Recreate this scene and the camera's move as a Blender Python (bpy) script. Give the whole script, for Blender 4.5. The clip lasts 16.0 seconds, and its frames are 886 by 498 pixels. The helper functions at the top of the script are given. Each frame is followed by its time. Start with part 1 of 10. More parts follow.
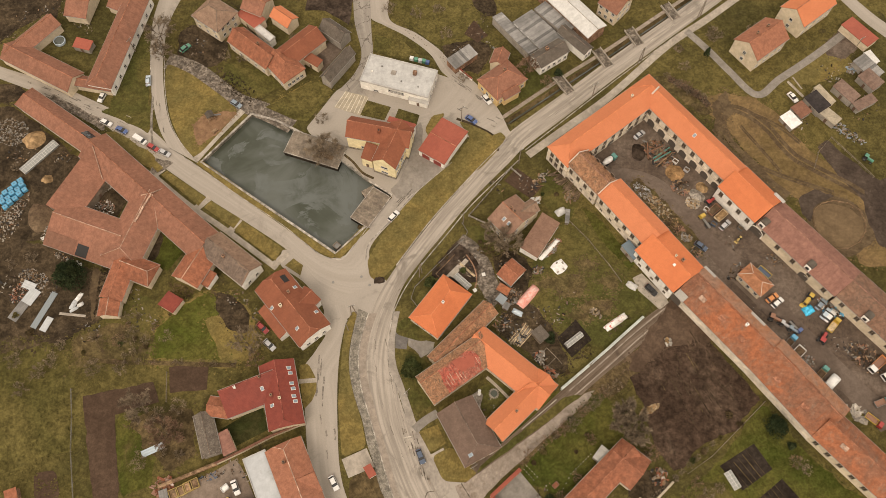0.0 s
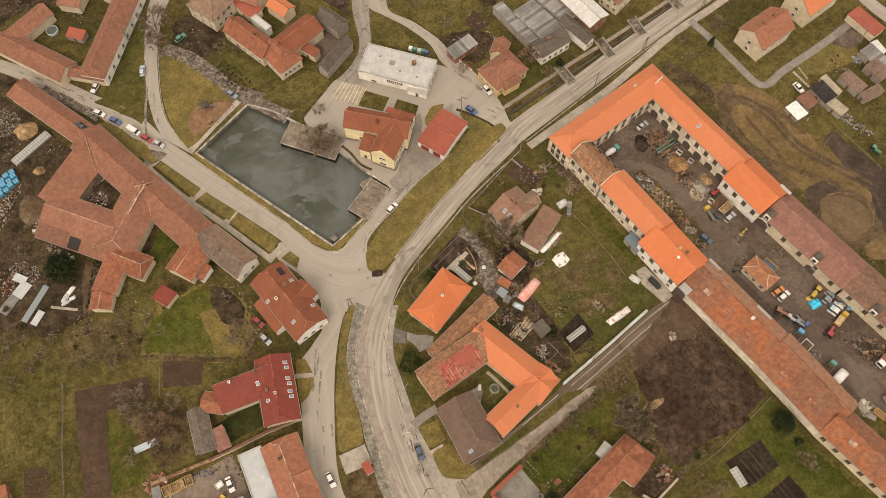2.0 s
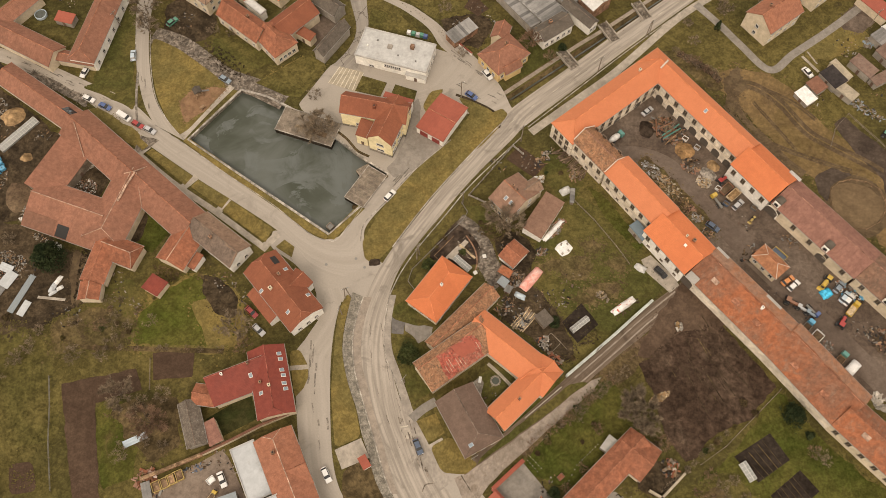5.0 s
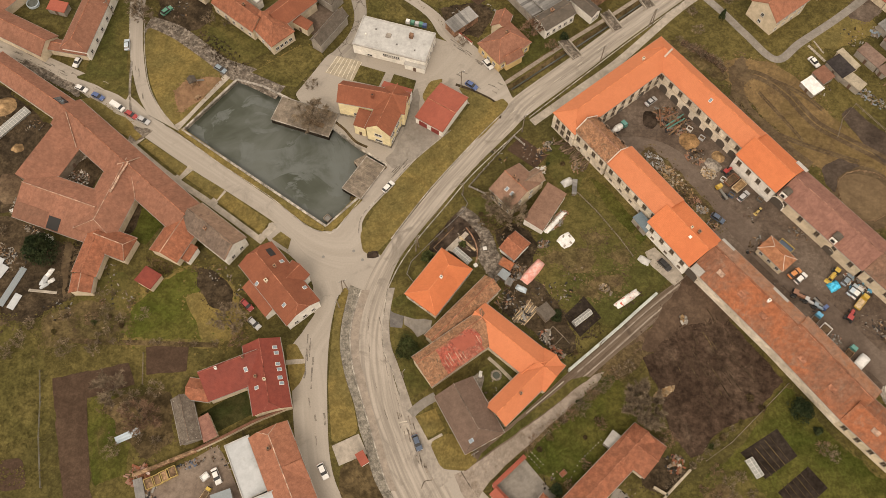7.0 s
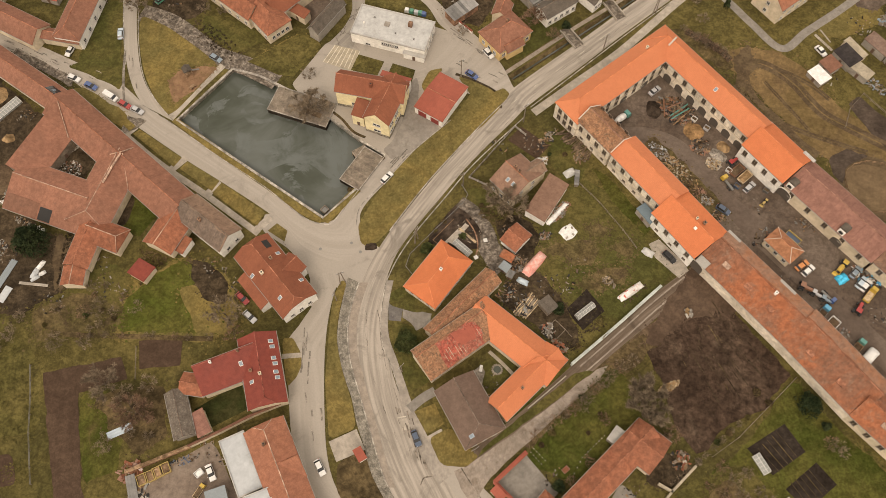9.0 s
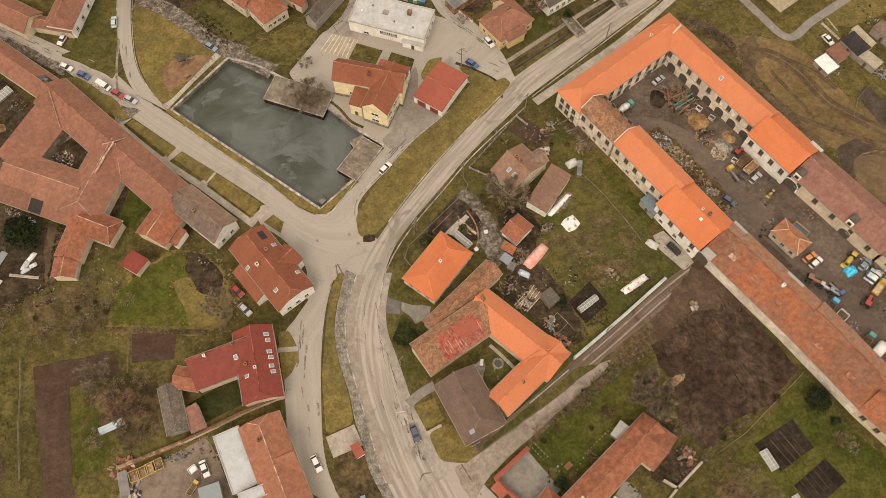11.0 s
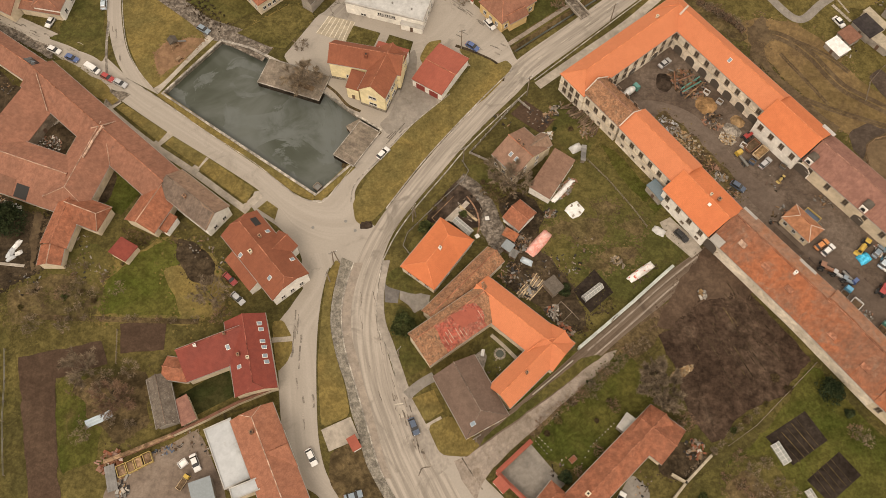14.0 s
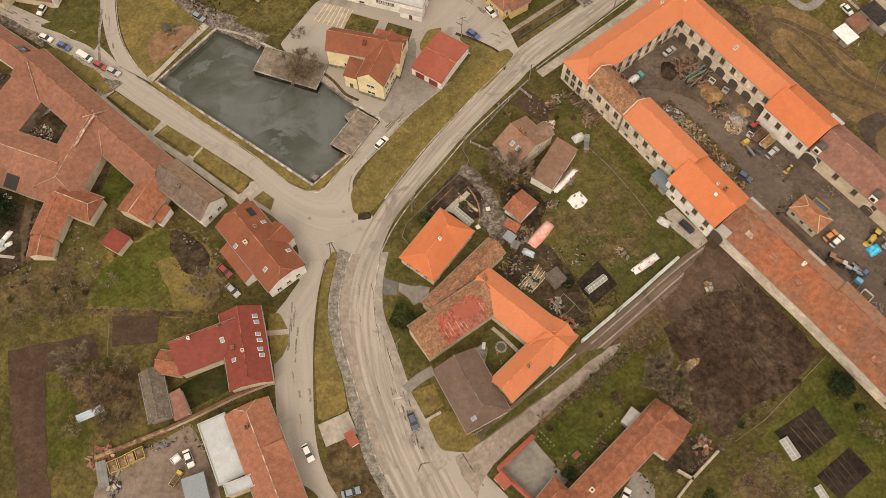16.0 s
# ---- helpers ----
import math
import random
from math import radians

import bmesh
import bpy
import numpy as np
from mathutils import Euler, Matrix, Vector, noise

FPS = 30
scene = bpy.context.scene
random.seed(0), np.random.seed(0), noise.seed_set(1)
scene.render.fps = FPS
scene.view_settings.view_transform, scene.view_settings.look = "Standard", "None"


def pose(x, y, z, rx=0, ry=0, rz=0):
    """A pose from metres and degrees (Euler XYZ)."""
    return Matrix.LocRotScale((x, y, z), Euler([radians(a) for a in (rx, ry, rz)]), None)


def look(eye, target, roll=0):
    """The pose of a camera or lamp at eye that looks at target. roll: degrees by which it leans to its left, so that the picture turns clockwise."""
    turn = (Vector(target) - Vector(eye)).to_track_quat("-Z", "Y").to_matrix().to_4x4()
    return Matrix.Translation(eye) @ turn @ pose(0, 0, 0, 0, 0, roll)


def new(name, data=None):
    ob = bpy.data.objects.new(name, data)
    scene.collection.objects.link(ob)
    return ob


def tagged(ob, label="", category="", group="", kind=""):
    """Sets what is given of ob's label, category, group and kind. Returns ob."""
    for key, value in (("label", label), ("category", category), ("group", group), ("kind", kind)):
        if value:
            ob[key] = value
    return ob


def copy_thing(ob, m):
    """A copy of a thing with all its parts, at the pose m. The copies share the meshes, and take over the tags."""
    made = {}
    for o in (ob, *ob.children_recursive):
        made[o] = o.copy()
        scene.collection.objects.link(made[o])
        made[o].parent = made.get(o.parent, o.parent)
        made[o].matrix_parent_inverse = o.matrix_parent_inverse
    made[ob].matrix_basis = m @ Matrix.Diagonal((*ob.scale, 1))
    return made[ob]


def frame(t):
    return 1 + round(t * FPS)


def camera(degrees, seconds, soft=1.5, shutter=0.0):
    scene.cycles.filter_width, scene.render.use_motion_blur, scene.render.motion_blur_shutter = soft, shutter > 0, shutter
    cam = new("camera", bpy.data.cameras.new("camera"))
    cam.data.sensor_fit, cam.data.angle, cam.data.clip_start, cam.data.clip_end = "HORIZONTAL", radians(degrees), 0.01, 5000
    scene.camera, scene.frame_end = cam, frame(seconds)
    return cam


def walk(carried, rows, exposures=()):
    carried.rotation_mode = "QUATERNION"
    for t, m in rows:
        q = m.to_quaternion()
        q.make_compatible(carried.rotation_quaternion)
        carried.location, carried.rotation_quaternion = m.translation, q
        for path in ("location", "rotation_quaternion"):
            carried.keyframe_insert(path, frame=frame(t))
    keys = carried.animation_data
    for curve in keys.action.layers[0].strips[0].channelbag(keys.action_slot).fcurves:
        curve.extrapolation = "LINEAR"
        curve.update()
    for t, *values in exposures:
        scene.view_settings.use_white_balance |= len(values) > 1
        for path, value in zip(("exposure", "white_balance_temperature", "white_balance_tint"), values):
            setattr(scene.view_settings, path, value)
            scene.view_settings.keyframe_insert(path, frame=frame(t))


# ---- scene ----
from collections import namedtuple

cam = camera(58.50, 16.0, soft=0.6)
# the camera sinks almost straight down over the village
ROWS = [
    (0, 0.00, -0.00, 225.00, 22.817, -0.023, -0.000),
    (1, 0.05, -0.11, 222.38, 22.814, -0.030, -0.007),
    (2, 0.09, -0.22, 219.77, 22.811, -0.037, -0.014),
    (3, 0.13, -0.33, 217.16, 22.808, -0.044, -0.020),
    (4, 0.17, -0.44, 214.55, 22.806, -0.050, -0.027),
    (5, 0.20, -0.56, 211.95, 22.803, -0.057, -0.034),
    (6, 0.22, -0.67, 209.35, 22.800, -0.064, -0.041),
    (7, 0.25, -0.79, 206.75, 22.797, -0.071, -0.048),
    (8, 0.27, -0.90, 204.16, 22.794, -0.078, -0.054),
    (9, 0.28, -1.02, 201.57, 22.791, -0.084, -0.061),
    (10, 0.29, -1.14, 198.98, 22.789, -0.091, -0.068),
    (11, 0.30, -1.26, 196.40, 22.786, -0.098, -0.075),
    (12, 0.30, -1.38, 193.82, 22.783, -0.105, -0.082),
    (13, 0.30, -1.51, 191.25, 22.780, -0.112, -0.088),
    (14, 0.30, -1.63, 188.67, 22.777, -0.118, -0.095),
    (15, 0.29, -1.75, 186.11, 22.774, -0.125, -0.102),
    (16, 0.27, -1.88, 183.54, 22.772, -0.132, -0.109),
]
walk(cam, [(t, pose(x, y, z, rx, ry, rz)) for t, x, y, z, rx, ry, rz in ROWS], [(0, 0.55, 7400, 14)])

# ---- sky and sun: a bright overcast day ----
SUN_EL, SUN_ROT = 50.0, 200.0
world = bpy.data.worlds.new("world")
scene.world = world
world.use_nodes = True
wn = world.node_tree
sky = wn.nodes.new("ShaderNodeTexSky")
sky.sky_type = "NISHITA"
sky.sun_disc = False
sky.sun_elevation, sky.sun_rotation = radians(SUN_EL), radians(SUN_ROT)
sky.air_density, sky.dust_density, sky.ozone_density = 1.0, 4.0, 0.6
veil = wn.nodes.new("ShaderNodeMix")
veil.data_type = "RGBA"
veil.inputs[0].default_value = 0.8
veil.inputs[7].default_value = (8.6, 8.2, 7.6, 1)
wn.links.new(sky.outputs[0], veil.inputs[6])
wn.links.new(veil.outputs[2], wn.nodes["Background"].inputs[0])
wn.nodes["Background"].inputs[1].default_value = 0.102
sun = new("sun", bpy.data.lights.new("sun", "SUN"))
sun.data.energy, sun.data.angle, sun.data.color = 1.05, radians(30), (1.0, 0.94, 0.86)
az = radians(SUN_ROT)
sun.matrix_basis = look((0, 0, 300), (-300 * math.sin(az) * math.cos(radians(SUN_EL)), -300 * math.cos(az) * math.cos(radians(SUN_EL)), 300 - 300 * math.sin(radians(SUN_EL))))


# ---- materials ----
def nodes_of(name):
    m = bpy.data.materials.new(name)
    m.use_nodes = True
    return m, m.node_tree, m.node_tree.nodes["Principled BSDF"]


def ramp_mix(nt, fac, a, b):
    mx = nt.nodes.new("ShaderNodeMix")
    mx.data_type = "RGBA"
    for sock, v in ((6, a), (7, b)):
        if isinstance(v, tuple):
            mx.inputs[sock].default_value = (*v, 1)
        else:
            nt.links.new(v, mx.inputs[sock])
    nt.links.new(fac, mx.inputs[0])
    return mx.outputs[2]


def steps(nt, fac, lo, hi):
    mr = nt.nodes.new("ShaderNodeMapRange")
    mr.interpolation_type = "SMOOTHSTEP"
    mr.inputs[1].default_value, mr.inputs[2].default_value = lo, hi
    nt.links.new(fac, mr.inputs[0])
    return mr.outputs[0]


def noisy(nt, vec, scale, detail=4, rough=0.55, warp=0.0):
    n = nt.nodes.new("ShaderNodeTexNoise")
    n.inputs["Scale"].default_value, n.inputs["Detail"].default_value = scale, detail
    n.inputs["Roughness"].default_value, n.inputs["Distortion"].default_value = rough, warp
    nt.links.new(vec, n.inputs["Vector"])
    return n.outputs[0]


def scaled(nt, vec, s):
    mp = nt.nodes.new("ShaderNodeMapping")
    mp.inputs[3].default_value = s
    nt.links.new(vec, mp.inputs[0])
    return mp.outputs[0]


def bumped(nt, bsdf, height, strength, distance):
    b = nt.nodes.new("ShaderNodeBump")
    b.inputs["Strength"].default_value, b.inputs["Distance"].default_value = strength, distance
    nt.links.new(height, b.inputs["Height"])
    nt.links.new(b.outputs[0], bsdf.inputs["Normal"])


def varied(nt, col, amount):
    """Each object a little lighter or darker than its like."""
    oi = nt.nodes.new("ShaderNodeObjectInfo")
    hsv = nt.nodes.new("ShaderNodeHueSaturation")
    mr = nt.nodes.new("ShaderNodeMapRange")
    mr.inputs[3].default_value, mr.inputs[4].default_value = 1 - amount, 1 + amount
    nt.links.new(oi.outputs["Random"], mr.inputs[0])
    nt.links.new(mr.outputs[0], hsv.inputs["Value"])
    nt.links.new(col, hsv.inputs["Color"])
    return hsv.outputs[0]


def surface(name, a, b, c=None, big=0.08, small=1.2, lo=0.4, hi=0.6, clo=0.58, chi=0.72, rough=0.9, bump=0.3, dist=0.05, metal=0.0, vary=0.0, warp=0.6, spec=0.04, grain=0.36):
    """A ground or wall surface of two tones, a third in blotches, with grain and fine relief; sizes in 1/m."""
    m, nt, bsdf = nodes_of(name)
    pos = nt.nodes.new("ShaderNodeNewGeometry").outputs["Position"]
    broad, fine = noisy(nt, pos, big, 5, 0.6, warp), noisy(nt, pos, small, 6, 0.7)
    col = ramp_mix(nt, steps(nt, broad, lo, hi), a, b)
    if c:
        col = ramp_mix(nt, steps(nt, noisy(nt, pos, big * 3.1, 6, 0.65, warp), clo, chi), col, c)
    for f, k in ((noisy(nt, pos, small * 0.16, 5, 0.62, 0.5), grain * 0.9), (noisy(nt, pos, small * 0.5 + 0.01, 4, 0.6, 0.3), grain * 0.8), (fine, grain * 0.45)):
        dark = ramp_mix(nt, steps(nt, f, 0.34, 0.66), (1 - k,) * 3, (1 + k,) * 3)
        mul = nt.nodes.new("ShaderNodeMix")
        mul.data_type, mul.blend_type = "RGBA", "MULTIPLY"
        mul.inputs[0].default_value = 1
        nt.links.new(col, mul.inputs[6])
        nt.links.new(dark, mul.inputs[7])
        col = mul.outputs[2]
    if vary:
        col = varied(nt, col, vary)
    nt.links.new(col, bsdf.inputs["Base Color"])
    bsdf.inputs["Roughness"].default_value, bsdf.inputs["Metallic"].default_value = rough, metal
    bsdf.inputs["Specular IOR Level"].default_value = spec
    if bump:
        bumped(nt, bsdf, fine, bump, dist)
    return m


def tiles(name, a, b, c=None, amount=(0.55, 0.75), row=0.34, wide=0.24, blot=0.25, rough=0.8, bump=0.35, vary=0.05, streak=0.0, contrast=0.25, speck=0.1):
    """Roof covering in courses, on a UV in metres: u along the eaves, v up the slope."""
    m, nt, bsdf = nodes_of(name)
    uv = nt.nodes.new("ShaderNodeTexCoord").outputs["UV"]
    pos = nt.nodes.new("ShaderNodeNewGeometry").outputs["Position"]
    br = nt.nodes.new("ShaderNodeTexBrick")
    contrast *= 0.55
    br.inputs["Color1"].default_value = (1 - contrast, 1 - contrast, 1 - contrast, 1)
    br.inputs["Color2"].default_value = (1 + contrast, 1 + contrast, 1 + contrast, 1)
    br.inputs["Mortar"].default_value = (0.86, 0.86, 0.86, 1)
    br.inputs["Scale"].default_value, br.inputs["Mortar Size"].default_value = 1, 0.02
    br.inputs["Brick Width"].default_value, br.inputs["Row Height"].default_value = wide, row
    nt.links.new(uv, br.inputs["Vector"])
    col = ramp_mix(nt, steps(nt, noisy(nt, pos, blot, 5, 0.65, 0.5), 0.38, 0.62), a, b)
    if c:
        col = ramp_mix(nt, steps(nt, noisy(nt, pos, blot * 4, 6, 0.75, 0.8), *amount), col, c)
    if streak:
        st = noisy(nt, scaled(nt, uv, (1.6, 0.12, 1)), 1, 4, 0.6)
        col = ramp_mix(nt, steps(nt, st, 0.5, 0.75), col, tuple(v * (1 - streak) for v in a))
    mul = nt.nodes.new("ShaderNodeMix")
    mul.data_type, mul.blend_type = "RGBA", "MULTIPLY"
    mul.inputs[0].default_value = 1
    nt.links.new(col, mul.inputs[6])
    nt.links.new(br.outputs["Color"], mul.inputs[7])
    grain = ramp_mix(nt, steps(nt, noisy(nt, pos, 0.8, 6, 0.72), 0.3, 0.7), (1 - speck * 1.3,) * 3, (1 + speck * 1.2,) * 3)
    mul2 = nt.nodes.new("ShaderNodeMix")
    mul2.data_type, mul2.blend_type = "RGBA", "MULTIPLY"
    mul2.inputs[0].default_value = 1
    nt.links.new(mul.outputs[2], mul2.inputs[6])
    nt.links.new(grain, mul2.inputs[7])
    nt.links.new(varied(nt, mul2.outputs[2], vary), bsdf.inputs["Base Color"])
    bsdf.inputs["Roughness"].default_value = rough
    bsdf.inputs["Specular IOR Level"].default_value = 0.12
    bumped(nt, bsdf, br.outputs["Fac"], -bump, 0.04)
    return m


def gloss(name, colour, rough=0.35, metal=0.0, coat=0.0, dust=0.0):
    m, nt, bsdf = nodes_of(name)
    pos = nt.nodes.new("ShaderNodeTexCoord").outputs["Object"]
    n = noisy(nt, pos, 2.5, 4)
    dull = tuple(v * (0.86 - 0.5 * dust) + 0.11 * dust * k for v, k in zip(colour, (1.0, 0.8, 0.6)))
    nt.links.new(ramp_mix(nt, steps(nt, n, 0.3, 0.75), dull, colour), bsdf.inputs["Base Color"])
    bsdf.inputs["Roughness"].default_value, bsdf.inputs["Metallic"].default_value = rough, metal
    bsdf.inputs["Coat Weight"].default_value = coat
    return m


def road_mat(name, base, worn, crack, uscale=1.0, cracked=1.0):
    """Weathered asphalt: wheel tracks along the road, patches and cracks; UV in metres, u across."""
    m, nt, bsdf = nodes_of(name)
    uv = nt.nodes.new("ShaderNodeTexCoord").outputs["UV"]
    pos = nt.nodes.new("ShaderNodeNewGeometry").outputs["Position"]
    streaks = noisy(nt, scaled(nt, uv, (0.9, 0.035, 1)), uscale, 4, 0.6)
    col = ramp_mix(nt, steps(nt, streaks, 0.36, 0.66), base, worn)
    blot = noisy(nt, pos, 0.11, 6, 0.65, 0.9)
    col = ramp_mix(nt, steps(nt, blot, 0.52, 0.72), col, tuple(v * 0.78 for v in base))
    vor = nt.nodes.new("ShaderNodeTexVoronoi")
    vor.feature = "DISTANCE_TO_EDGE"
    vor.inputs["Scale"].default_value = 0.16
    wob = nt.nodes.new("ShaderNodeMixRGB")
    wob.inputs[0].default_value = 0.06
    nn = nt.nodes.new("ShaderNodeTexNoise")
    nn.inputs["Scale"].default_value = 0.9
    nt.links.new(pos, nn.inputs["Vector"])
    vm = nt.nodes.new("ShaderNodeVectorMath")
    vm.operation = "MULTIPLY_ADD"
    vm.inputs[1].default_value = (2.5, 2.5, 2.5)
    nt.links.new(nn.outputs["Color"], vm.inputs[0])
    nt.links.new(pos, vm.inputs[2])
    nt.links.new(vm.outputs[0], vor.inputs["Vector"])
    near = steps(nt, vor.outputs["Distance"], 0.035, 0.0)
    gate = steps(nt, noisy(nt, pos, 0.05, 3), 0.70 - 0.22 * cracked, 0.84 - 0.22 * cracked)
    mm = nt.nodes.new("ShaderNodeMath")
    mm.operation = "MULTIPLY"
    nt.links.new(near, mm.inputs[0])
    nt.links.new(gate, mm.inputs[1])
    col = ramp_mix(nt, mm.outputs[0], col, crack)
    fine = noisy(nt, pos, 2.2, 6, 0.75)
    grain = ramp_mix(nt, steps(nt, fine, 0.3, 0.7), (0.94, 0.94, 0.94), (1.05, 1.05, 1.05))
    mul = nt.nodes.new("ShaderNodeMix")
    mul.data_type, mul.blend_type = "RGBA", "MULTIPLY"
    mul.inputs[0].default_value = 1
    nt.links.new(col, mul.inputs[6])
    nt.links.new(grain, mul.inputs[7])
    nt.links.new(mul.outputs[2], bsdf.inputs["Base Color"])
    bsdf.inputs["Roughness"].default_value = 0.85
    bsdf.inputs["Specular IOR Level"].default_value = 0.12
    bumped(nt, bsdf, fine, 0.1, 0.02)
    return m


M = {}
# ground
M["grass"] = surface("rough_winter_grass", (0.058, 0.050, 0.018), (0.104, 0.083, 0.029), (0.046, 0.037, 0.019), big=0.03, small=2.4, lo=0.36, hi=0.64, grain=0.26)
M["verge"] = surface("dry_verge_grass", (0.175, 0.128, 0.044), (0.122, 0.098, 0.036), (0.100, 0.070, 0.034), big=0.06, small=2.4, lo=0.36, hi=0.64, clo=0.6, chi=0.8, grain=0.2)
M["lawn"] = surface("green_lawn", (0.045, 0.052, 0.011), (0.082, 0.074, 0.020), (0.098, 0.073, 0.030), big=0.045, small=2.4, lo=0.36, hi=0.64, clo=0.56, chi=0.8, grain=0.24)
M["bright_lawn"] = surface("bright_green_lawn", (0.058, 0.066, 0.013), (0.082, 0.076, 0.020), (0.110, 0.084, 0.030), big=0.06, small=2.0, lo=0.38, hi=0.66, clo=0.60, chi=0.82, grain=0.24)
# lawn green darkened to carry the shade inside the walled court
M["shaded_lawn"] = surface("shaded_dark_lawn", (0.026, 0.031, 0.010), (0.042, 0.040, 0.015), None, big=0.12, small=2.0, grain=0.22)
M["dull_lawn"] = surface("dull_lawn", (0.060, 0.059, 0.018), (0.100, 0.082, 0.028), (0.060, 0.044, 0.023), big=0.05, small=2.4, lo=0.36, hi=0.64, clo=0.6, chi=0.82, grain=0.22)
M["scrub"] = surface("brown_scrub", (0.068, 0.049, 0.025), (0.108, 0.077, 0.038), (0.043, 0.032, 0.020), big=0.08, small=1.8, bump=0.8, dist=0.2, grain=0.32)
M["dark_earth"] = surface("dark_garden_earth", (0.036, 0.026, 0.019), (0.054, 0.039, 0.029), (0.090, 0.068, 0.051), big=0.05, small=1.4, clo=0.54, chi=0.8, bump=0.6, dist=0.1)
M["plot_earth"] = surface("dark_churned_earth", (0.050, 0.032, 0.022), (0.068, 0.045, 0.031), (0.094, 0.066, 0.046), big=0.06, small=1.4, clo=0.56, chi=0.78, bump=0.6, dist=0.12, grain=0.34)
M["field"] = surface("brown_tilled_field", (0.063, 0.040, 0.027), (0.076, 0.049, 0.033), None, big=0.05, small=3.0, bump=0.6, dist=0.08, grain=0.16)
M["ring"] = surface("trodden_ring_sand", (0.150, 0.104, 0.060), (0.124, 0.086, 0.050), None, big=0.08, small=2.0, grain=0.12)
M["yard_smooth"] = surface("driven_yard_surface", (0.104, 0.078, 0.061), (0.136, 0.105, 0.083), (0.082, 0.060, 0.046), big=0.04, small=2.0, clo=0.58, chi=0.8, grain=0.1)
M["ridge_grey"] = surface("grey_brown_ridge", (0.165, 0.125, 0.098), (0.135, 0.105, 0.084), None, big=0.6, small=2)
M["yard"] = surface("muddy_yard", (0.090, 0.066, 0.050), (0.134, 0.103, 0.080), (0.060, 0.043, 0.033), big=0.045, small=2.0, clo=0.55, chi=0.78, grain=0.18)
M["mud"] = surface("brown_mud", (0.092, 0.062, 0.039), (0.145, 0.102, 0.064), (0.060, 0.041, 0.028), big=0.06, small=2.0, clo=0.56, chi=0.8, grain=0.24)
M["sand"] = surface("ochre_sand", (0.290, 0.190, 0.100), (0.230, 0.150, 0.080), None, big=0.2, small=1.2)
M["brown_sand"] = surface("brown_sand", (0.235, 0.140, 0.066), (0.195, 0.118, 0.058), (0.150, 0.092, 0.048), big=0.3, small=1.6)
M["red_sand"] = surface("reddish_play_ground", (0.205, 0.122, 0.072), (0.180, 0.112, 0.064), (0.150, 0.105, 0.050), big=0.15, small=1.2, grain=0.16)
M["asphalt"] = road_mat("weathered_asphalt", (0.235, 0.205, 0.170), (0.365, 0.322, 0.272), (0.150, 0.125, 0.100), cracked=0.3)
M["lane"] = road_mat("pale_asphalt_lane", (0.300, 0.266, 0.224), (0.340, 0.303, 0.258), (0.215, 0.188, 0.156), 0.5, 0.35)
M["worn_lane"] = road_mat("worn_patched_lane", (0.225, 0.200, 0.170), (0.300, 0.270, 0.230), (0.115, 0.097, 0.080), 0.6, 1.7)
M["dirt_track"] = road_mat("dirt_track", (0.105, 0.076, 0.054), (0.165, 0.126, 0.094), (0.080, 0.058, 0.042), 1.4)
M["concrete"] = surface("pale_concrete", (0.310, 0.272, 0.224), (0.350, 0.310, 0.258), (0.265, 0.230, 0.186), big=0.05, small=1.6, bump=0.15, grain=0.14)
M["tar"] = surface("dark_tar_seam", (0.120, 0.098, 0.078), (0.185, 0.155, 0.125), None, big=0.4, small=2.5)
M["worn_tar"] = surface("worn_asphalt_patch", (0.175, 0.152, 0.126), (0.215, 0.190, 0.160), (0.140, 0.120, 0.098), big=0.4, small=2.0)
M["dark_scrub"] = surface("dark_trodden_scrub", (0.038, 0.028, 0.018), (0.064, 0.046, 0.028), (0.092, 0.068, 0.040), big=0.07, small=1.8, clo=0.56, chi=0.75, bump=0.8, dist=0.2, grain=0.36)
M["ridge_wine"] = surface("wine_red_ridge", (0.260, 0.085, 0.062), (0.230, 0.075, 0.055), None, big=0.6, small=2)
M["paving"] = surface("grey_paving", (0.205, 0.180, 0.150), (0.255, 0.226, 0.190), (0.160, 0.140, 0.115), big=0.3, small=2.4, bump=0.5, dist=0.06)
M["cobble"] = surface("grey_cobbles", (0.178, 0.160, 0.130), (0.200, 0.180, 0.148), (0.155, 0.138, 0.110), big=0.5, small=4.0, bump=0.5, dist=0.05, grain=0.3)
M["gutter"] = surface("worn_gutter_asphalt", (0.265, 0.222, 0.180), (0.245, 0.207, 0.170), (0.200, 0.170, 0.138), big=0.25, small=2.0, bump=0.15, grain=0.12)
M["asphalt_dark"] = surface("dark_asphalt", (0.115, 0.106, 0.098), (0.140, 0.128, 0.116), (0.185, 0.168, 0.150), big=0.3, small=2.0, clo=0.6, chi=0.66, bump=0.15, grain=0.12)
M["rubble_path"] = surface("wet_stone_path", (0.105, 0.086, 0.068), (0.190, 0.162, 0.132), (0.062, 0.050, 0.038), big=0.9, small=2.2, lo=0.42, hi=0.6, bump=0.9, dist=0.15)
M["kerb"] = surface("kerb_stone", (0.330, 0.300, 0.258), (0.250, 0.224, 0.190), None, big=0.3, small=2)
M["stone_wall"] = surface("pond_masonry", (0.230, 0.200, 0.160), (0.160, 0.140, 0.110), (0.090, 0.080, 0.055), big=0.5, small=2)
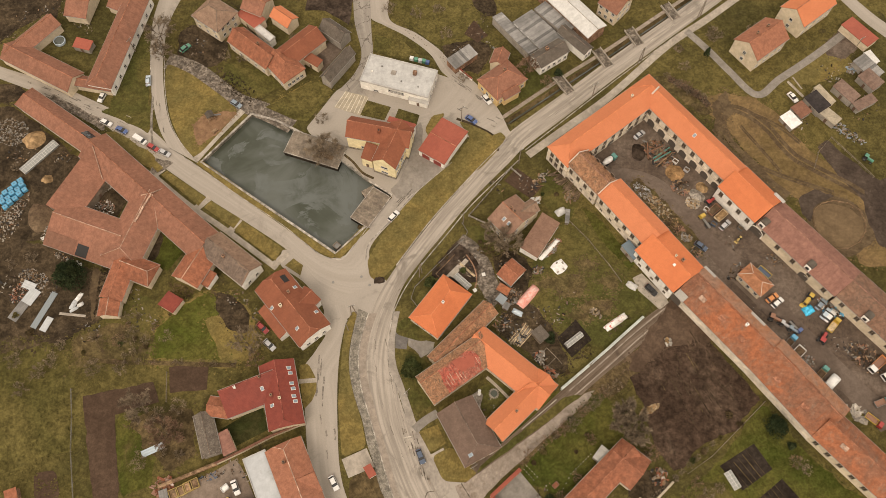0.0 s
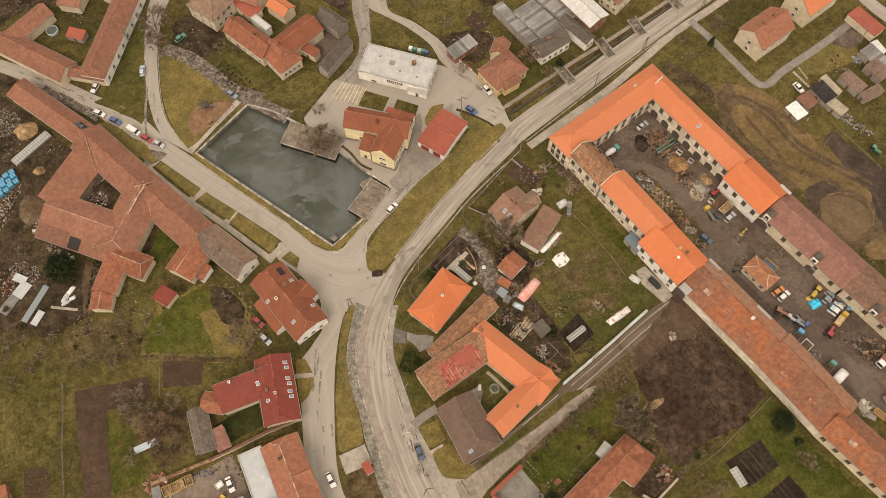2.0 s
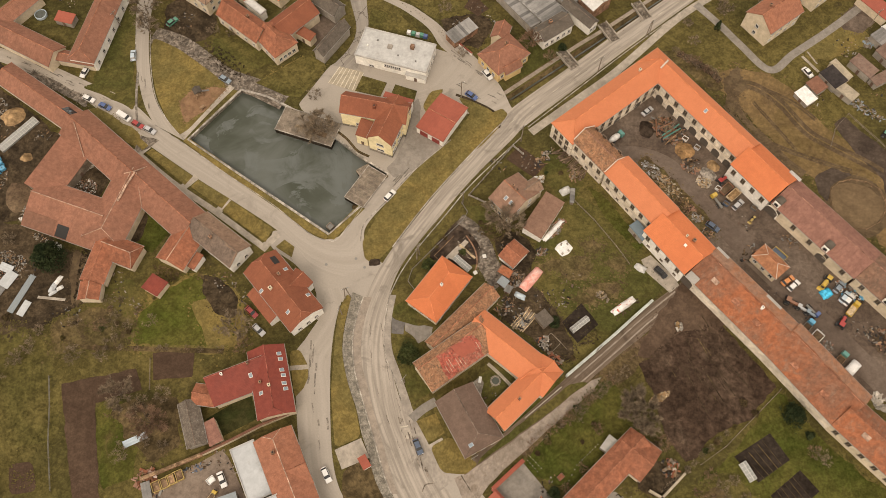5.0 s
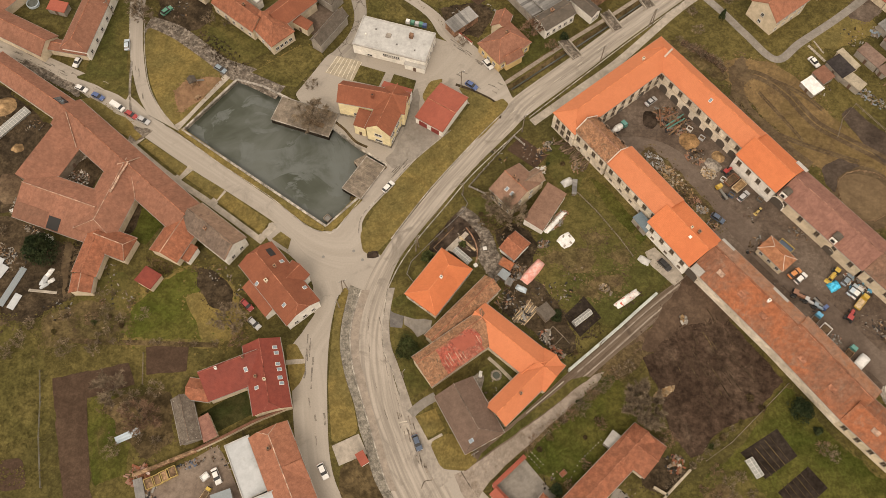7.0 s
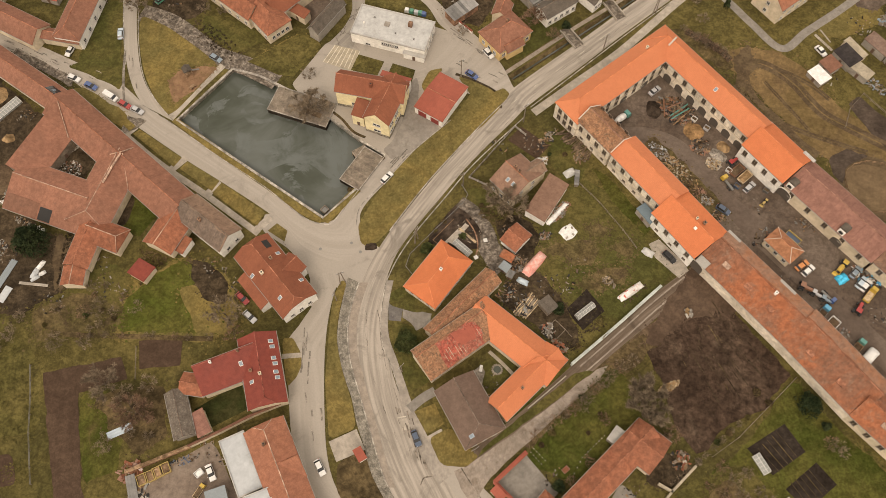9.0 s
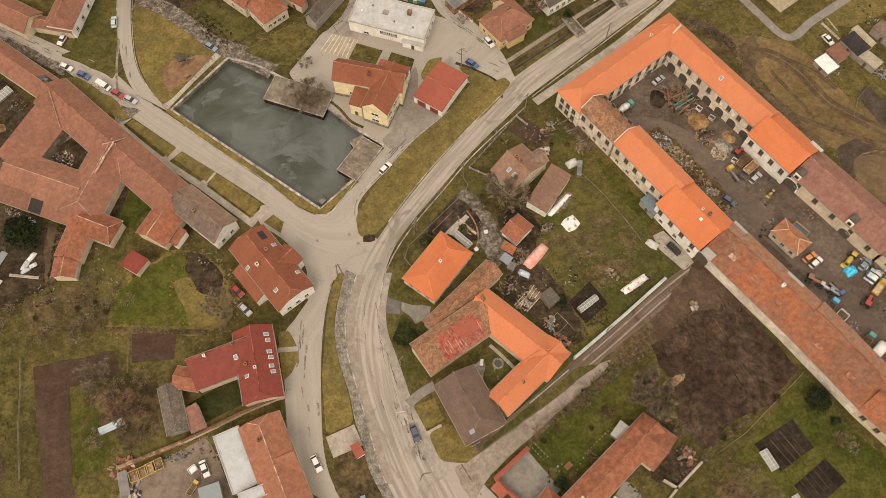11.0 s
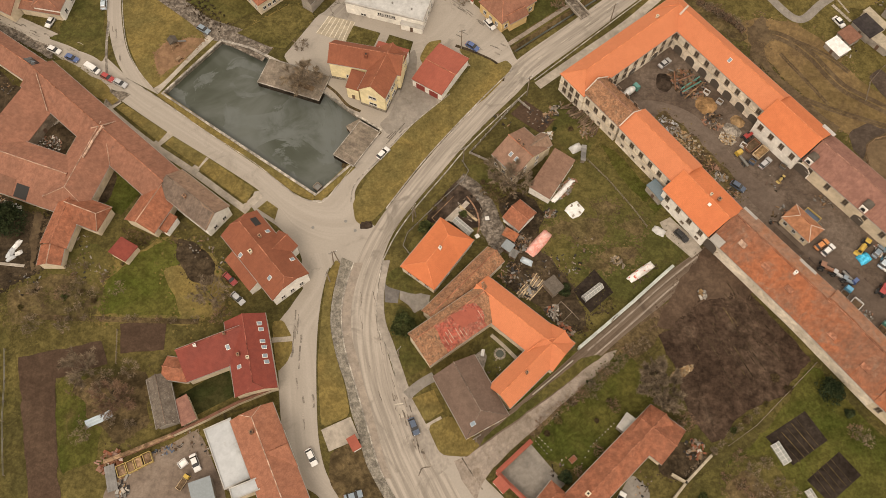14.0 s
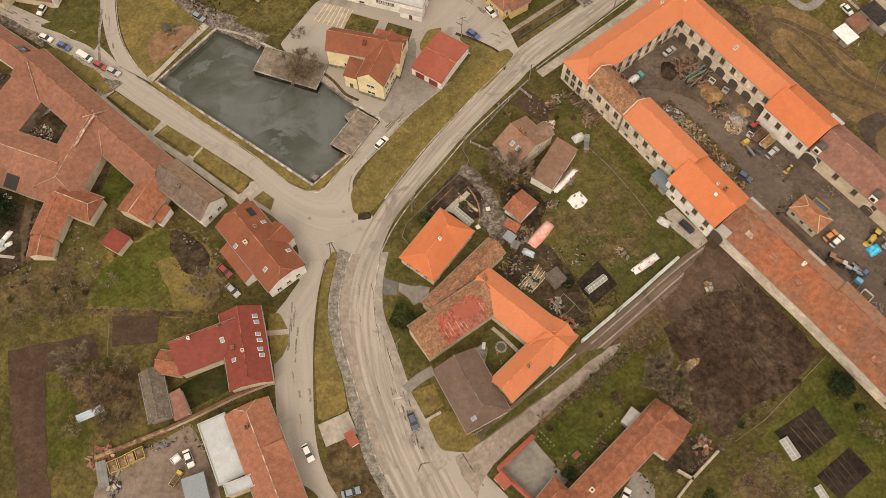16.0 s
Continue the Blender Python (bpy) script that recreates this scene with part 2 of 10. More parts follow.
# walls
M["white_wall"] = surface("white_render", (0.740, 0.710, 0.650), (0.660, 0.630, 0.570), None, big=0.3, small=1.5, bump=0.1, grain=0.08)
M["cream_wall"] = surface("cream_render", (0.580, 0.490, 0.360), (0.510, 0.430, 0.315), None, big=0.25, small=1.5, bump=0.1, grain=0.09)
M["old_wall"] = surface("flaking_cream_render", (0.560, 0.485, 0.385), (0.640, 0.570, 0.465), (0.300, 0.240, 0.180), big=0.22, small=1.2, bump=0.3, grain=0.16)
M["yellow_wall"] = surface("yellow_render", (0.700, 0.600, 0.370), (0.640, 0.550, 0.340), None, big=0.2, small=1.5, bump=0.1, grain=0.09)
M["grey_wall"] = surface("grey_render", (0.300, 0.270, 0.230), (0.240, 0.212, 0.180), None, big=0.25, small=1.5, bump=0.2, grain=0.09)
M["brick_wall"] = surface("brown_brick", (0.260, 0.150, 0.095), (0.200, 0.120, 0.080), None, big=0.6, small=3)
# roofs
M["t_orange"] = tiles("new_orange_tiles", (0.535, 0.190, 0.092), (0.500, 0.174, 0.084), (0.465, 0.165, 0.083), amount=(0.55, 0.9), streak=0.08, contrast=0.05, blot=0.05, speck=0.035)
M["t_orange_bright"] = tiles("bright_orange_tiles", (0.530, 0.168, 0.072), (0.490, 0.152, 0.066), (0.455, 0.148, 0.070), amount=(0.55, 0.9), contrast=0.05, blot=0.07, streak=0.07, speck=0.045)
M["t_red"] = tiles("red_brown_tiles", (0.222, 0.106, 0.070), (0.262, 0.122, 0.080), (0.172, 0.092, 0.066), contrast=0.10, streak=0.1, vary=0.1, blot=0.12, speck=0.14)
M["t_rust"] = tiles("rust_red_tiles", (0.205, 0.074, 0.043), (0.240, 0.088, 0.050), (0.178, 0.070, 0.044), contrast=0.08, streak=0.1, vary=0.08, blot=0.1, speck=0.07)
M["t_terracotta"] = tiles("terracotta_tiles", (0.310, 0.132, 0.080), (0.280, 0.122, 0.076), (0.230, 0.106, 0.070), contrast=0.1, streak=0.15, blot=0.2, speck=0.14)
M["bay_white"] = surface("cream_bay_lines", (0.560, 0.510, 0.410), (0.500, 0.450, 0.360), None, big=0.5, small=2, grain=0.1)
M["parapet_grey"] = surface("grey_sheet_coping", (0.420, 0.405, 0.375), (0.360, 0.345, 0.318), None, big=0.3, small=1.5, bump=0.1, grain=0.1)
M["t_warm"] = tiles("warm_red_tiles", (0.290, 0.112, 0.064), (0.240, 0.098, 0.058), (0.185, 0.086, 0.056), contrast=0.15, streak=0.2, vary=0.1, speck=0.2)
M["t_pink"] = tiles("faded_pink_brown_tiles", (0.215, 0.108, 0.082), (0.245, 0.124, 0.093), (0.175, 0.092, 0.070), contrast=0.1, streak=0.15, speck=0.14)
M["t_old"] = tiles("old_mottled_tiles", (0.295, 0.106, 0.052), (0.212, 0.100, 0.062), (0.205, 0.122, 0.084), amount=(0.46, 0.7), contrast=0.22, blot=0.08, streak=0.1, speck=0.2)
M["t_oldpale"] = tiles("pale_old_tiles", (0.258, 0.150, 0.102), (0.295, 0.135, 0.075), (0.235, 0.150, 0.108), amount=(0.46, 0.7), contrast=0.2, blot=0.1, streak=0.25, speck=0.14)
M["t_rustdull"] = tiles("dull_dark_red_tiles", (0.180, 0.092, 0.062), (0.205, 0.100, 0.066), (0.140, 0.084, 0.062), contrast=0.1, streak=0.1, blot=0.12, speck=0.14)
M["t_greybrown"] = tiles("weathered_brown_tiles", (0.205, 0.122, 0.086), (0.235, 0.140, 0.098), (0.165, 0.100, 0.074), contrast=0.1, blot=0.12, streak=0.12, speck=0.13)
M["t_greydark"] = tiles("dark_grey_brown_tiles", (0.128, 0.098, 0.078), (0.165, 0.122, 0.094), (0.092, 0.074, 0.058), contrast=0.12, blot=0.1, streak=0.15, speck=0.2)
M["t_mossy"] = tiles("mossy_brown_tiles", (0.245, 0.130, 0.076), (0.290, 0.148, 0.082), (0.130, 0.092, 0.060), amount=(0.48, 0.66), contrast=0.5, blot=0.35, speck=0.24)
M["t_redpatch"] = tiles("repainted_red_tiles", (0.360, 0.092, 0.064), (0.300, 0.105, 0.074), (0.235, 0.130, 0.092), amount=(0.50, 0.62), contrast=0.4, blot=0.2, streak=0.4, speck=0.34)
M["tarp_redwhite"] = surface("white_and_red_tarpaulin", (0.700, 0.680, 0.640), (0.640, 0.600, 0.560), (0.480, 0.110, 0.080), big=0.25, small=1.5, bump=0.4, dist=0.2, clo=0.55, chi=0.6, grain=0.1)
M["pale_fence"] = surface("pale_green_grey_concrete", (0.430, 0.460, 0.420), (0.380, 0.400, 0.365), None, big=0.3, small=2, grain=0.12)
M["t_brown"] = tiles("brown_tiles", (0.135, 0.092, 0.070), (0.150, 0.102, 0.078), None, contrast=0.1)
M["t_grey"] = tiles("grey_brown_tiles", (0.215, 0.140, 0.098), (0.245, 0.162, 0.114), (0.170, 0.118, 0.086), contrast=0.14, speck=0.18, blot=0.15, streak=0.2)
M["t_dark"] = tiles("dark_grey_tiles", (0.095, 0.080, 0.065), (0.120, 0.100, 0.080), (0.070, 0.060, 0.048), contrast=0.2, speck=0.14)
M["t_wine"] = tiles("wine_red_sheet", (0.215, 0.052, 0.037), (0.195, 0.050, 0.037), None, row=0.4, wide=0.4, contrast=0.06, rough=0.55)
M["t_redsheet"] = tiles("red_sheet_roof", (0.285, 0.082, 0.055), (0.320, 0.094, 0.062), (0.250, 0.080, 0.055), row=6, wide=0.6, contrast=0.05, rough=0.5, blot=0.12, speck=0.05)
M["t_grout"] = tiles("cement_slates_with_lichen", (0.120, 0.098, 0.078), (0.155, 0.130, 0.105), (0.460, 0.430, 0.370), amount=(0.625, 0.66), contrast=0.25, blot=0.75, speck=0.2)
M["flat_grey"] = surface("grey_roofing_felt", (0.350, 0.335, 0.305), (0.385, 0.370, 0.338), (0.300, 0.285, 0.258), big=0.12, small=1.5, bump=0.1, grain=0.07)
M["sheet"] = tiles("grey_corrugated_sheet", (0.195, 0.187, 0.175), (0.240, 0.230, 0.215), (0.140, 0.130, 0.116), row=9, wide=1.1, contrast=0.75, rough=0.6, streak=0.3)
M["white_sheet"] = tiles("pale_sheet_roof", (0.520, 0.510, 0.480), (0.580, 0.570, 0.540), (0.430, 0.410, 0.370), row=8, wide=1.0, contrast=0.05, rough=0.5)
M["ridge_pale"] = surface("pale_ridge_mortar", (0.400, 0.280, 0.210), (0.340, 0.220, 0.160), None, big=0.6, small=2)
M["ridge_red"] = surface("ridge_tiles", (0.330, 0.140, 0.085), (0.280, 0.120, 0.075), None, big=0.6, small=2)
M["ridge_pink"] = surface("dull_pink_ridge_tiles", (0.250, 0.135, 0.102), (0.220, 0.118, 0.088), None, big=0.6, small=2)
M["ridge_old"] = surface("old_red_ridge_tiles", (0.290, 0.128, 0.078), (0.240, 0.112, 0.072), None, big=0.6, small=2)
M["mortar_white"] = surface("pale_hip_mortar", (0.560, 0.480, 0.410), (0.500, 0.420, 0.350), None, big=0.6, small=2, grain=0.1)
M["ridge_orange"] = surface("orange_ridge_tiles", (0.570, 0.205, 0.098), (0.520, 0.185, 0.088), None, big=0.6, small=2, grain=0.15)
M["zinc"] = gloss("zinc_gutter", (0.330, 0.310, 0.280), 0.5, 0.6)
M["wood"] = surface("weathered_planks", (0.185, 0.152, 0.118), (0.215, 0.178, 0.138), (0.150, 0.122, 0.094), big=0.4, small=2, vary=0.09, grain=0.2)
M["timber"] = surface("brown_timber", (0.190, 0.120, 0.070), (0.240, 0.160, 0.100), None, big=0.5, small=2, vary=0.2)
M["pale_wood"] = surface("pale_sawn_timber", (0.420, 0.330, 0.215), (0.360, 0.270, 0.170), None, big=0.5, small=2, vary=0.25)
M["pane"] = gloss("window_glass", (0.030, 0.030, 0.030), 0.08)
M["frame_white"] = gloss("white_window_frame", (0.620, 0.600, 0.560), 0.5)
M["door_brown"] = gloss("brown_door", (0.120, 0.070, 0.045), 0.6)
M["door_red"] = gloss("red_garage_door", (0.230, 0.035, 0.028), 0.5)
M["dark"] = gloss("dark_opening", (0.020, 0.018, 0.016), 0.8)
for nm, c in dict(white=(0.68, 0.67, 0.64), silver=(0.42, 0.42, 0.42), black=(0.03, 0.03, 0.032), red=(0.34, 0.035, 0.03), blue=(0.035, 0.09, 0.26), navy=(0.06, 0.085, 0.13),
                  green=(0.04, 0.23, 0.15), yellow=(0.56, 0.37, 0.04), orange=(0.62, 0.22, 0.05), cyan=(0.06, 0.34, 0.55), ltblue=(0.42, 0.50, 0.55), greyblue=(0.20, 0.25, 0.29), rust=(0.24, 0.10, 0.05), teal=(0.05, 0.25, 0.22)).items():
    M["p_" + nm] = gloss("paint_" + nm, c, 0.32, 0.0, 0.4, dust=0.5 if nm in ("yellow", "orange", "cyan", "teal", "blue", "rust", "green") else 0.0)
M["rubber"] = gloss("rubber", (0.022, 0.022, 0.022), 0.85)
M["dull_glazing"] = gloss("dull_greenhouse_glazing", (0.270, 0.275, 0.255), 0.35)
M["steel"] = gloss("dull_steel", (0.24, 0.23, 0.21), 0.55, 0.7)
M["tarp_white"] = surface("white_tarpaulin", (0.720, 0.710, 0.680), (0.620, 0.610, 0.580), None, big=0.7, small=1.5, bump=0.4, dist=0.2, grain=0.09)
M["tarp_pink"] = surface("faded_pink_tarpaulin", (0.640, 0.280, 0.230), (0.680, 0.420, 0.360), (0.700, 0.640, 0.590), big=0.5, small=1.5, bump=0.4, dist=0.2, grain=0.09)
M["tarp_blue"] = surface("blue_tarpaulin", (0.030, 0.300, 0.480), (0.050, 0.360, 0.540), None, big=0.7, small=2)
M["bark"] = surface("grey_bark", (0.120, 0.094, 0.070), (0.155, 0.122, 0.092), None, big=1.0, small=4)
M["twig"] = surface("bare_twigs", (0.175, 0.134, 0.092), (0.220, 0.170, 0.118), None, big=0.4, small=2)
M["reddish_twig"] = surface("reddish_twigs", (0.175, 0.110, 0.072), (0.215, 0.138, 0.092), None, big=0.4, small=2)
M["needles"] = surface("dark_needles", (0.022, 0.032, 0.015), (0.035, 0.044, 0.019), None, big=0.5, small=3)
M["leaf"] = surface("evergreen_leaves", (0.040, 0.050, 0.018), (0.060, 0.066, 0.024), None, big=0.5, small=3)
M["tuft"] = surface("grass_tufts", (0.085, 0.072, 0.026), (0.125, 0.098, 0.040), (0.070, 0.066, 0.022), big=0.08, small=1)
M["meadow"] = surface("olive_meadow", (0.070, 0.061, 0.020), (0.106, 0.086, 0.030), (0.054, 0.046, 0.020), big=0.04, small=2.2, lo=0.36, hi=0.64, clo=0.55, chi=0.8, grain=0.28)
M["track_gravel"] = surface("pale_track_gravel", (0.235, 0.195, 0.158), (0.270, 0.226, 0.186), (0.175, 0.138, 0.106), big=0.12, small=2.2, clo=0.5, chi=0.72, grain=0.14)
M["cool_roof"] = surface("cool_grey_roof_felt", (0.385, 0.380, 0.362), (0.425, 0.420, 0.400), (0.330, 0.322, 0.300), big=0.07, small=1.6, bump=0.1, grain=0.1)
M["white_roof"] = surface("white_coated_sheet", (0.410, 0.425, 0.430), (0.440, 0.455, 0.458), (0.365, 0.370, 0.360), big=0.06, small=1.5, bump=0.08, grain=0.06)
# near-black timber; on the decks it paints the shade beneath them
M["wet_timber"] = surface("dark_timber_and_shade", (0.025, 0.020, 0.015), (0.036, 0.029, 0.022), None, big=0.5, small=2)
M["old_frame"] = gloss("old_brown_window_frame", (0.190, 0.145, 0.105), 0.6)
M["blue_glass"] = gloss("blue_grey_roof_glass", (0.130, 0.175, 0.200), 0.2)
M["rough"] = surface("rough_muddy_grass", (0.110, 0.080, 0.038), (0.082, 0.064, 0.028), (0.066, 0.046, 0.027), big=0.07, small=2.0, lo=0.4, hi=0.6, clo=0.5, chi=0.7, grain=0.3)
M["paddock_grass"] = surface("trampled_yellow_grass", (0.168, 0.112, 0.054), (0.130, 0.090, 0.040), (0.096, 0.064, 0.036), big=0.045, small=1.6, lo=0.36, hi=0.64, clo=0.48, chi=0.78, grain=0.18)
M["rut_soft"] = surface("trampled_brown_earth", (0.086, 0.060, 0.036), (0.104, 0.074, 0.044), (0.120, 0.088, 0.044), big=0.1, small=1.6, clo=0.5, chi=0.8, grain=0.18)
M["footway"] = surface("worn_footway_asphalt", (0.262, 0.230, 0.194), (0.292, 0.258, 0.218), (0.215, 0.188, 0.156), big=0.12, small=1.8, bump=0.15, grain=0.12)
M["wet_mud"] = surface("reddish_brown_mud", (0.076, 0.050, 0.034), (0.094, 0.063, 0.043), (0.060, 0.041, 0.029), big=0.08, small=1.6, clo=0.5, chi=0.8, grain=0.18)
M["drive_grey"] = surface("smooth_grey_asphalt", (0.215, 0.190, 0.162), (0.240, 0.214, 0.183), (0.188, 0.166, 0.140), big=0.08, small=1.6, bump=0.15, grain=0.1)
M["rut_mud"] = surface("dark_rut_mud", (0.049, 0.034, 0.021), (0.064, 0.045, 0.028), (0.082, 0.061, 0.033), big=0.12, small=2.0, clo=0.55, chi=0.72, grain=0.26)
M["black_felt"] = surface("black_roofing_felt", (0.036, 0.031, 0.030), (0.050, 0.043, 0.040), None, big=0.3, small=1.5, grain=0.15)
M["p_bluegrey"] = gloss("blue_grey_metal_roof", (0.215, 0.245, 0.255), 0.5)
M["old_concrete"] = surface("old_grey_concrete", (0.195, 0.176, 0.152), (0.228, 0.206, 0.178), (0.165, 0.146, 0.122), big=0.06, small=1.6, bump=0.15, grain=0.12)
M["bed_soil"] = surface("black_garden_soil", (0.024, 0.018, 0.014), (0.034, 0.026, 0.020), None, big=0.1, small=2.0, bump=0.6, dist=0.1, grain=0.25)
M["ochre_wall"] = surface("ochre_render", (0.560, 0.400, 0.190), (0.500, 0.360, 0.175), None, big=0.25, small=1.5, bump=0.1, grain=0.1)
M["old_pane"] = gloss("dusty_window_glass", (0.085, 0.068, 0.052), 0.25)
# painted shade of the arch passages
M["arch_dark"] = gloss("shaded_arch_plate", (0.085, 0.068, 0.053), 0.9)
M["bay_paving"] = surface("yellowish_paving", (0.350, 0.300, 0.220), (0.315, 0.272, 0.205), (0.270, 0.235, 0.180), big=0.2, small=2.0, bump=0.2, grain=0.14)
M["dark_logs"] = surface("old_brown_logs", (0.125, 0.088, 0.060), (0.165, 0.120, 0.082), None, big=0.5, small=2, vary=0.25)
M["t_tan"] = tiles("tan_orange_tiles", (0.360, 0.165, 0.088), (0.310, 0.140, 0.076), (0.250, 0.120, 0.072), contrast=0.12, streak=0.2, blot=0.3, speck=0.2)
M["pen_earth"] = surface("dark_pen_earth", (0.054, 0.040, 0.031), (0.068, 0.051, 0.039), (0.089, 0.068, 0.051), big=0.06, small=1.6, clo=0.58, chi=0.8, grain=0.2)
M["t_faded"] = tiles("faded_shed_roof", (0.205, 0.140, 0.110), (0.175, 0.115, 0.088), (0.150, 0.105, 0.082), row=6, wide=0.9, contrast=0.15, blot=0.3, speck=0.16)
M["yard_pale"] = surface("pale_dirt_yard", (0.165, 0.126, 0.098), (0.205, 0.162, 0.128), (0.120, 0.090, 0.068), big=0.05, small=2.0, clo=0.58, chi=0.8, grain=0.14)
M["p_ochre"] = gloss("ochre_metal_paint", (0.430, 0.310, 0.105), 0.5)
M["t_brownold"] = tiles("old_dark_brown_tiles", (0.180, 0.108, 0.076), (0.215, 0.122, 0.082), (0.125, 0.088, 0.064), amount=(0.46, 0.7), contrast=0.16, blot=0.15, speck=0.2)
M["marking"] = surface("worn_road_paint", (0.430, 0.390, 0.320), (0.340, 0.300, 0.245), None, big=0.5, small=2, grain=0.2)


def water_mat():
    m, nt, bsdf = nodes_of("still_pond_water")
    pos = nt.nodes.new("ShaderNodeNewGeometry").outputs["Position"]
    murk = noisy(nt, pos, 0.035, 5, 0.55, 0.9)
    col = ramp_mix(nt, steps(nt, murk, 0.36, 0.62), (0.046, 0.052, 0.036), (0.098, 0.106, 0.092))
    # pale patches with an edge of their own
    pale_mask = steps(nt, noisy(nt, pos, 0.055, 6, 0.6, 1.4), 0.50, 0.54)
    veil = steps(nt, noisy(nt, pos, 0.12, 5, 0.65, 0.6), 0.25, 0.65)
    mm = nt.nodes.new("ShaderNodeMath")
    mm.operation = "MULTIPLY"
    nt.links.new(pale_mask, mm.inputs[0])
    nt.links.new(veil, mm.inputs[1])
    col = ramp_mix(nt, mm.outputs[0], col, (0.108, 0.118, 0.108))
    nt.links.new(col, bsdf.inputs["Base Color"])
    bsdf.inputs["Roughness"].default_value = 0.07
    bsdf.inputs["IOR"].default_value = 1.33
    bumped(nt, bsdf, noisy(nt, pos, 1.5, 3), 0.04, 0.02)
    return m


M["water"] = water_mat()


# ---- mesh helpers ----
def mesh_of(name, verts, faces, mats, uvs=None, face_mats=None, smooth=False):
    me = bpy.data.meshes.new(name)
    me.from_pydata([tuple(v) for v in verts], [], faces)
    for mt in mats if isinstance(mats, (list, tuple)) else [mats]:
        me.materials.append(mt)
    if face_mats:
        me.polygons.foreach_set("material_index", face_mats)
    if uvs:
        lay = me.uv_layers.new(name="UVMap")
        k = 0
        for f in uvs:
            for u in f:
                lay.data[k].uv = u
                k += 1
    if smooth:
        me.polygons.foreach_set("use_smooth", [True] * len(me.polygons))
    me.update()
    return me


def bm_mesh(name, bm, mat, smooth=False):
    me = bpy.data.meshes.new(name)
    bm.normal_update()
    bm.to_mesh(me)
    bm.free()
    for mt in mat if isinstance(mat, (list, tuple)) else [mat]:
        me.materials.append(mt)
    if smooth:
        me.polygons.foreach_set("use_smooth", [True] * len(me.polygons))
    return me


def part(name, me, parent, m=None, label=""):
    ob = new(name, me)
    ob.parent = parent
    if m is not None:
        ob.matrix_basis = m
    if label:
        ob["label"] = label
    return ob


def box_bm(bm, cx, cy, cz, sx, sy, sz, rot=0.0, bevel=0.0, taper=1.0):
    """A box whose foot is at cz, tapering to its top; bevelled if asked."""
    r = bmesh.ops.create_cube(bm, size=1)
    vs = r["verts"]
    ca, sa = math.cos(radians(rot)), math.sin(radians(rot))
    for v in vs:
        k = taper if v.co.z > 0 else 1.0
        x, y = v.co.x * sx * k, v.co.y * sy * k
        v.co = (cx + x * ca - y * sa, cy + x * sa + y * ca, cz + (v.co.z + 0.5) * sz)
    if bevel:
        es = {e for v in vs for e in v.link_edges}
        bmesh.ops.bevel(bm, geom=list(es), offset=bevel, segments=1, affect="EDGES")
    return vs


def box_mesh(name, sx, sy, sz, mat, bevel=0.0, taper=1.0, centre=(0, 0, 0)):
    bm = bmesh.new()
    box_bm(bm, *centre, sx, sy, sz, 0, bevel, taper)
    return bm_mesh(name, bm, mat)


def rod(bm, a, b, r0, r1=None, n=6):
    """A tapered rod from a to b."""
    a, b = Vector(a), Vector(b)
    q = (b - a).to_track_quat("Z", "Y")
    r1 = r0 if r1 is None else r1
    lo = [bm.verts.new(a + q @ Vector((math.cos(k * math.tau / n) * r0, math.sin(k * math.tau / n) * r0, 0))) for k in range(n)]
    hi = [bm.verts.new(b + q @ Vector((math.cos(k * math.tau / n) * r1, math.sin(k * math.tau / n) * r1, 0))) for k in range(n)]
    for k in range(n):
        bm.faces.new((lo[k], lo[(k + 1) % n], hi[(k + 1) % n], hi[k]))
    bm.faces.new(hi)
    bm.faces.new(lo[::-1])


def curve_points(pts, per=8):
    """A smooth line through a few points."""
    p = [Vector((*q[:2], 0)) for q in pts]
    if len(p) < 3:
        return [p[0].lerp(p[-1], k / per) for k in range(per + 1)]
    out = []
    for i in range(len(p) - 1):
        a, b, c, d = p[max(i - 1, 0)], p[i], p[i + 1], p[min(i + 2, len(p) - 1)]
        for k in range(per):
            t = k / per
            out.append(0.5 * (2 * b + (c - a) * t + (2 * a - 5 * b + 4 * c - d) * t * t + (3 * b - a - 3 * c + d) * t**3))
    return out + [p[-1]]


def rounded(pts, cuts=2):
    """An outline with its corners cut round."""
    p = [Vector((*q[:2], 0)) for q in pts]
    for _ in range(cuts):
        p = [v for i in range(len(p)) for v in (p[i].lerp(p[(i + 1) % len(p)], 0.14), p[i].lerp(p[(i + 1) % len(p)], 0.86))]
    return p


LAYERS = {}


def layered(z):
    """Sheets of one level still lie a little above one another."""
    LAYERS[z] = LAYERS.get(z, 0) + 1
    return z + 0.00047 * LAYERS[z]


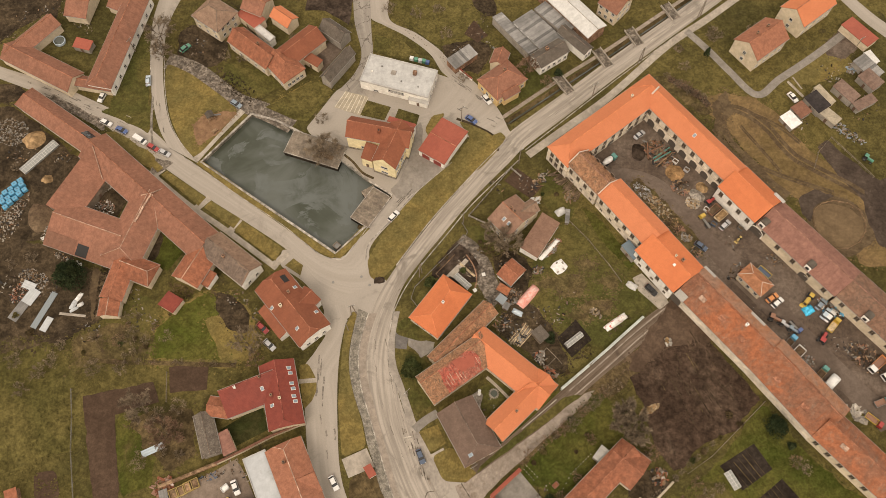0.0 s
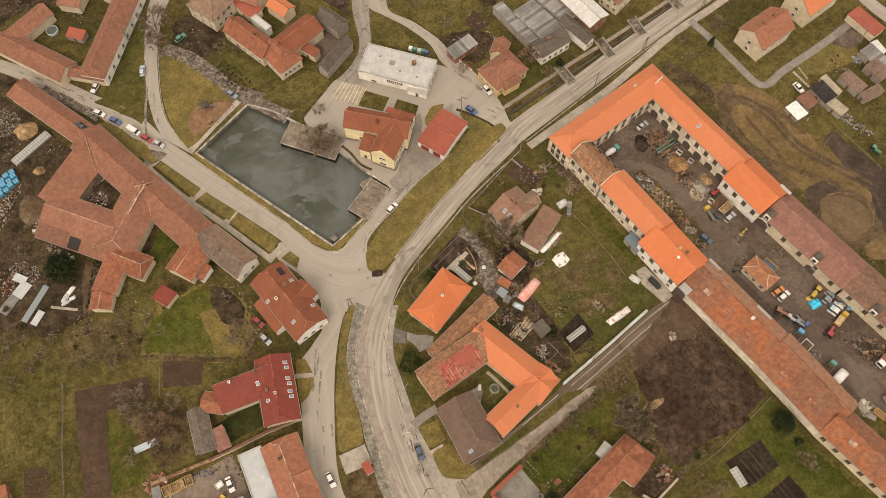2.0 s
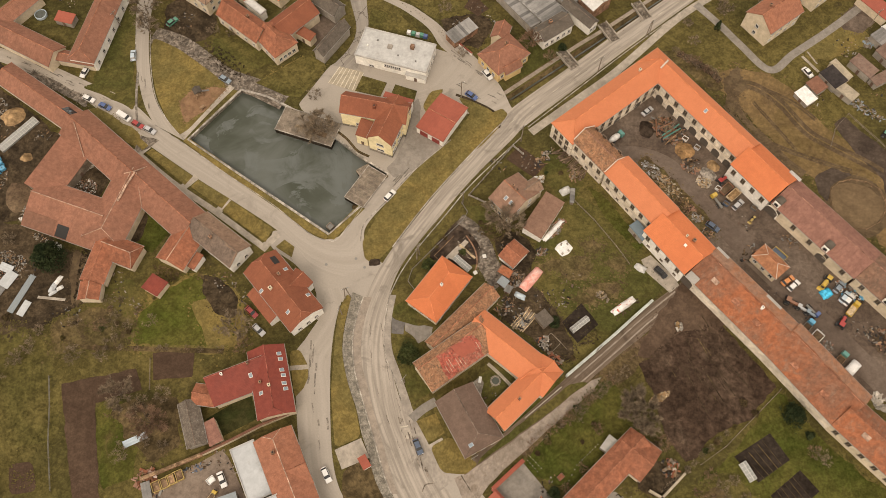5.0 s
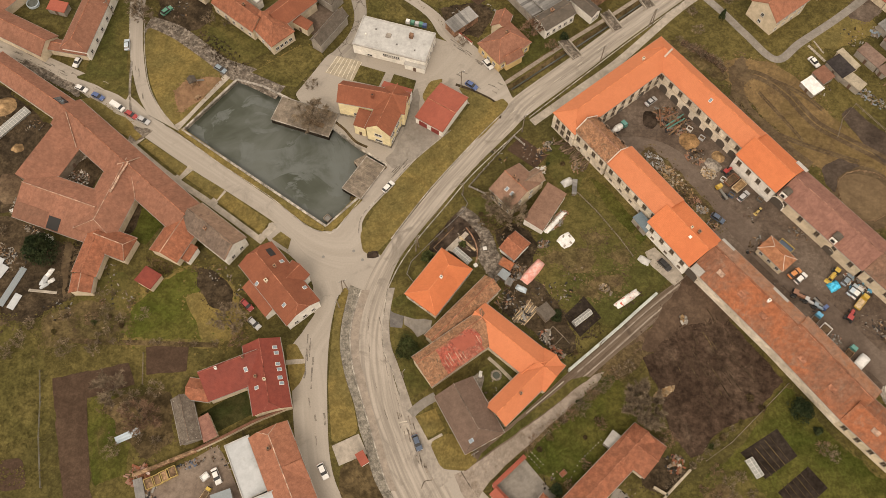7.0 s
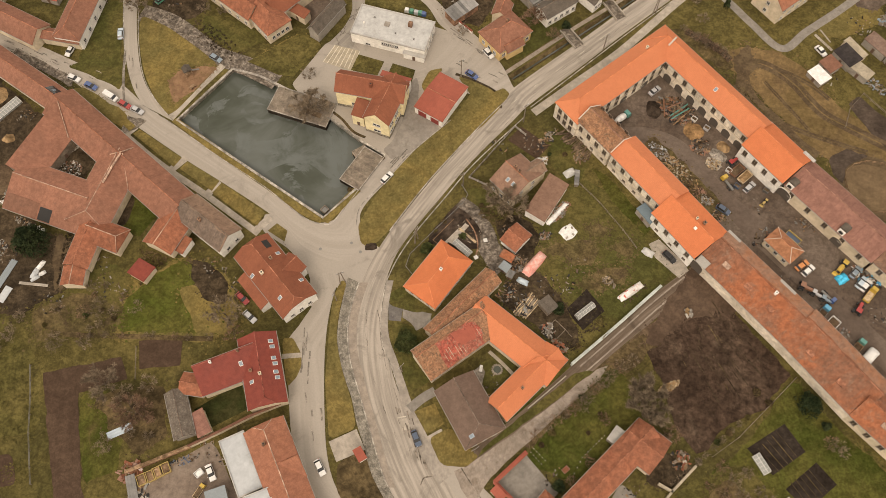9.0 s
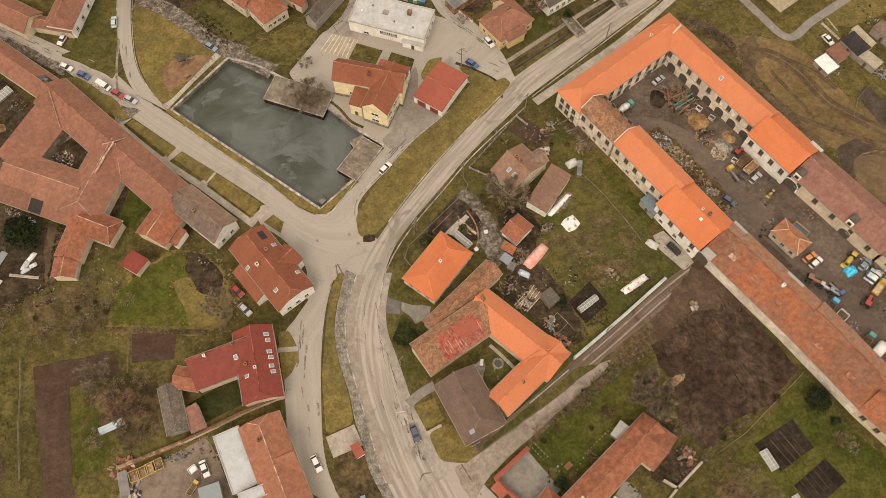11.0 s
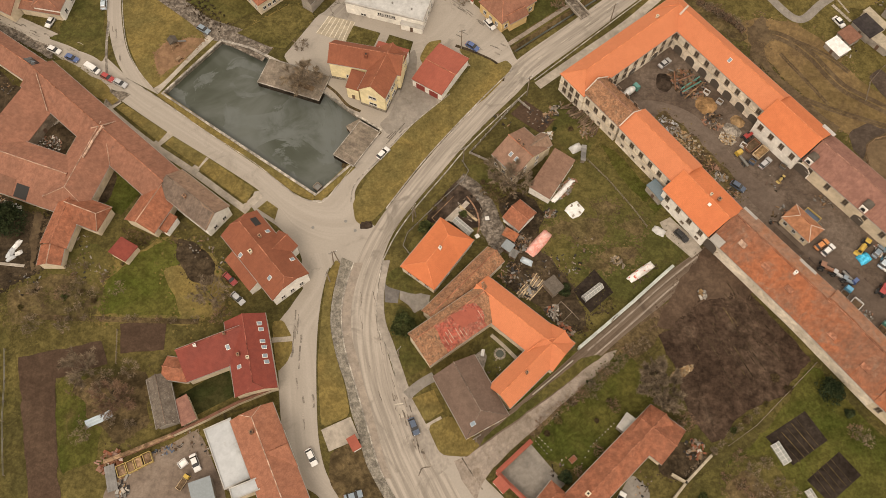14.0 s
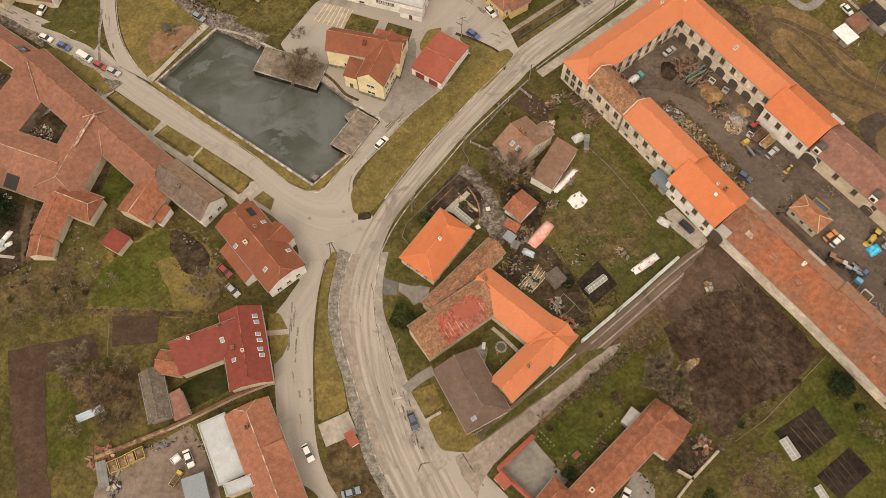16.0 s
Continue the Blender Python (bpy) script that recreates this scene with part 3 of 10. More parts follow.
def patch(name, pts, z, mat, label="", category="", cuts=2, thick=0.3, ragged=0.0):
    """A sheet of ground cover with its own edge."""
    z = layered(z)
    p = rounded(pts, cuts + 1) if cuts else [Vector((*q[:2], 0)) for q in pts]
    if ragged:
        q = []
        for i, v in enumerate(p):
            w = p[(i + 1) % len(p)]
            n = max(1, int((w - v).length / 1.2))
            for k in range(n):
                c = v.lerp(w, k / n)
                q.append(c + ragged * noise.noise_vector(c * 0.3 / max(1, ragged)) + 0.3 * min(1.2, ragged) * noise.noise_vector(c * 0.8))
        p = q
    area = sum(p[i].x * p[(i + 1) % len(p)].y - p[(i + 1) % len(p)].x * p[i].y for i in range(len(p)))
    if area < 0:
        p = p[::-1]
    n = len(p)
    vs = [(v.x, v.y, z) for v in p] + [(v.x, v.y, z - thick) for v in p]
    fs = [tuple(range(n))] + [((i + 1) % n, i, n + i, n + (i + 1) % n) for i in range(n)]
    if ragged >= 0.5 and category != "field":
        # the cover frays out into loose flecks along its edge
        rnd = random.Random(n)
        fv, ff = [], []
        wide = 0.75 * min(2.2, ragged) + 0.25
        for v in p:
            for _ in range(4):
                cx, cy, r = v.x + rnd.gauss(0, wide * 0.8), v.y + rnd.gauss(0, wide * 0.8), rnd.uniform(0.08, 0.3) * min(1.3, 0.5 + ragged * 0.5)
                k, zz, a0 = len(fv), z + rnd.uniform(0.0005, 0.0035), rnd.uniform(0, 6)
                for i in range(6):
                    q = r * rnd.uniform(0.55, 1.3)
                    fv.append((cx + q * math.cos(a0 + i * math.tau / 6), cy + q * math.sin(a0 + i * math.tau / 6), zz))
                ff.append(tuple(range(k, k + 6)))
        kind = "grass_fleck" if category == "grass" else "earth_fleck"
        tagged(new(kind, mesh_of(kind, fv, ff, mat)), "loose flecks fraying out from the " + (label or name.replace("_", " ")), "ground cover", kind="stuff")
    ob = new(name, mesh_of(name, vs, fs, mat))
    return tagged(ob, label or name.replace("_", " "), category or "ground", kind="structure")


def band(name, left, right, z, mat, label="", category="road", per=8, thick=0.3):
    """A road between two kerb lines."""
    z = layered(z)
    a, b = curve_points(left, per), curve_points(right, per)
    n = max(len(a), len(b)) * 2

    def even(c):
        d = np.cumsum([0] + [(c[i + 1] - c[i]).length for i in range(len(c) - 1)])
        s = np.linspace(0, d[-1], n)
        return [Vector((np.interp(v, d, [q.x for q in c]), np.interp(v, d, [q.y for q in c]), z)) for v in s]

    a, b = even(a), even(b)
    vs, fs, uv, run = [], [], [], 0.0
    for i in range(n):
        vs += [a[i], b[i]]
    for i in range(n - 1):
        step = ((a[i + 1] + b[i + 1]) / 2 - (a[i] + b[i]) / 2).length
        w0, w1 = (b[i] - a[i]).length, (b[i + 1] - a[i + 1]).length
        fs.append((2 * i, 2 * i + 1, 2 * i + 3, 2 * i + 2))
        uv.append(((0, run), (w0, run), (w1, run + step), (0, run + step)))
        run += step
    k = len(vs)
    vs += [(v.x, v.y, z - thick) for v in vs]
    for i in range(n - 1):
        for s in (0, 1):
            fs.append((2 * i + s, 2 * i + 2 + s, k + 2 * i + 2 + s, k + 2 * i + s))
            uv.append(((0, 0), (0, 1), (1, 1), (1, 0)))
    me = mesh_of(name, vs, fs, mat, uv)
    bm = bmesh.new()
    bm.from_mesh(me)
    bmesh.ops.recalc_face_normals(bm, faces=bm.faces)
    up = next(f for f in bm.faces if abs(f.normal.z) > 0.5)
    if up.normal.z < 0:
        bmesh.ops.reverse_faces(bm, faces=bm.faces)
    bm.to_mesh(me)
    bm.free()
    return tagged(new(name, me), label or name.replace("_", " "), category, kind="structure")


def strip(name, pts, width, z, mat, label="", category="path", per=8, thick=0.3):
    c = curve_points(pts, per)
    l, r = [], []
    for i, v in enumerate(c):
        t = (c[min(i + 1, len(c) - 1)] - c[max(i - 1, 0)]).normalized()
        o = Vector((-t.y, t.x, 0)) * width / 2
        l.append(v + o)
        r.append(v - o)
    return band(name, l, r, z, mat, label, category, 1, thick)


def kerb_line(pts, label, wide=0.28, high=0.16, mat=None, name="kerb", per=8, base=0.0):
    """A raised stone edge along a line."""
    c = curve_points(pts, per)
    bm = bmesh.new()
    ring = []
    for i, v in enumerate(c):
        t = (c[min(i + 1, len(c) - 1)] - c[max(i - 1, 0)]).normalized()
        o = Vector((-t.y, t.x, 0)) * wide / 2
        ring.append([bm.verts.new((*(v + s * o).xy, zz)) for s, zz in ((-1, -0.2), (-1, base + high), (1, base + high), (1, -0.2))])
    for a, b in zip(ring, ring[1:]):
        for k in range(3):
            bm.faces.new((a[k], a[k + 1], b[k + 1], b[k]))
    bm.faces.new(ring[0][::-1])
    bm.faces.new(ring[-1])
    bmesh.ops.recalc_face_normals(bm, faces=bm.faces)
    return tagged(new(name, bm_mesh(name, bm, mat or M["kerb"])), label, "kerb", kind="structure")


# ---- ground, with the pond and the stream bed cut into it ----
POND = [(-63.5, 143.4), (-78.2, 125.2), (-55.1, 108.8), (-33, 93.2), (-24.3, 102.1), (-16.1, 113.2), (-24.3, 118.8), (-33.7, 126.7), (-46.3, 136), (-55, 140.8)]
DITCH = [[(20.4, 140.7), (41.4, 156.6), (55.2, 167), (66.1, 175.5), (80.4, 186.5), (90, 193.8)], [(21.9, 139), (42.8, 154.7), (56.6, 165.1), (67.5, 173.6), (81.7, 184.6), (91.4, 191.8)]]


def ground():
    far = 2500
    bm = bmesh.new()
    loops = [[(-far, -far), (far, -far), (far, far), (-far, far)], [q[:2] for q in POND], list(DITCH[0]) + list(DITCH[1])[::-1]]
    edges = []
    for lp in loops:
        vs = [bm.verts.new((x, y, 0)) for x, y in lp]
        edges += [bm.edges.new((vs[i], vs[(i + 1) % len(vs)])) for i in range(len(vs))]
    bmesh.ops.triangle_fill(bm, use_beauty=True, edges=edges, normal=(0, 0, 1))
    for f in bm.faces:
        if f.normal.z < 0:
            f.normal_flip()
    return tagged(new("ground", bm_mesh("ground", bm, M["grass"])), "rough olive-brown winter grass over the whole village", "ground", kind="structure")


ground()


def pond():
    n = len(POND)
    vs = [(x, y, 0.0) for x, y in POND] + [(x, y, -2.6) for x, y in POND]
    fs = [(i, (i + 1) % n, n + (i + 1) % n, n + i) for i in range(n)] + [tuple(range(n, 2 * n))]
    me = mesh_of("pond_wall", vs, fs, M["stone_wall"])
    bm = bmesh.new()
    bm.from_mesh(me)
    bmesh.ops.recalc_face_normals(bm, faces=bm.faces)
    bm.to_mesh(me)
    bm.free()
    tagged(new("pond_wall", me), "dark mossy masonry walls of the village pond", "retaining wall", kind="structure")
    tagged(new("water", mesh_of("water", [(x, y, -1.6) for x, y in POND], [tuple(range(n))], M["water"])), "still grey-green pond water", "water", kind="structure")
    kerb_line(list(POND) + [POND[0]], "pale stone rim along the pond", 0.7, 0.22, M["kerb"], "pond_rim", per=1)


pond()


def ditch():
    a, b = DITCH
    lo = [(a[i][0] * 0.6 + b[i][0] * 0.4, a[i][1] * 0.6 + b[i][1] * 0.4) for i in range(len(a))]
    hi = [(a[i][0] * 0.4 + b[i][0] * 0.6, a[i][1] * 0.4 + b[i][1] * 0.6) for i in range(len(a))]
    vs = [(*p, 0) for p in a] + [(*p, -1.3) for p in lo] + [(*p, -1.3) for p in hi] + [(*p, 0) for p in b]
    n = len(a)
    fs = [(k * n + i, k * n + i + 1, k * n + n + i + 1, k * n + n + i) for k in range(3) for i in range(n - 1)]
    me = mesh_of("stream_bed", vs, fs, M["scrub"])
    bm = bmesh.new()
    bm.from_mesh(me)
    for f in bm.faces:
        f.normal_update()
        if f.normal.z < 0:
            f.normal_flip()
    bm.to_mesh(me)
    bm.free()
    tagged(new("stream_bed", me), "overgrown banks of a narrow roadside stream", "ditch", kind="structure")
    tagged(new("stream_water", mesh_of("stream_water", [(*p, -1.1) for p in lo] + [(*p, -1.1) for p in hi][::-1], [tuple(range(2 * n))], M["water"])), "thin dark stream water", "water", kind="structure")


ditch()

# roads and lanes
band("road_main", [(22.5, 136.8), (41.1, 152), (61.6, 168.9), (80.9, 184.1), (96.5, 197.1), (115.4, 214.1), (155.5, 249.1), (227.8, 307.4)][::-1] + [(17.7, 130.4), (6.5, 116.8), (-2.5, 105.4), (-11.1, 93.3), (-16.2, 85.5), (-19.7, 78.3), (-22.5, 70.3), (-23.8, 61.7), (-23.3, 52.5), (-21.1, 41.2), (-18.3, 33.4), (-14.6, 24.3)] + [(-8.8, 12.4), (-2.8, 0.2), (11, -25.3), (28.6, -48.9)],
     [(26.5, 130.4), (42.5, 143.8), (60.8, 159.5), (82, 176.7), (100.9, 192), (123.2, 211.4), (163.3, 244.8), (235.2, 300.7)][::-1] + [(21.2, 124.6), (9.7, 112), (1.1, 101), (-6.8, 90.5), (-11.8, 82.8), (-14.7, 74.7), (-15.7, 66), (-14.2, 55.8), (-11.6, 46), (-7.8, 36.5), (-1.4, 24.3)] + [(2.9, 19.6), (8.3, 9.4), (14.2, 0.2), (27.2, -23.3), (44.1, -45.4)], 0.06, M["asphalt"], "worn pale grey asphalt main road with patches")
band("road_pond", [(-263.6, 206.4), (-206.4, 185.9), (-168.7, 170.4), (-151.4, 162.4), (-130.7, 155), (-109.9, 145), (-97.3, 138.4), (-87.2, 129.2), (-80.2, 124.6), (-65.4, 113.8), (-50.2, 103.3), (-39, 93.9), (-33.3, 91.5), (-29.9, 92.6), (-23.7, 102.5), (-16, 113.4), (-8.9, 122.5)],
     [(-261.3, 200.1), (-204.7, 180), (-167.4, 164.7), (-150.3, 157.3), (-133.6, 150.5), (-117.1, 142.8), (-104.4, 133.5), (-90, 123.2), (-74.2, 112), (-62.7, 104.5), (-48.7, 94.9), (-42.2, 88.9), (-36.6, 82.3), (-27.9, 80.1), (-21.3, 85.5), (-22.5, 94.9), (-14.9, 105.4), (-8.8, 113.4), (-4.9, 118)], 0.055, M["lane"], "pale asphalt street beside the pond")
patch("road_junction", [(-49.5, 94.9), (-41.5, 92), (-31.9, 91.5), (-21.7, 96.8), (-23.6, 92), (-22.2, 85.5), (-16.1, 84.2), (-22.4, 69.4), (-29, 72.9), (-31, 72.9), (-33.1, 66), (-35.7, 67.7), (-35.3, 75.6), (-41.8, 83.7), (-50, 89.2)], 0.052, M["lane"], "pale asphalt road junction", "road", 1)
band("road_south", [(-35.4, 76.5), (-33.7, 69.4), (-37.1, 62.5), (-40.8, 55.8), (-39.3, 46), (-37.6, 33.4), (-34.5, 21)] + [(-26.9, 15.2), (-23.6, 3.7), (-16.5, -25.2)],
     [(-26.9, 76.5), (-28.8, 70.3), (-30, 62.5), (-30.3, 52.5), (-29.6, 39.6), (-28.4, 28.8), (-26, 21)] + [(-21.4, 14.2), (-17.5, 3.7), (-9.6, -25.2)], 0.058, M["lane"], "pale asphalt side street")
band("lane_north", [(-100, 195.9), (-101.7, 182.2), (-100.6, 168.9), (-98.6, 155), (-95.7, 143.9), (-92.7, 136.2), (-89.2, 130.5)], [(-91.5, 195.9), (-95.9, 181), (-96.1, 167.8), (-94.4, 155), (-91, 141.7), (-86.2, 133), (-78.9, 124.6)], 0.05, M["lane"], "narrow pale asphalt lane")
band("lane_school", [(-27, 193.4), (-25.6, 183.4), (-20.6, 179.7), (-12.6, 174.8), (-4.6, 167.7), (-0.7, 160.7), (3.1, 155), (-2.6, 146), (-8.2, 142.7), (-15.7, 140.5)], [(-18.9, 193.4), (-18.6, 182.1), (-9.6, 176.5), (-0.8, 168.9), (4.1, 161.9), (10.7, 156.1), (18.1, 146), (21.6, 137.7), (22.5, 135.1), (18.7, 131.9)], 0.045, M["lane"], "worn asphalt lane between houses")
patch("village_square", [(-24.6, 155), (-35.1, 153.9), (-42, 142.7), (-45.4, 137.3), (-33.7, 126.7), (-24.3, 118.8), (-16.1, 113.2), (-8.8, 113.4), (-4.9, 118), (2.9, 124.6), (-0.7, 143.8), (8.6, 138.3), (18.7, 133), (22.5, 135.1), (18.1, 144.9), (3.1, 157.3), (-2.7, 159.6)], 0.04, M["lane"], "open asphalt yard between the buildings", "pavement", 1)
band("lane_behind", [(-32, 193.4), (-30.9, 180.9), (-28, 167.7), (-30, 159.6), (-35, 152.7)], [(-26, 193.4), (-24.8, 176.1), (-24.1, 167.7), (-25.7, 157.3), (-27.3, 150.5)], 0.048, M["worn_lane"], "worn lane beside the flat-roofed building")
strip("stone_path", [(-94.5, 164.7), (-84.6, 160.7), (-75.1, 153.2), (-68.9, 148.3), (-59, 144.3), (-49.3, 139)], 6.5, 0.04, M["rubble_path"], "uneven wet stone and gravel path")
strip("pond_path", [(-66.6, 144.7), (-73.5, 135.6), (-80.1, 125.9)], 2.2, 0.05, M["concrete"], "straight pale gravel path by the pond")
band("track_farm", [(2.5, 25.8), (10.3, 31.1), (18.4, 37.2), (28.3, 45.6), (43.7, 59.1), (56.2, 69.4), (69, 78.6)], [(6.3, 22.8), (11, 23.5), (19.8, 31.8), (31.3, 42), (45, 53.8), (57.3, 63.4), (71.1, 75)], 0.05, M["dirt_track"], "rutted track with pale wheel marks")
patch("track_pale", [(40.4, 49.6), (30.4, 42.0), (24.0, 37.3), (15.4, 31.2), (8.9, 27.0), (6.2, 25.1), (3.2, 24.2), (5.0, 20.0), (8.4, 15.0), (9.5, 18.5), (12.5, 22.8), (16.4, 26.4), (26.2, 34.6), (34.3, 41.5), (42.1, 47.9), (43.6, 50.6)], 0.0575, M["track_gravel"], "pale gravelled way of the track", "track", 0, ragged=0.3)
patch("track_verge", [(17.0, 35.0), (24.2, 40.6), (31.5, 46.1), (34.8, 48.8), (38.4, 49.4), (39.7, 49.1), (30.5, 42.3), (24.0, 37.7), (15.4, 31.7), (9.4, 27.6), (10.4, 29.5)], 0.0595, M["dull_lawn"], "grass verge between the houses and the track", "grass", 0, ragged=0.3)
for a, b in ((1.0, -0.2), (-1.0, 0.2)):
    strip("wheel_track", [(x + a * 0.72, y - a * 0.70) for x, y in ((37, 49.8), (47.8, 58.8), (57.7, 67.3), (68.7, 75.9))], 0.4, 0.058, M["track_gravel"], "pale wheel track in the dirt", "track")
patch("track_bank", [(19, 31.5), (32.1, 42.1), (45.3, 53.8), (57.7, 63.7), (60.5, 62.2), (46.4, 50.8), (34.4, 40.8), (22, 29.4)], 0.044, M["mud"], "bare brown bank beside the track", "ground", 1, ragged=0.6)
strip("pond_bank", [(-33.1, 128.8), (-29.2, 125.4), (-25.8, 121.3), (-22.1, 119.2)], 0.8, 0.06, M["scrub"], "narrow earth strip above the pond wall", "ground")
patch("south_junction", [(0.7, 25.7), (6.4, 25.2), (10.1, 20.4), (15.4, 15.3), (18.3, 9.3), (2.1, 5.9), (-5.3, 13)], 0.054, M["lane"], "pale asphalt mouth of the track", "road", 1)
strip("footpath_road", [(27.7, 127.7), (40.3, 137.7), (56.2, 150.4), (77.4, 170.7), (92.6, 182.1), (108.3, 194.6)], 2.6, 0.05, M["concrete"], "pale footpath along the main road")
strip("path_row_houses", [(85, 177.2), (91.8, 168.8), (97.5, 160.7), (105.6, 150.9), (114.3, 157.2), (127.5, 166.5), (141.2, 177.2)], 2.6, 0.05, M["old_concrete"], "pale concrete path to the houses")
strip("path_stream", [(19.9, 142), (41.5, 158.4), (56.8, 169.3), (79.1, 186.3), (90.1, 194.6)], 1.3, 0.04, M["track_gravel"], "narrow footpath beside the stream")
band("road_upper", [(140, 193.3), (148, 181.3), (156, 172.4)], [(145.4, 193.3), (152.5, 183.8), (159, 177.2)], 0.05, M["lane"], "grey asphalt street")
# paved strip and verge beside the curve
band("pavement_curve", [(-25.2, 75.3), (-26.8, 66.2), (-27.3, 60.3), (-27.0, 56.0), (-25.7, 50.4), (-24.3, 46.2), (-22.7, 41.9), (-21.1, 35.5), (-19.2, 30.3), (-17.7, 25.2), (-15.7, 20.8), (-8.6, 9.0), (-6.0, 3.0)], [(-22.1, 73.8), (-23.8, 67.7), (-24.6, 61.8), (-24.4, 57.4), (-23.8, 53.2), (-22.7, 49.0), (-21.1, 44.2), (-18.7, 36.8), (-16.6, 30.3), (-14.5, 23.9), (-12.8, 20.2), (-5.6, 9.0), (-3.2, 3.0)], 0.14, M["cobble"], "raised grey cobbled pavement along the curve", "pavement")
band("gutter_strip", [(-22.1, 73.8), (-23.8, 67.7), (-24.7, 61.8), (-24.4, 57.5), (-23.8, 53.2), (-22.7, 49.0), (-21.1, 44.2), (-18.7, 36.8), (-16.6, 30.3), (-14.5, 23.9), (-12.8, 20.2)], [(-19.6, 73.8), (-21.3, 67.7), (-22.2, 61.8), (-22.1, 57.5), (-21.5, 53.2), (-20.2, 49.0), (-18.9, 44.2), (-16.6, 36.8), (-14.6, 30.3), (-12.6, 23.9), (-10.9, 20.2)], 0.064, M["gutter"], "worn reddish gutter strip beside the kerb", "road")
patch("verge_island", [(-27.0, 74.4), (-29.0, 69.5), (-29.5, 61.8), (-29.7, 54.6), (-29.8, 46.2), (-28.8, 38.1), (-28.0, 31.8), (-21.2, 34.6), (-22.9, 41.9), (-24.4, 46.2), (-25.8, 50.4), (-27.1, 56.0), (-27.5, 60.3), (-27.0, 66.2), (-25.4, 74.2)], 0.12, M["verge"], "dry yellowish grass verge", "grass", 1)
patch("house_verge", [(-41.9, 58.0), (-39.0, 58.4), (-36.4, 53.9), (-36.2, 50.6), (-37.3, 47.6), (-39.6, 45.0)], 0.1, M["verge"], "half-round dry lawn before the red-roofed house", "grass", 1)
strip("gate_path", [(-41.5, 53.2), (-36.3, 53.6)], 1.3, 0.112, M["concrete"], "short concrete path to a door", per=2)
patch("crossing_slab", [(-28.0, 31.3), (-21.2, 34.4), (-18.8, 29.3), (-25.9, 26.3)], 0.12, M["concrete"], "pale concrete slab beside the street", "pavement", 0)
patch("verge_south", [(-25.6, 26.2), (-18.7, 29.3), (-16.1, 21.2), (-10.5, 13.0), (-20.5, 12.4), (-25.6, 19.5)], 0.11, M["scrub"], "brownish grass verge", "grass", 1)
patch("verge_triangle", [(-8.8, 113.4), (2.9, 125.6), (18.8, 136.8), (21.1, 134), (11.1, 122.5), (-3.4, 104.8), (-14.5, 89.2), (-19.2, 83.7), (-22.2, 85.5), (-23.2, 91.1), (-16.6, 103.5)], 0.12, M["verge"], "long dry grass triangle between the streets", "grass", 1)
patch("verge_garage", [(2.9, 124.6), (9.5, 135.1), (9, 138.3), (15.1, 136.2), (18.7, 131.9), (17.7, 129.2), (12, 122.5), (-2.5, 112.4), (-4.9, 116.4)], 0.115, M["verge"], "dry grass beside the red-roofed garage", "grass", 1)
patch("verge_garage_top", [(-5.9, 137.3), (-3.5, 142.7), (1.1, 143.8), (-4.4, 134.1)], 0.11, M["verge"], "dry grass behind the garage", "grass", 1)
patch("play_lawn", [(-94.4, 163.8), (-85.3, 159.1), (-73.8, 150.1), (-67.7, 144.5), (-80.2, 126.3), (-84.6, 130.5), (-90.3, 141.7), (-94, 155)], 0.11, M["verge"], "dry yellow playground lawn", "grass", 2)
patch("play_sand", [(-79.6, 130.5), (-82.8, 138.4), (-79.6, 142.7), (-72.2, 144.5), (-68, 143.8), (-74.1, 136)], 0.13, M["red_sand"], "bare reddish earth of the playground", "ground", 2, ragged=0.5)
patch("lawn_triangle", [(-105.9, 176.1), (-101.6, 176.1), (-99.6, 159.6), (-98.3, 145), (-99.7, 141.7), (-111.6, 145.6), (-109.1, 157.3), (-106.2, 170.1)], 0.10, M["dull_lawn"], "grass strip along the farmhouse", "grass", 1)
patch("pond_verge", [(-33.7, 92), (-31.4, 91.5), (-22.7, 101.6), (-24.7, 102.9), (-32.4, 93.9)], 0.10, M["verge"], "grass edge of the pond", "grass", 0)
patch("pond_verge_long", [(-79.6, 124.6), (-78.3, 125.9), (-55.1, 109.2), (-33.4, 93), (-33.7, 91.5), (-39, 94.1), (-50.1, 102.5), (-65.3, 113.4)], 0.095, M["verge"], "thin grass edge along the pond wall", "grass", 0)
for i, (a, b, c, d) in enumerate([((-90.6, 120.5), (-88.6, 121.9), (-75.1, 112.4), (-77.1, 109.4)), ((-75.2, 108.8), (-73.4, 111.2), (-63.3, 104.9), (-65.2, 101.6)), ((-65, 101), (-62.7, 104.3), (-49.5, 94.9), (-51.3, 90.7)), ((-48.2, 89.2), (-45.8, 91.5), (-42.7, 89.2), (-43.3, 85.9), (-46.3, 85.9))[:4], ((-101, 130.5), (-98.4, 130.5), (-90, 123), (-91.6, 121.3))]):
    patch("street_verge", [a, b, c, d], 0.10, M["verge"], "trimmed grass plot between street and footpath", "grass", 0)
strip("footpath_farm", [(-94.3, 121.5), (-81.1, 110.4), (-67.6, 101), (-54.4, 91.1), (-50.7, 88.3)], 1.8, 0.05, M["concrete"], "narrow concrete footpath before the farm")
for a, b in (((-78.2, 108), (-73.9, 112.4)), ((-66.7, 100.2), (-63, 104.5)), ((-51.7, 89.2), (-47.7, 93.4)), ((-92.4, 120.5), (-90, 123))):
    strip("gate_path", [a, b], 2.2, 0.055, M["concrete"], "short concrete path to a gate", per=2)
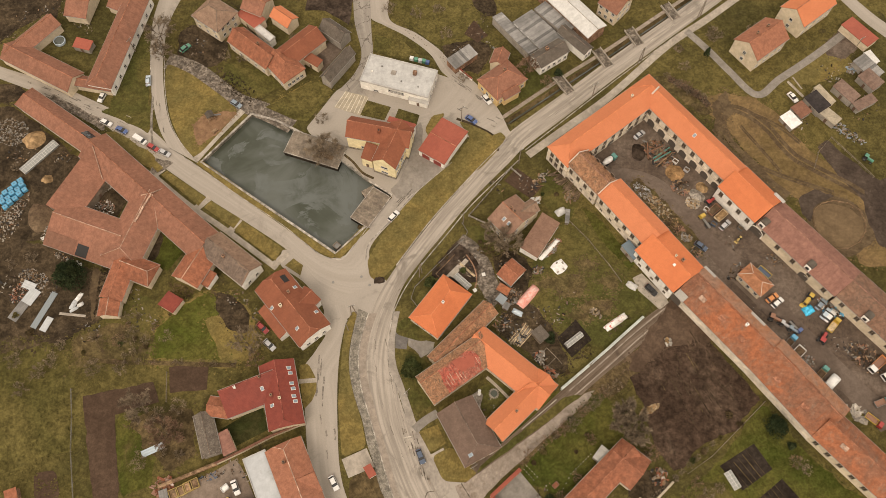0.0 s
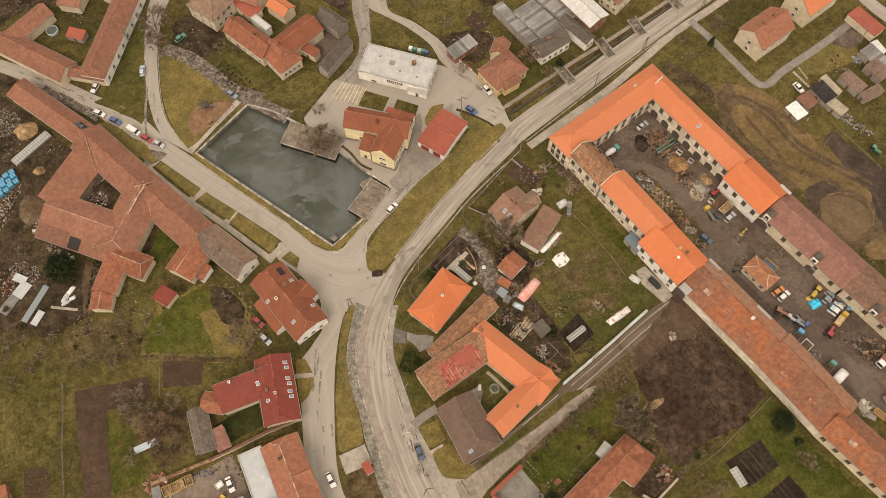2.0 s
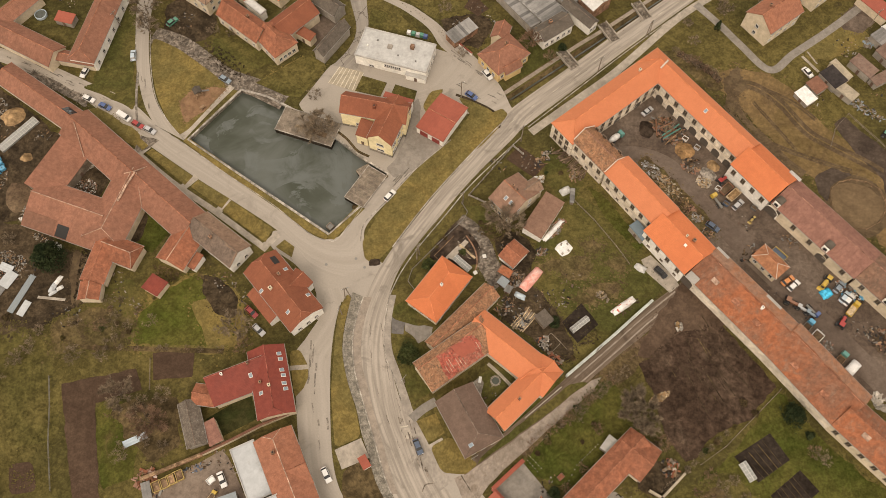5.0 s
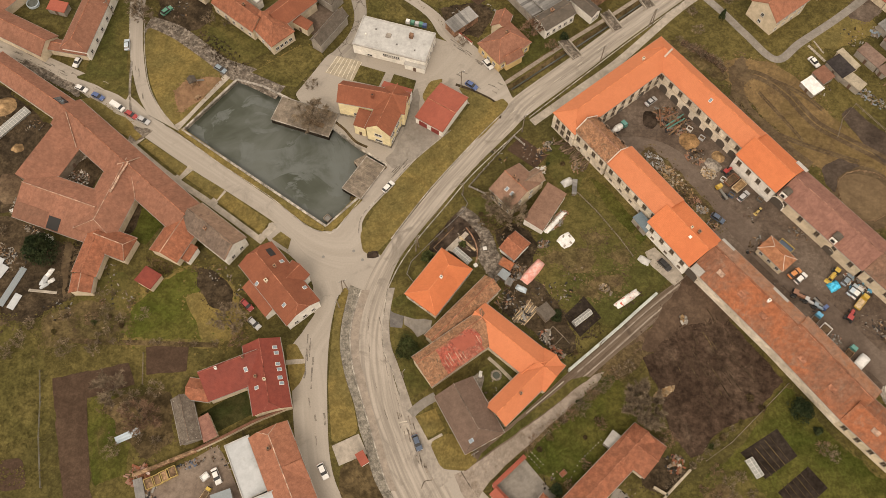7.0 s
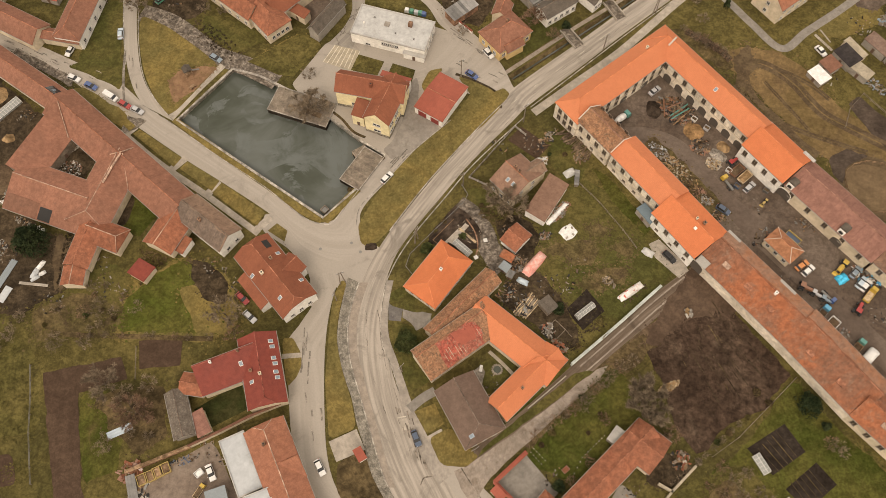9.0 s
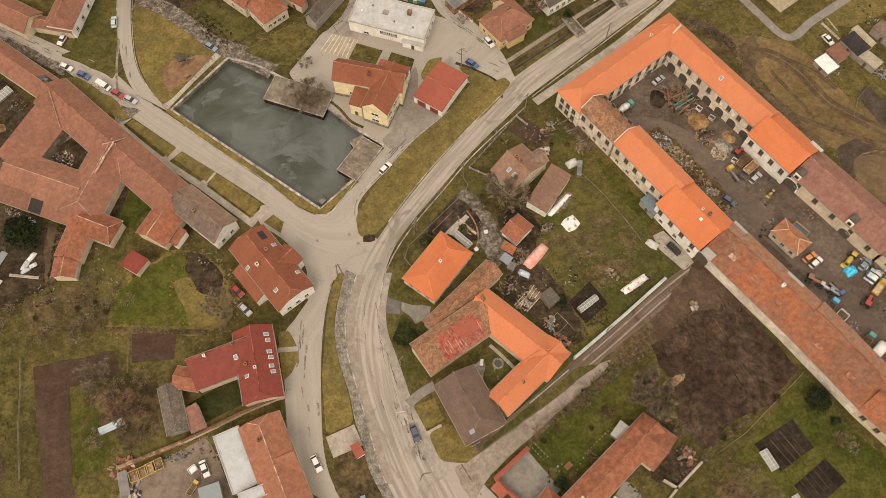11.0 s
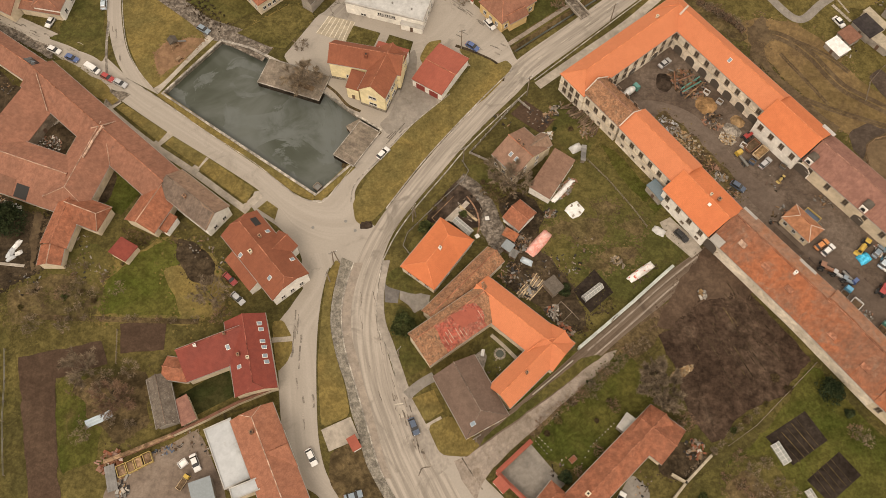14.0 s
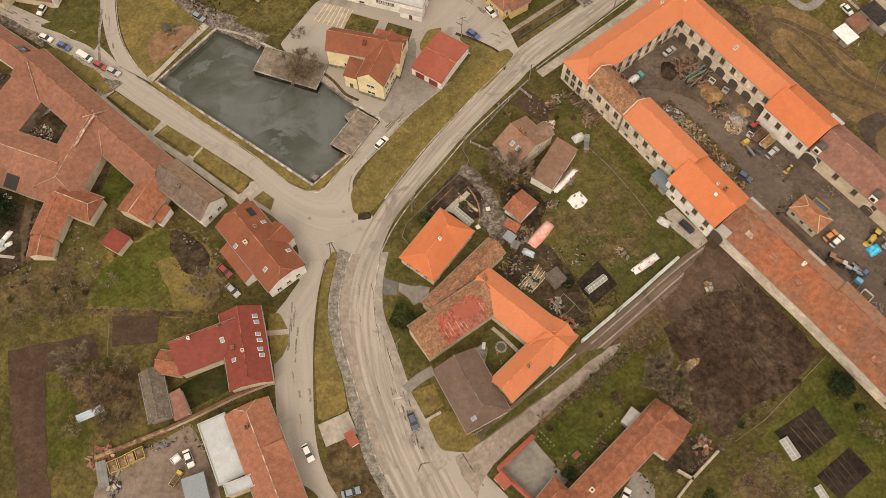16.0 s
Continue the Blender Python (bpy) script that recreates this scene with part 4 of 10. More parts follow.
for q in ([(-25.3, 148.7), (-17.3, 146), (-19.3, 140.8), (-27.4, 142.9)], [(-14.7, 145.4), (-7.7, 142.9), (-8.9, 138.1), (-16.1, 141.2)], [(-23.4, 175.6), (-13.5, 172.5), (-3.6, 162.3), (-24.1, 168.4)], [(-36.9, 152.3), (-44.7, 140.5), (-49.4, 141.2), (-59.2, 146), (-42.9, 157.3)]):
    patch("yard_lawn", q, 0.10, M["meadow"], "small dull lawn between the paths", "grass", 0)
patch("parking_bay", [(-32.7, 152.3), (-25, 150), (-27, 142.5), (-36.2, 146)], 0.075, M["bay_paving"], "pale parking bay with white lines", "pavement", 0)
for k in range(8):
    f = k / 7
    a, b = (-32.7, 152.1), (-25, 149.8)
    c, d = (-36, 146), (-27, 142.7)
    strip("bay_line", [(a[0] + (b[0] - a[0]) * f, a[1] + (b[1] - a[1]) * f), (c[0] + (d[0] - c[0]) * f, c[1] + (d[1] - c[1]) * f)], 0.22, 0.085, M["bay_white"], "worn white parking line", "road marking", per=1, thick=0.01)

# gardens, fields and yards
patch("field_long", [(-102.9, 48.9), (-83.4, 53.2), (-80.8, 47.3), (-92.9, 43.6), (-90.8, 33.4), (-88.1, 21)] + [(-85.6, 13.3), (-92.7, 12.7), (-102.5, 46.6)], 0.06, M["field"], "freshly tilled brown field strip", "field", 0, ragged=0.5)
patch("field_small", [(-79.4, 57.5), (-67.8, 58.8), (-67.8, 50.9), (-78.1, 49.9)], 0.06, M["field"], "small square tilled bed", "field", 0, ragged=0.3)
patch("garden_rough", [(-82.4, 74.4), (-72.8, 82.3), (-59.7, 77.4), (-53.9, 65.6), (-59.7, 57.2), (-75.1, 57.2), (-88.2, 58.8), (-86.3, 68.6)], 0.0478, M["verge"], "yellowish rough grass round the bright lawn", "grass", 2, ragged=2.0)
patch("garden_lawn", [(-79.8, 73), (-72.2, 80.1), (-61.6, 75.6), (-56.4, 66), (-61.5, 59.2), (-74.7, 59.2), (-86.1, 60.5), (-84.1, 67.7)], 0.05, M["bright_lawn"], "bright green garden lawn", "grass", 2, ragged=2.4)
patch("meadow", [(-135.6, 59.2), (-123.8, 66), (-109.3, 59.2), (-103.4, 49.2), (-101.4, 33.4), (-113.5, 31.1), (-127.6, 24.3)], 0.04, M["meadow"], "yellowish meadow", "grass", 2, ragged=2)
patch("strip_lawn", [(-92.3, 43.6), (-85.7, 44.7), (-83.1, 39.6), (-80.1, 33.4), (-79.6, 24.3), (-87.6, 21), (-90.8, 33.4)], 0.045, M["lawn"], "narrow green lawn beside the field", "grass", 1, ragged=0.8)
patch("scrub_belt", [(-108.8, 66), (-98, 71.2), (-85.8, 67.7), (-86, 60), (-96.1, 59.2), (-105.7, 57.5)], 0.05, M["rough"], "rough brown scrub", "scrub", 2, ragged=2.0)
patch("scrub_west", [(-144.6, 98.7), (-126.7, 96.8), (-107.9, 89.3), (-100, 73), (-110.5, 66), (-126.4, 62.6), (-135.6, 59.2)], 0.04, M["dark_scrub"], "trampled brown yard behind the farm", "ground", 2, ragged=2.0)
patch("yard_west", [(-155.4, 146.1), (-142.2, 146.1), (-124.5, 132), (-115.8, 124.6), (-123.6, 108.4), (-124.9, 96.8), (-144.2, 96.8)], 0.035, M["dark_scrub"], "muddy storage yard with rubble", "ground", 2, ragged=1.5)
patch("bed_bottom_left", [(-112.8, 27.6), (-106.8, 28.5), (-104.1, 21), (-111, 19.9)], 0.05, M["field"], "dark tilled bed", "field", 1)
patch("farm_court", [(-113, 108.8), (-108.5, 119.5), (-99.6, 112), (-102.5, 104.5)], 0.05, M["dark_scrub"], "cluttered earth courtyard", "ground", 0)
patch("farm_court_green", [(-92.5, 90.8), (-88.5, 101.6), (-79.2, 94.9), (-83.8, 87.4)], 0.05, M["lawn"], "grassy courtyard", "grass", 0)
patch("plot_dark", [(54.2, 54.4), (60.2, 59.1), (67.5, 65.1), (78.3, 65.6), (91.1, 48.2), (82, 39.2), (71.1, 34.6), (66.9, 29.4), (64.2, 28.3), (59.9, 33.3), (58.4, 38.8), (57.2, 45.6)], 0.06, M["plot_earth"], "dark churned earth plot", "field", 0, ragged=0.8)
patch("garden_big", [(20.1, 65.9), (27, 89.2), (40.1, 106.4), (51.9, 98.6), (65.5, 78.2), (45.5, 60.8), (35, 50.8), (28.9, 59.1)], 0.04, M["dull_lawn"], "large dull green back garden", "grass", 1, ragged=0.8)
patch("garden_mud", [(16, 67.7), (21.5, 80.1), (28.1, 75.6), (33.5, 67.7), (37.1, 57.4), (32.8, 54.1), (24.1, 62.5)], 0.05, M["dark_scrub"], "trodden mud among sheds", "ground", 2, ragged=1.0)
patch("bed_front", [(19.7, 118.4), (23.9, 122.9), (31.8, 116.4), (28, 111.9)], 0.05, M["field"], "dark rectangular vegetable bed", "field", 0)
patch("garden_curve", [(-2.4, 89.2), (6.3, 99.6), (13.2, 92), (11.3, 83.7), (2.7, 82.8), (-4.1, 83.7)], 0.045, M["dark_earth"], "dark kitchen garden beds", "field", 2, ragged=0.4)
patch("garden_curve_lawn", [(-8.3, 78.3), (-4.1, 85.5), (0.2, 84.6), (-4.1, 78.3), (-8.3, 72.9)], 0.05, M["dull_lawn"], "small front lawn", "grass", 2)
patch("gravel_court", [(13.1, 89.2), (16.5, 84.6), (18, 78.3), (14.5, 75.6), (10.4, 82.8), (11.4, 89.2)], 0.05, M["rubble_path"], "wet stony yard", "ground", 2, ragged=0.5)
strip("stream_lane", [(5.4, 98.3), (9.8, 94.8), (13.5, 88.3), (15, 80.1)], 3.5, 0.048, M["rubble_path"], "stony drive")
patch("bungalow_drive", [(-14.0, 68.6), (-10.1, 66.2), (-10.6, 62.8), (-13.9, 63.1)], 0.0505, M["asphalt_dark"], "dark asphalt mouth of the drive", "pavement", 0)
patch("bungalow_drive", [(-10.1, 66.2), (-2.2, 65.0), (-2.8, 62.5), (-4.6, 61.3), (-6.4, 60.3), (-8.1, 62.5), (-10.0, 64.0)], 0.052, M["old_concrete"], "grey concrete drive of the bungalow", "pavement", 0, ragged=0.3)
patch("front_lawn", [(-14.1, 70.3), (-10.4, 72.9), (-2.3, 66), (-6.5, 65.1), (-13.7, 67.3)], 0.05, M["dull_lawn"], "lawn before the bungalow", "grass", 1)
patch("front_lawn", [(-14.3, 63.4), (-8.1, 61.7), (-3.1, 57.5), (-6.3, 50.8), (-2.3, 46.8), (-9.5, 42.8), (-12.3, 50.8)], 0.05, M["dull_lawn"], "lawn with a dark evergreen bush", "grass", 1)
patch("front_lawn", [(-6.7, 38.8), (-1.5, 40.9), (0.9, 35.7), (-3.5, 33.1)], 0.10, M["verge"], "small square front lawn", "grass", 0)
patch("front_lawn", [(-3, 32.1), (2.5, 34.9), (7.5, 29.4), (9.5, 27.6), (6.3, 25), (0.1, 25.5)], 0.10, M["verge"], "corner lawn by the brown-roofed house", "grass", 1)
strip("house_path", [(-8.0, 39.4), (-4.8, 42.1), (-1.4, 44.1)], 2.4, 0.104, M["old_concrete"], "worn concrete path between two lawns", "path", per=3)
strip("house_path", [(-3.3, 31.8), (0.5, 33.9)], 1.4, 0.106, M["concrete"], "short paved path to the house", "path", per=2)
patch("court_garden", [(9.9, 50.8), (15.7, 55), (19.6, 50.8), (15.4, 45.2), (11.3, 43.1), (9, 46.8)], 0.06, M["dull_lawn"], "small courtyard garden", "grass", 1)
patch("bank_green", [(15.1, 34.9), (24.2, 43.6), (32.6, 50.8), (34.9, 49.2), (28.2, 43.5), (18.3, 35.7)], 0.04, M["lawn"], "green bank under the house", "grass", 1)
patch("garden_low", [(21.9, 28.6), (33.0, 40.4), (44.6, 50.2), (48.5, 47.5), (51.6, 36.4), (43.3, 31.8), (33.2, 21.3)] + [(22.8, 25.1)], 0.05, M["lawn"], "green garden behind the hedge", "grass", 1, ragged=0.8)
patch("garden_right", [(91.3, 47.5), (96.4, 39.6), (108, 25.7), (118.9, 18.3)] + [(100.5, 5.5), (63.6, 5.7), (64.8, 22.4), (76.3, 30)] , 0.045, M["lawn"], "green garden with vegetable beds", "grass", 1, ragged=0.8)
patch("vegetable_bed", [(76.6, 29.5), (87, 35.6), (91.1, 28.7), (82, 23.0)], 0.08, M["bed_soil"], "dark vegetable bed with furrows", "field", 0)
patch("vegetable_bed", [(84.6, 19.7), (93.3, 26.1), (97.4, 20.8), (89.0, 14.6)], 0.08, M["bed_soil"], "dark vegetable bed with furrows", "field", 0)
patch("factory_yard", [(45, 125.6), (69, 146), (88.8, 118.4), (98.1, 102.5), (118.2, 78.2), (137.1, 57.4), (136.2, 39.5), (115.2, 45.9), (97.5, 65.9), (79.6, 88.3), (69.8, 101.5)], 0.04, M["yard"], "muddy brown factory yard", "ground", 0)
patch("factory_south", [(68.6, 78.2), (71.4, 77.3), (79.6, 66.6), (78.2, 64.5), (67.3, 63.9), (56.7, 56.6), (53.5, 57.4), (61.2, 68.5)], 0.066, M["wet_mud"], "muddy ground before the gate arch", "ground", 2, ragged=1.0)
patch("paddock", [(86.3, 148.2), (104, 152.7), (126.7, 122.5), (139.2, 106.4), (140.6, 87.3), (127.6, 91), (110.4, 112.3), (94.2, 137.2)], 0.035, M["paddock_grass"], "rough muddy meadow with wheel ruts", "ground", 2, ragged=2.5)
patch("riding_ring", [(115.8, 105.4), (117.9, 109.3), (122.6, 110.3), (128.5, 108.7), (131.6, 104.4), (131.1, 99.6), (126.7, 95.2), (121.4, 94.8), (117.6, 97.6)], 0.08, M["ring"], "round sand ring", "ground", 2)
patch("east_yard", [(134.6, 116.3), (148.6, 122.4), (148.8, 92.9), (135.3, 94.8), (133, 104.4)], 0.05, M["pen_earth"], "dark earth beside the ring", "field", 2, ragged=0.8)
patch("court_concrete", [(13.7, 21.1), (21.4, 27.9), (28.8, 18.9), (22.1, 12.3)], 0.06, M["old_concrete"], "grey concrete courtyard", "pavement", 0)
patch("house_court", [(39.9, 14.9), (44.3, 21.3), (48.3, 17.6), (46.9, 10.4)], 0.06, M["old_concrete"], "concrete yard behind the house", "pavement", 1)
patch("yard_bottom", [(-75.4, 21.5), (-62.3, 28.5), (-56.9, 31.8), (-48.1, 15.3), (-49.6, 6.1), (-74.2, 6.2), (-77.2, 15.7)], 0.05, M["yard_pale"], "dirt yard with parked cars", "ground", 1)
for pts in ([(-23.6, 91.1), (-22.6, 96.8), (-16.6, 103.9), (-8.8, 113.8), (2.9, 125)], [(-14.2, 89.2), (-3.4, 104.8), (11.1, 122.5), (22.5, 135.1)],
            [(-14.7, 74.3), (-11.6, 81.3), (-6.6, 89.2), (1.2, 99.4), (9.7, 110.4), (24.5, 125.8)], [(26.9, 129.6), (42.4, 142.9), (60.7, 158.6), (81.9, 175.8)]):
    kerb_line(pts, "worn pale kerb stones along the road")

patch("street_verge", [(-111.3, 136.4), (-108.4, 136.9), (-104.2, 134.7), (-100.3, 131.9), (-95.2, 128.6), (-93.0, 126.2), (-93.6, 122.6), (-97.4, 124.6), (-105.2, 130.6), (-109.2, 133.6)], 0.092, M["verge"], "dry grass under the parked cars", "grass", 1, ragged=0.5)
patch("lane_lawn", [(-114.5, 144.4), (-105.7, 140.8), (-99.1, 137.3), (-96.9, 135.8), (-96.3, 138.0), (-96.9, 142.3), (-97.9, 147.0), (-106.5, 147.0)], 0.092, M["dull_lawn"], "corner of grass where the lane meets the street", "grass", 1, ragged=0.4)
strip("lane_edge", [(-97.3, 150.1), (-96.8, 143.9), (-96.0, 137.7), (-94.8, 131.6)], 0.7, 0.094, M["worn_tar"], "dark worn edge of the lane", "road patch")
patch("stone_drive", [(-93.0, 126.5), (-88.8, 125.7), (-87.0, 124.8), (-89.9, 121.9), (-93.1, 120.7), (-94.2, 122.0)], 0.097, M["rubble_path"], "stony drive across the verge", "pavement", 0, ragged=0.4)
patch("lane_gravel", [(-130.9, 150.9), (-122.1, 146.1), (-113.9, 141.6), (-111.3, 139.9), (-111.6, 136.8), (-117.0, 140.2), (-125.6, 144.9), (-132.0, 148.6)], 0.072, M["rubble_path"], "dark gravelly edge of the street", "road", 1, ragged=0.5)
# dark sheet laid for the shade on the courtyard's west side
patch("court_shade", [(-88.0, 100.4), (-86.4, 98.3), (-87.2, 92.6), (-88.5, 90.6), (-92.0, 91.8), (-90.4, 97.1)], 0.07, M["dark_scrub"], "painted shade on one side of the grassy courtyard", "ground", 1, ragged=0.4)
patch("straw_ground", [(-106.7, 88.2), (-101.9, 86.7), (-101.9, 81.9), (-101.8, 71.8), (-104.6, 71.4), (-106.8, 83.1)], 0.058, M["rut_soft"], "strawy brown ground beside the low wing", "ground", 1, ragged=0.6)
patch("garden_brush", [(-68.9, 80.6), (-63.7, 79.6), (-58.0, 75.0), (-57.6, 67.6), (-63.2, 68.4), (-67.3, 74.2)], 0.06, M["dark_scrub"], "dark brushy ground behind the grey house", "ground", 1, ragged=0.8)

patch("house_drive", [(-9.0, 138.4), (-7.1, 140.4), (-6.5, 136.1), (-7.0, 128.6), (0.1, 122.5), (-2.8, 118.7), (-8.9, 114.1), (-14.2, 111.6), (-16.9, 115.3), (-14.3, 117.8), (-11.3, 125.4)], 0.056, M["drive_grey"], "smooth darker asphalt between house and garage", "pavement", 1, ragged=0.3)
patch("garage_corner", [(5.1, 140.8), (10.1, 138.8), (15.0, 136.1), (17.4, 132.8), (17.3, 129.5), (12.0, 124.4), (9.2, 133.8)], 0.112, M["verge"], "rounded dry grass corner behind the garage", "grass", 1)
strip("corner_edge", [(4.6, 141.5), (7.3, 140.4), (10.6, 138.8), (15.6, 135.8), (18.0, 132.8), (17.8, 129.2)], 0.9, 0.11, M["dark_scrub"], "dark earthy edge of the grass corner", "ground")

# darker ground: trodden back gardens, beds and verges
DS = M["dark_scrub"]
patch("back_garden", [(-165.3, 198.5), (-136.5, 198.5), (-134.8, 181), (-139.6, 185.4), (-147, 178.5), (-158.4, 167.8)], 0.037, DS, "dark overgrown back garden", "ground", 1, ragged=1.5)
patch("back_garden", [(-155.5, 155.1), (-144.1, 155), (-139.2, 151.7), (-143.7, 147.9), (-153.8, 147.2)], 0.037, DS, "dark strip of earth by the street", "ground", 1, ragged=0.8)
patch("back_garden", [(-92.2, 176.6), (-87, 180.9), (-73.6, 171.8), (-75.1, 163.8), (-83.3, 161.4), (-90.8, 165.6)], 0.037, DS, "dark trodden front yard", "ground", 1, ragged=0.8)
patch("back_garden", [(-74.3, 163.8), (-60.4, 160), (-53.3, 154.6), (-63.3, 149.4), (-74.4, 157.3)], 0.037, M["dull_lawn"], "front garden of the red-roofed house", "grass", 1, ragged=0.8)
patch("tilled_bed", [(-47.7, 195.9), (-31.5, 195.9), (-32.8, 179.7), (-36.9, 182.9), (-41.7, 185.9), (-48.7, 186.4)], 0.038, M["dark_earth"], "dark tilled bed behind the barn", "field", 0, ragged=0.4)
patch("tilled_bed", [(7.5, 176), (10.8, 181.9), (15.8, 175.6), (12.2, 172.2)], 0.045, M["field"], "small dark vegetable plot", "field", 0, ragged=0.3)
patch("back_garden", [(8.5, 195.9), (17.8, 195.9), (19.1, 183.3), (15.6, 183.8), (11.2, 187.3)], 0.037, DS, "dark yard behind the workshops", "ground", 1, ragged=0.8)
patch("back_garden", [(-0.8, 171.3), (13, 173.6), (17.8, 168.9), (12.7, 159.5), (6, 160.7), (1.2, 166.5)], 0.037, DS, "dark garden behind the small house", "ground", 1, ragged=0.8)
patch("back_garden", [(27.3, 164.2), (39, 165.3), (39.5, 157.7), (22.8, 146), (19.1, 148.7)], 0.037, M["dull_lawn"], "garden beside the stream path", "grass", 1, ragged=0.5)
patch("back_garden", [(35.7, 195.9), (54.7, 180.9), (52.1, 172.4), (43.8, 180.9), (31.6, 195.9)], 0.037, M["yard"], "grey yard between the workshops", "ground", 1, ragged=0.6)
patch("garage_apron", [(133.7, 173.6), (139.5, 178.4), (143.7, 170), (137.9, 165.3), (131.4, 166.9)], 0.037, M["yard"], "dark gravel before the garages", "ground", 1, ragged=0.6)
patch("back_garden", [(70.3, 158.4), (78.9, 158.4), (90, 144.9), (86.5, 142.7), (77.2, 151.6)], 0.037, M["rough"], "overgrown bank behind the factory", "ground", 1, ragged=1.0)
patch("factory_back", [(87.9, 146), (96.4, 152.7), (97, 143.8), (92.8, 140.5), (99.7, 124.5), (110.6, 113.3), (107.7, 111.9), (97.8, 124.1)], 0.039, M["rut_soft"], "brown trodden strip behind the factory", "ground", 1, ragged=1.5)
patch("ring_surround", [(113.1, 112.3), (118.1, 115.3), (125, 113.3), (117, 109.3), (115.1, 103.4), (113.1, 107.3)], 0.045, M["pen_earth"], "dark trodden ground beside the riding ring", "field", 1, ragged=0.8)
patch("ring_surround", [(124 + (10.6 + 1.2 * math.sin(3 * k)) * math.cos(k * 0.5236), 102.6 + (10.2 + 1.0 * math.cos(2 * k)) * math.sin(k * 0.5236)) for k in range(12)], 0.043, M["rut_soft"], "brown trodden ground round the riding ring", "ground", 2, ragged=0.8)
patch("garden_strip", [(14.9, 92), (21.1, 94.8), (27.8, 89.2), (24.7, 76.5), (20.4, 72.9), (18, 80.1)], 0.047, DS, "dark trodden ground among sheds", "ground", 1, ragged=0.8)
patch("garden_strip", [(31.1, 122.5), (39.2, 120.4), (44.2, 113.3), (40, 104.4), (35.5, 103.5), (31.6, 112.3)], 0.043, M["dull_lawn"], "overgrown corner below the factory wall", "ground", 1, ragged=0.8)
patch("garden_strip", [(6.7, 102.5), (13.1, 102.5), (20.3, 96.7), (16.6, 91.1), (11.5, 93)], 0.043, M["dull_lawn"], "strip of dull grass with paths", "grass", 1, ragged=0.4)
patch("garden_shade", [(43.9, 109.4), (48.9, 105.4), (59, 90.1), (57.1, 87.7), (48.4, 98.6)], 0.047, M["lawn"], "green strip along the factory wall", "grass", 1, ragged=0.5)
patch("hedge_foot", [(19.1, 34.9), (28.1, 42.8), (45, 54.4), (53.6, 59.1), (57.6, 57.4), (49.5, 49.2), (34.3, 38), (23.5, 28.8)], 0.043, M["scrub"], "rough brown bank under the hedge", "ground", 1, ragged=0.8)
patch("back_garden", [(-71.4, 73), (-57.1, 73), (-53.9, 66), (-55.8, 59.2), (-63.2, 59.2)], 0.056, M["verge"], "yellowish corner of the garden", "ground", 1, ragged=2.2)
patch("back_garden", [(-101.8, 73.9), (-89.3, 80.1), (-84, 73), (-85.7, 67.4), (-97.5, 67.7)], 0.043, M["dull_lawn"], "little vegetable garden", "grass", 1, ragged=0.8)
patch("back_garden", [(-88.7, 42.8), (-71.4, 46), (-68.3, 33.4), (-75.4, 27.3), (-82.5, 33.4)], 0.049, M["scrub"], "brown brushwood behind the barn", "ground", 2, ragged=1.5)
patch("meadow_south", [(57.9, 18.7), (64.9, 23), (75.6, 26.1), (82, 18.6), (81.5, 9.1), (51.6, 8)], 0.049, M["meadow"], "olive-brown winter meadow", "grass", 1, ragged=1.0)
# the court's shade is painted into this lawn
patch("court_lawn", [(-62.7, 39.4), (-51.5, 46.4), (-49.2, 39.4), (-57.7, 34.9)], 0.05, M["shaded_lawn"], "enclosed courtyard lawn with its shade in the colour", "grass", 0)
patch("house_yard", [(49.9, 26.2), (57.3, 28.8), (62.6, 24.9), (56.1, 19.4), (50.6, 21.2)], 0.048, DS, "dark cluttered yard behind the house", "ground", 1, ragged=0.6)
patch("bed_path", [(1.9, 85.9), (3.1, 85.2), (8, 90.7), (6.9, 91.5)], 0.06, M["concrete"], "pale garden path between beds", "path", 0)
for pts, w in (([(91.5, 128.2), (90.8, 135.4), (91.2, 140.7), (93.5, 144.5), (97.7, 145.4), (102.7, 142.8), (108, 136.9), (112.8, 128.6), (120.5, 122.5), (129.8, 116.5), (138.6, 109.3)], 3.4), ([(90.3, 138.6), (93.8, 131.3), (99, 125.2), (104.7, 117.2), (111.3, 110.3)], 4.2), ([(102, 143.9), (111, 138.6), (117.8, 131.3)], 1.6), ([(93.3, 128.2), (101.4, 123.7), (111.2, 119.1), (124.1, 114.2)], 1.8), ([(98.4, 138.6), (104.4, 129.2), (109.6, 120.1)], 1.2)):
    c = curve_points(pts, 5)
    for s in (-1, 1):
        o = [(p.x + s * 0.28 * w * 0.7 + 0.35 * noise.noise(p * 0.3), p.y + s * 0.28 * w * 0.7 + 0.35 * noise.noise(p * 0.3 + Vector((9, 3, 1)))) for p in c]
        strip("wheel_rut", o[::3], w * 0.42, 0.052, M["rut_soft"], "brown wheel rut in the muddy meadow", "rut")
rnd = random.Random(31)
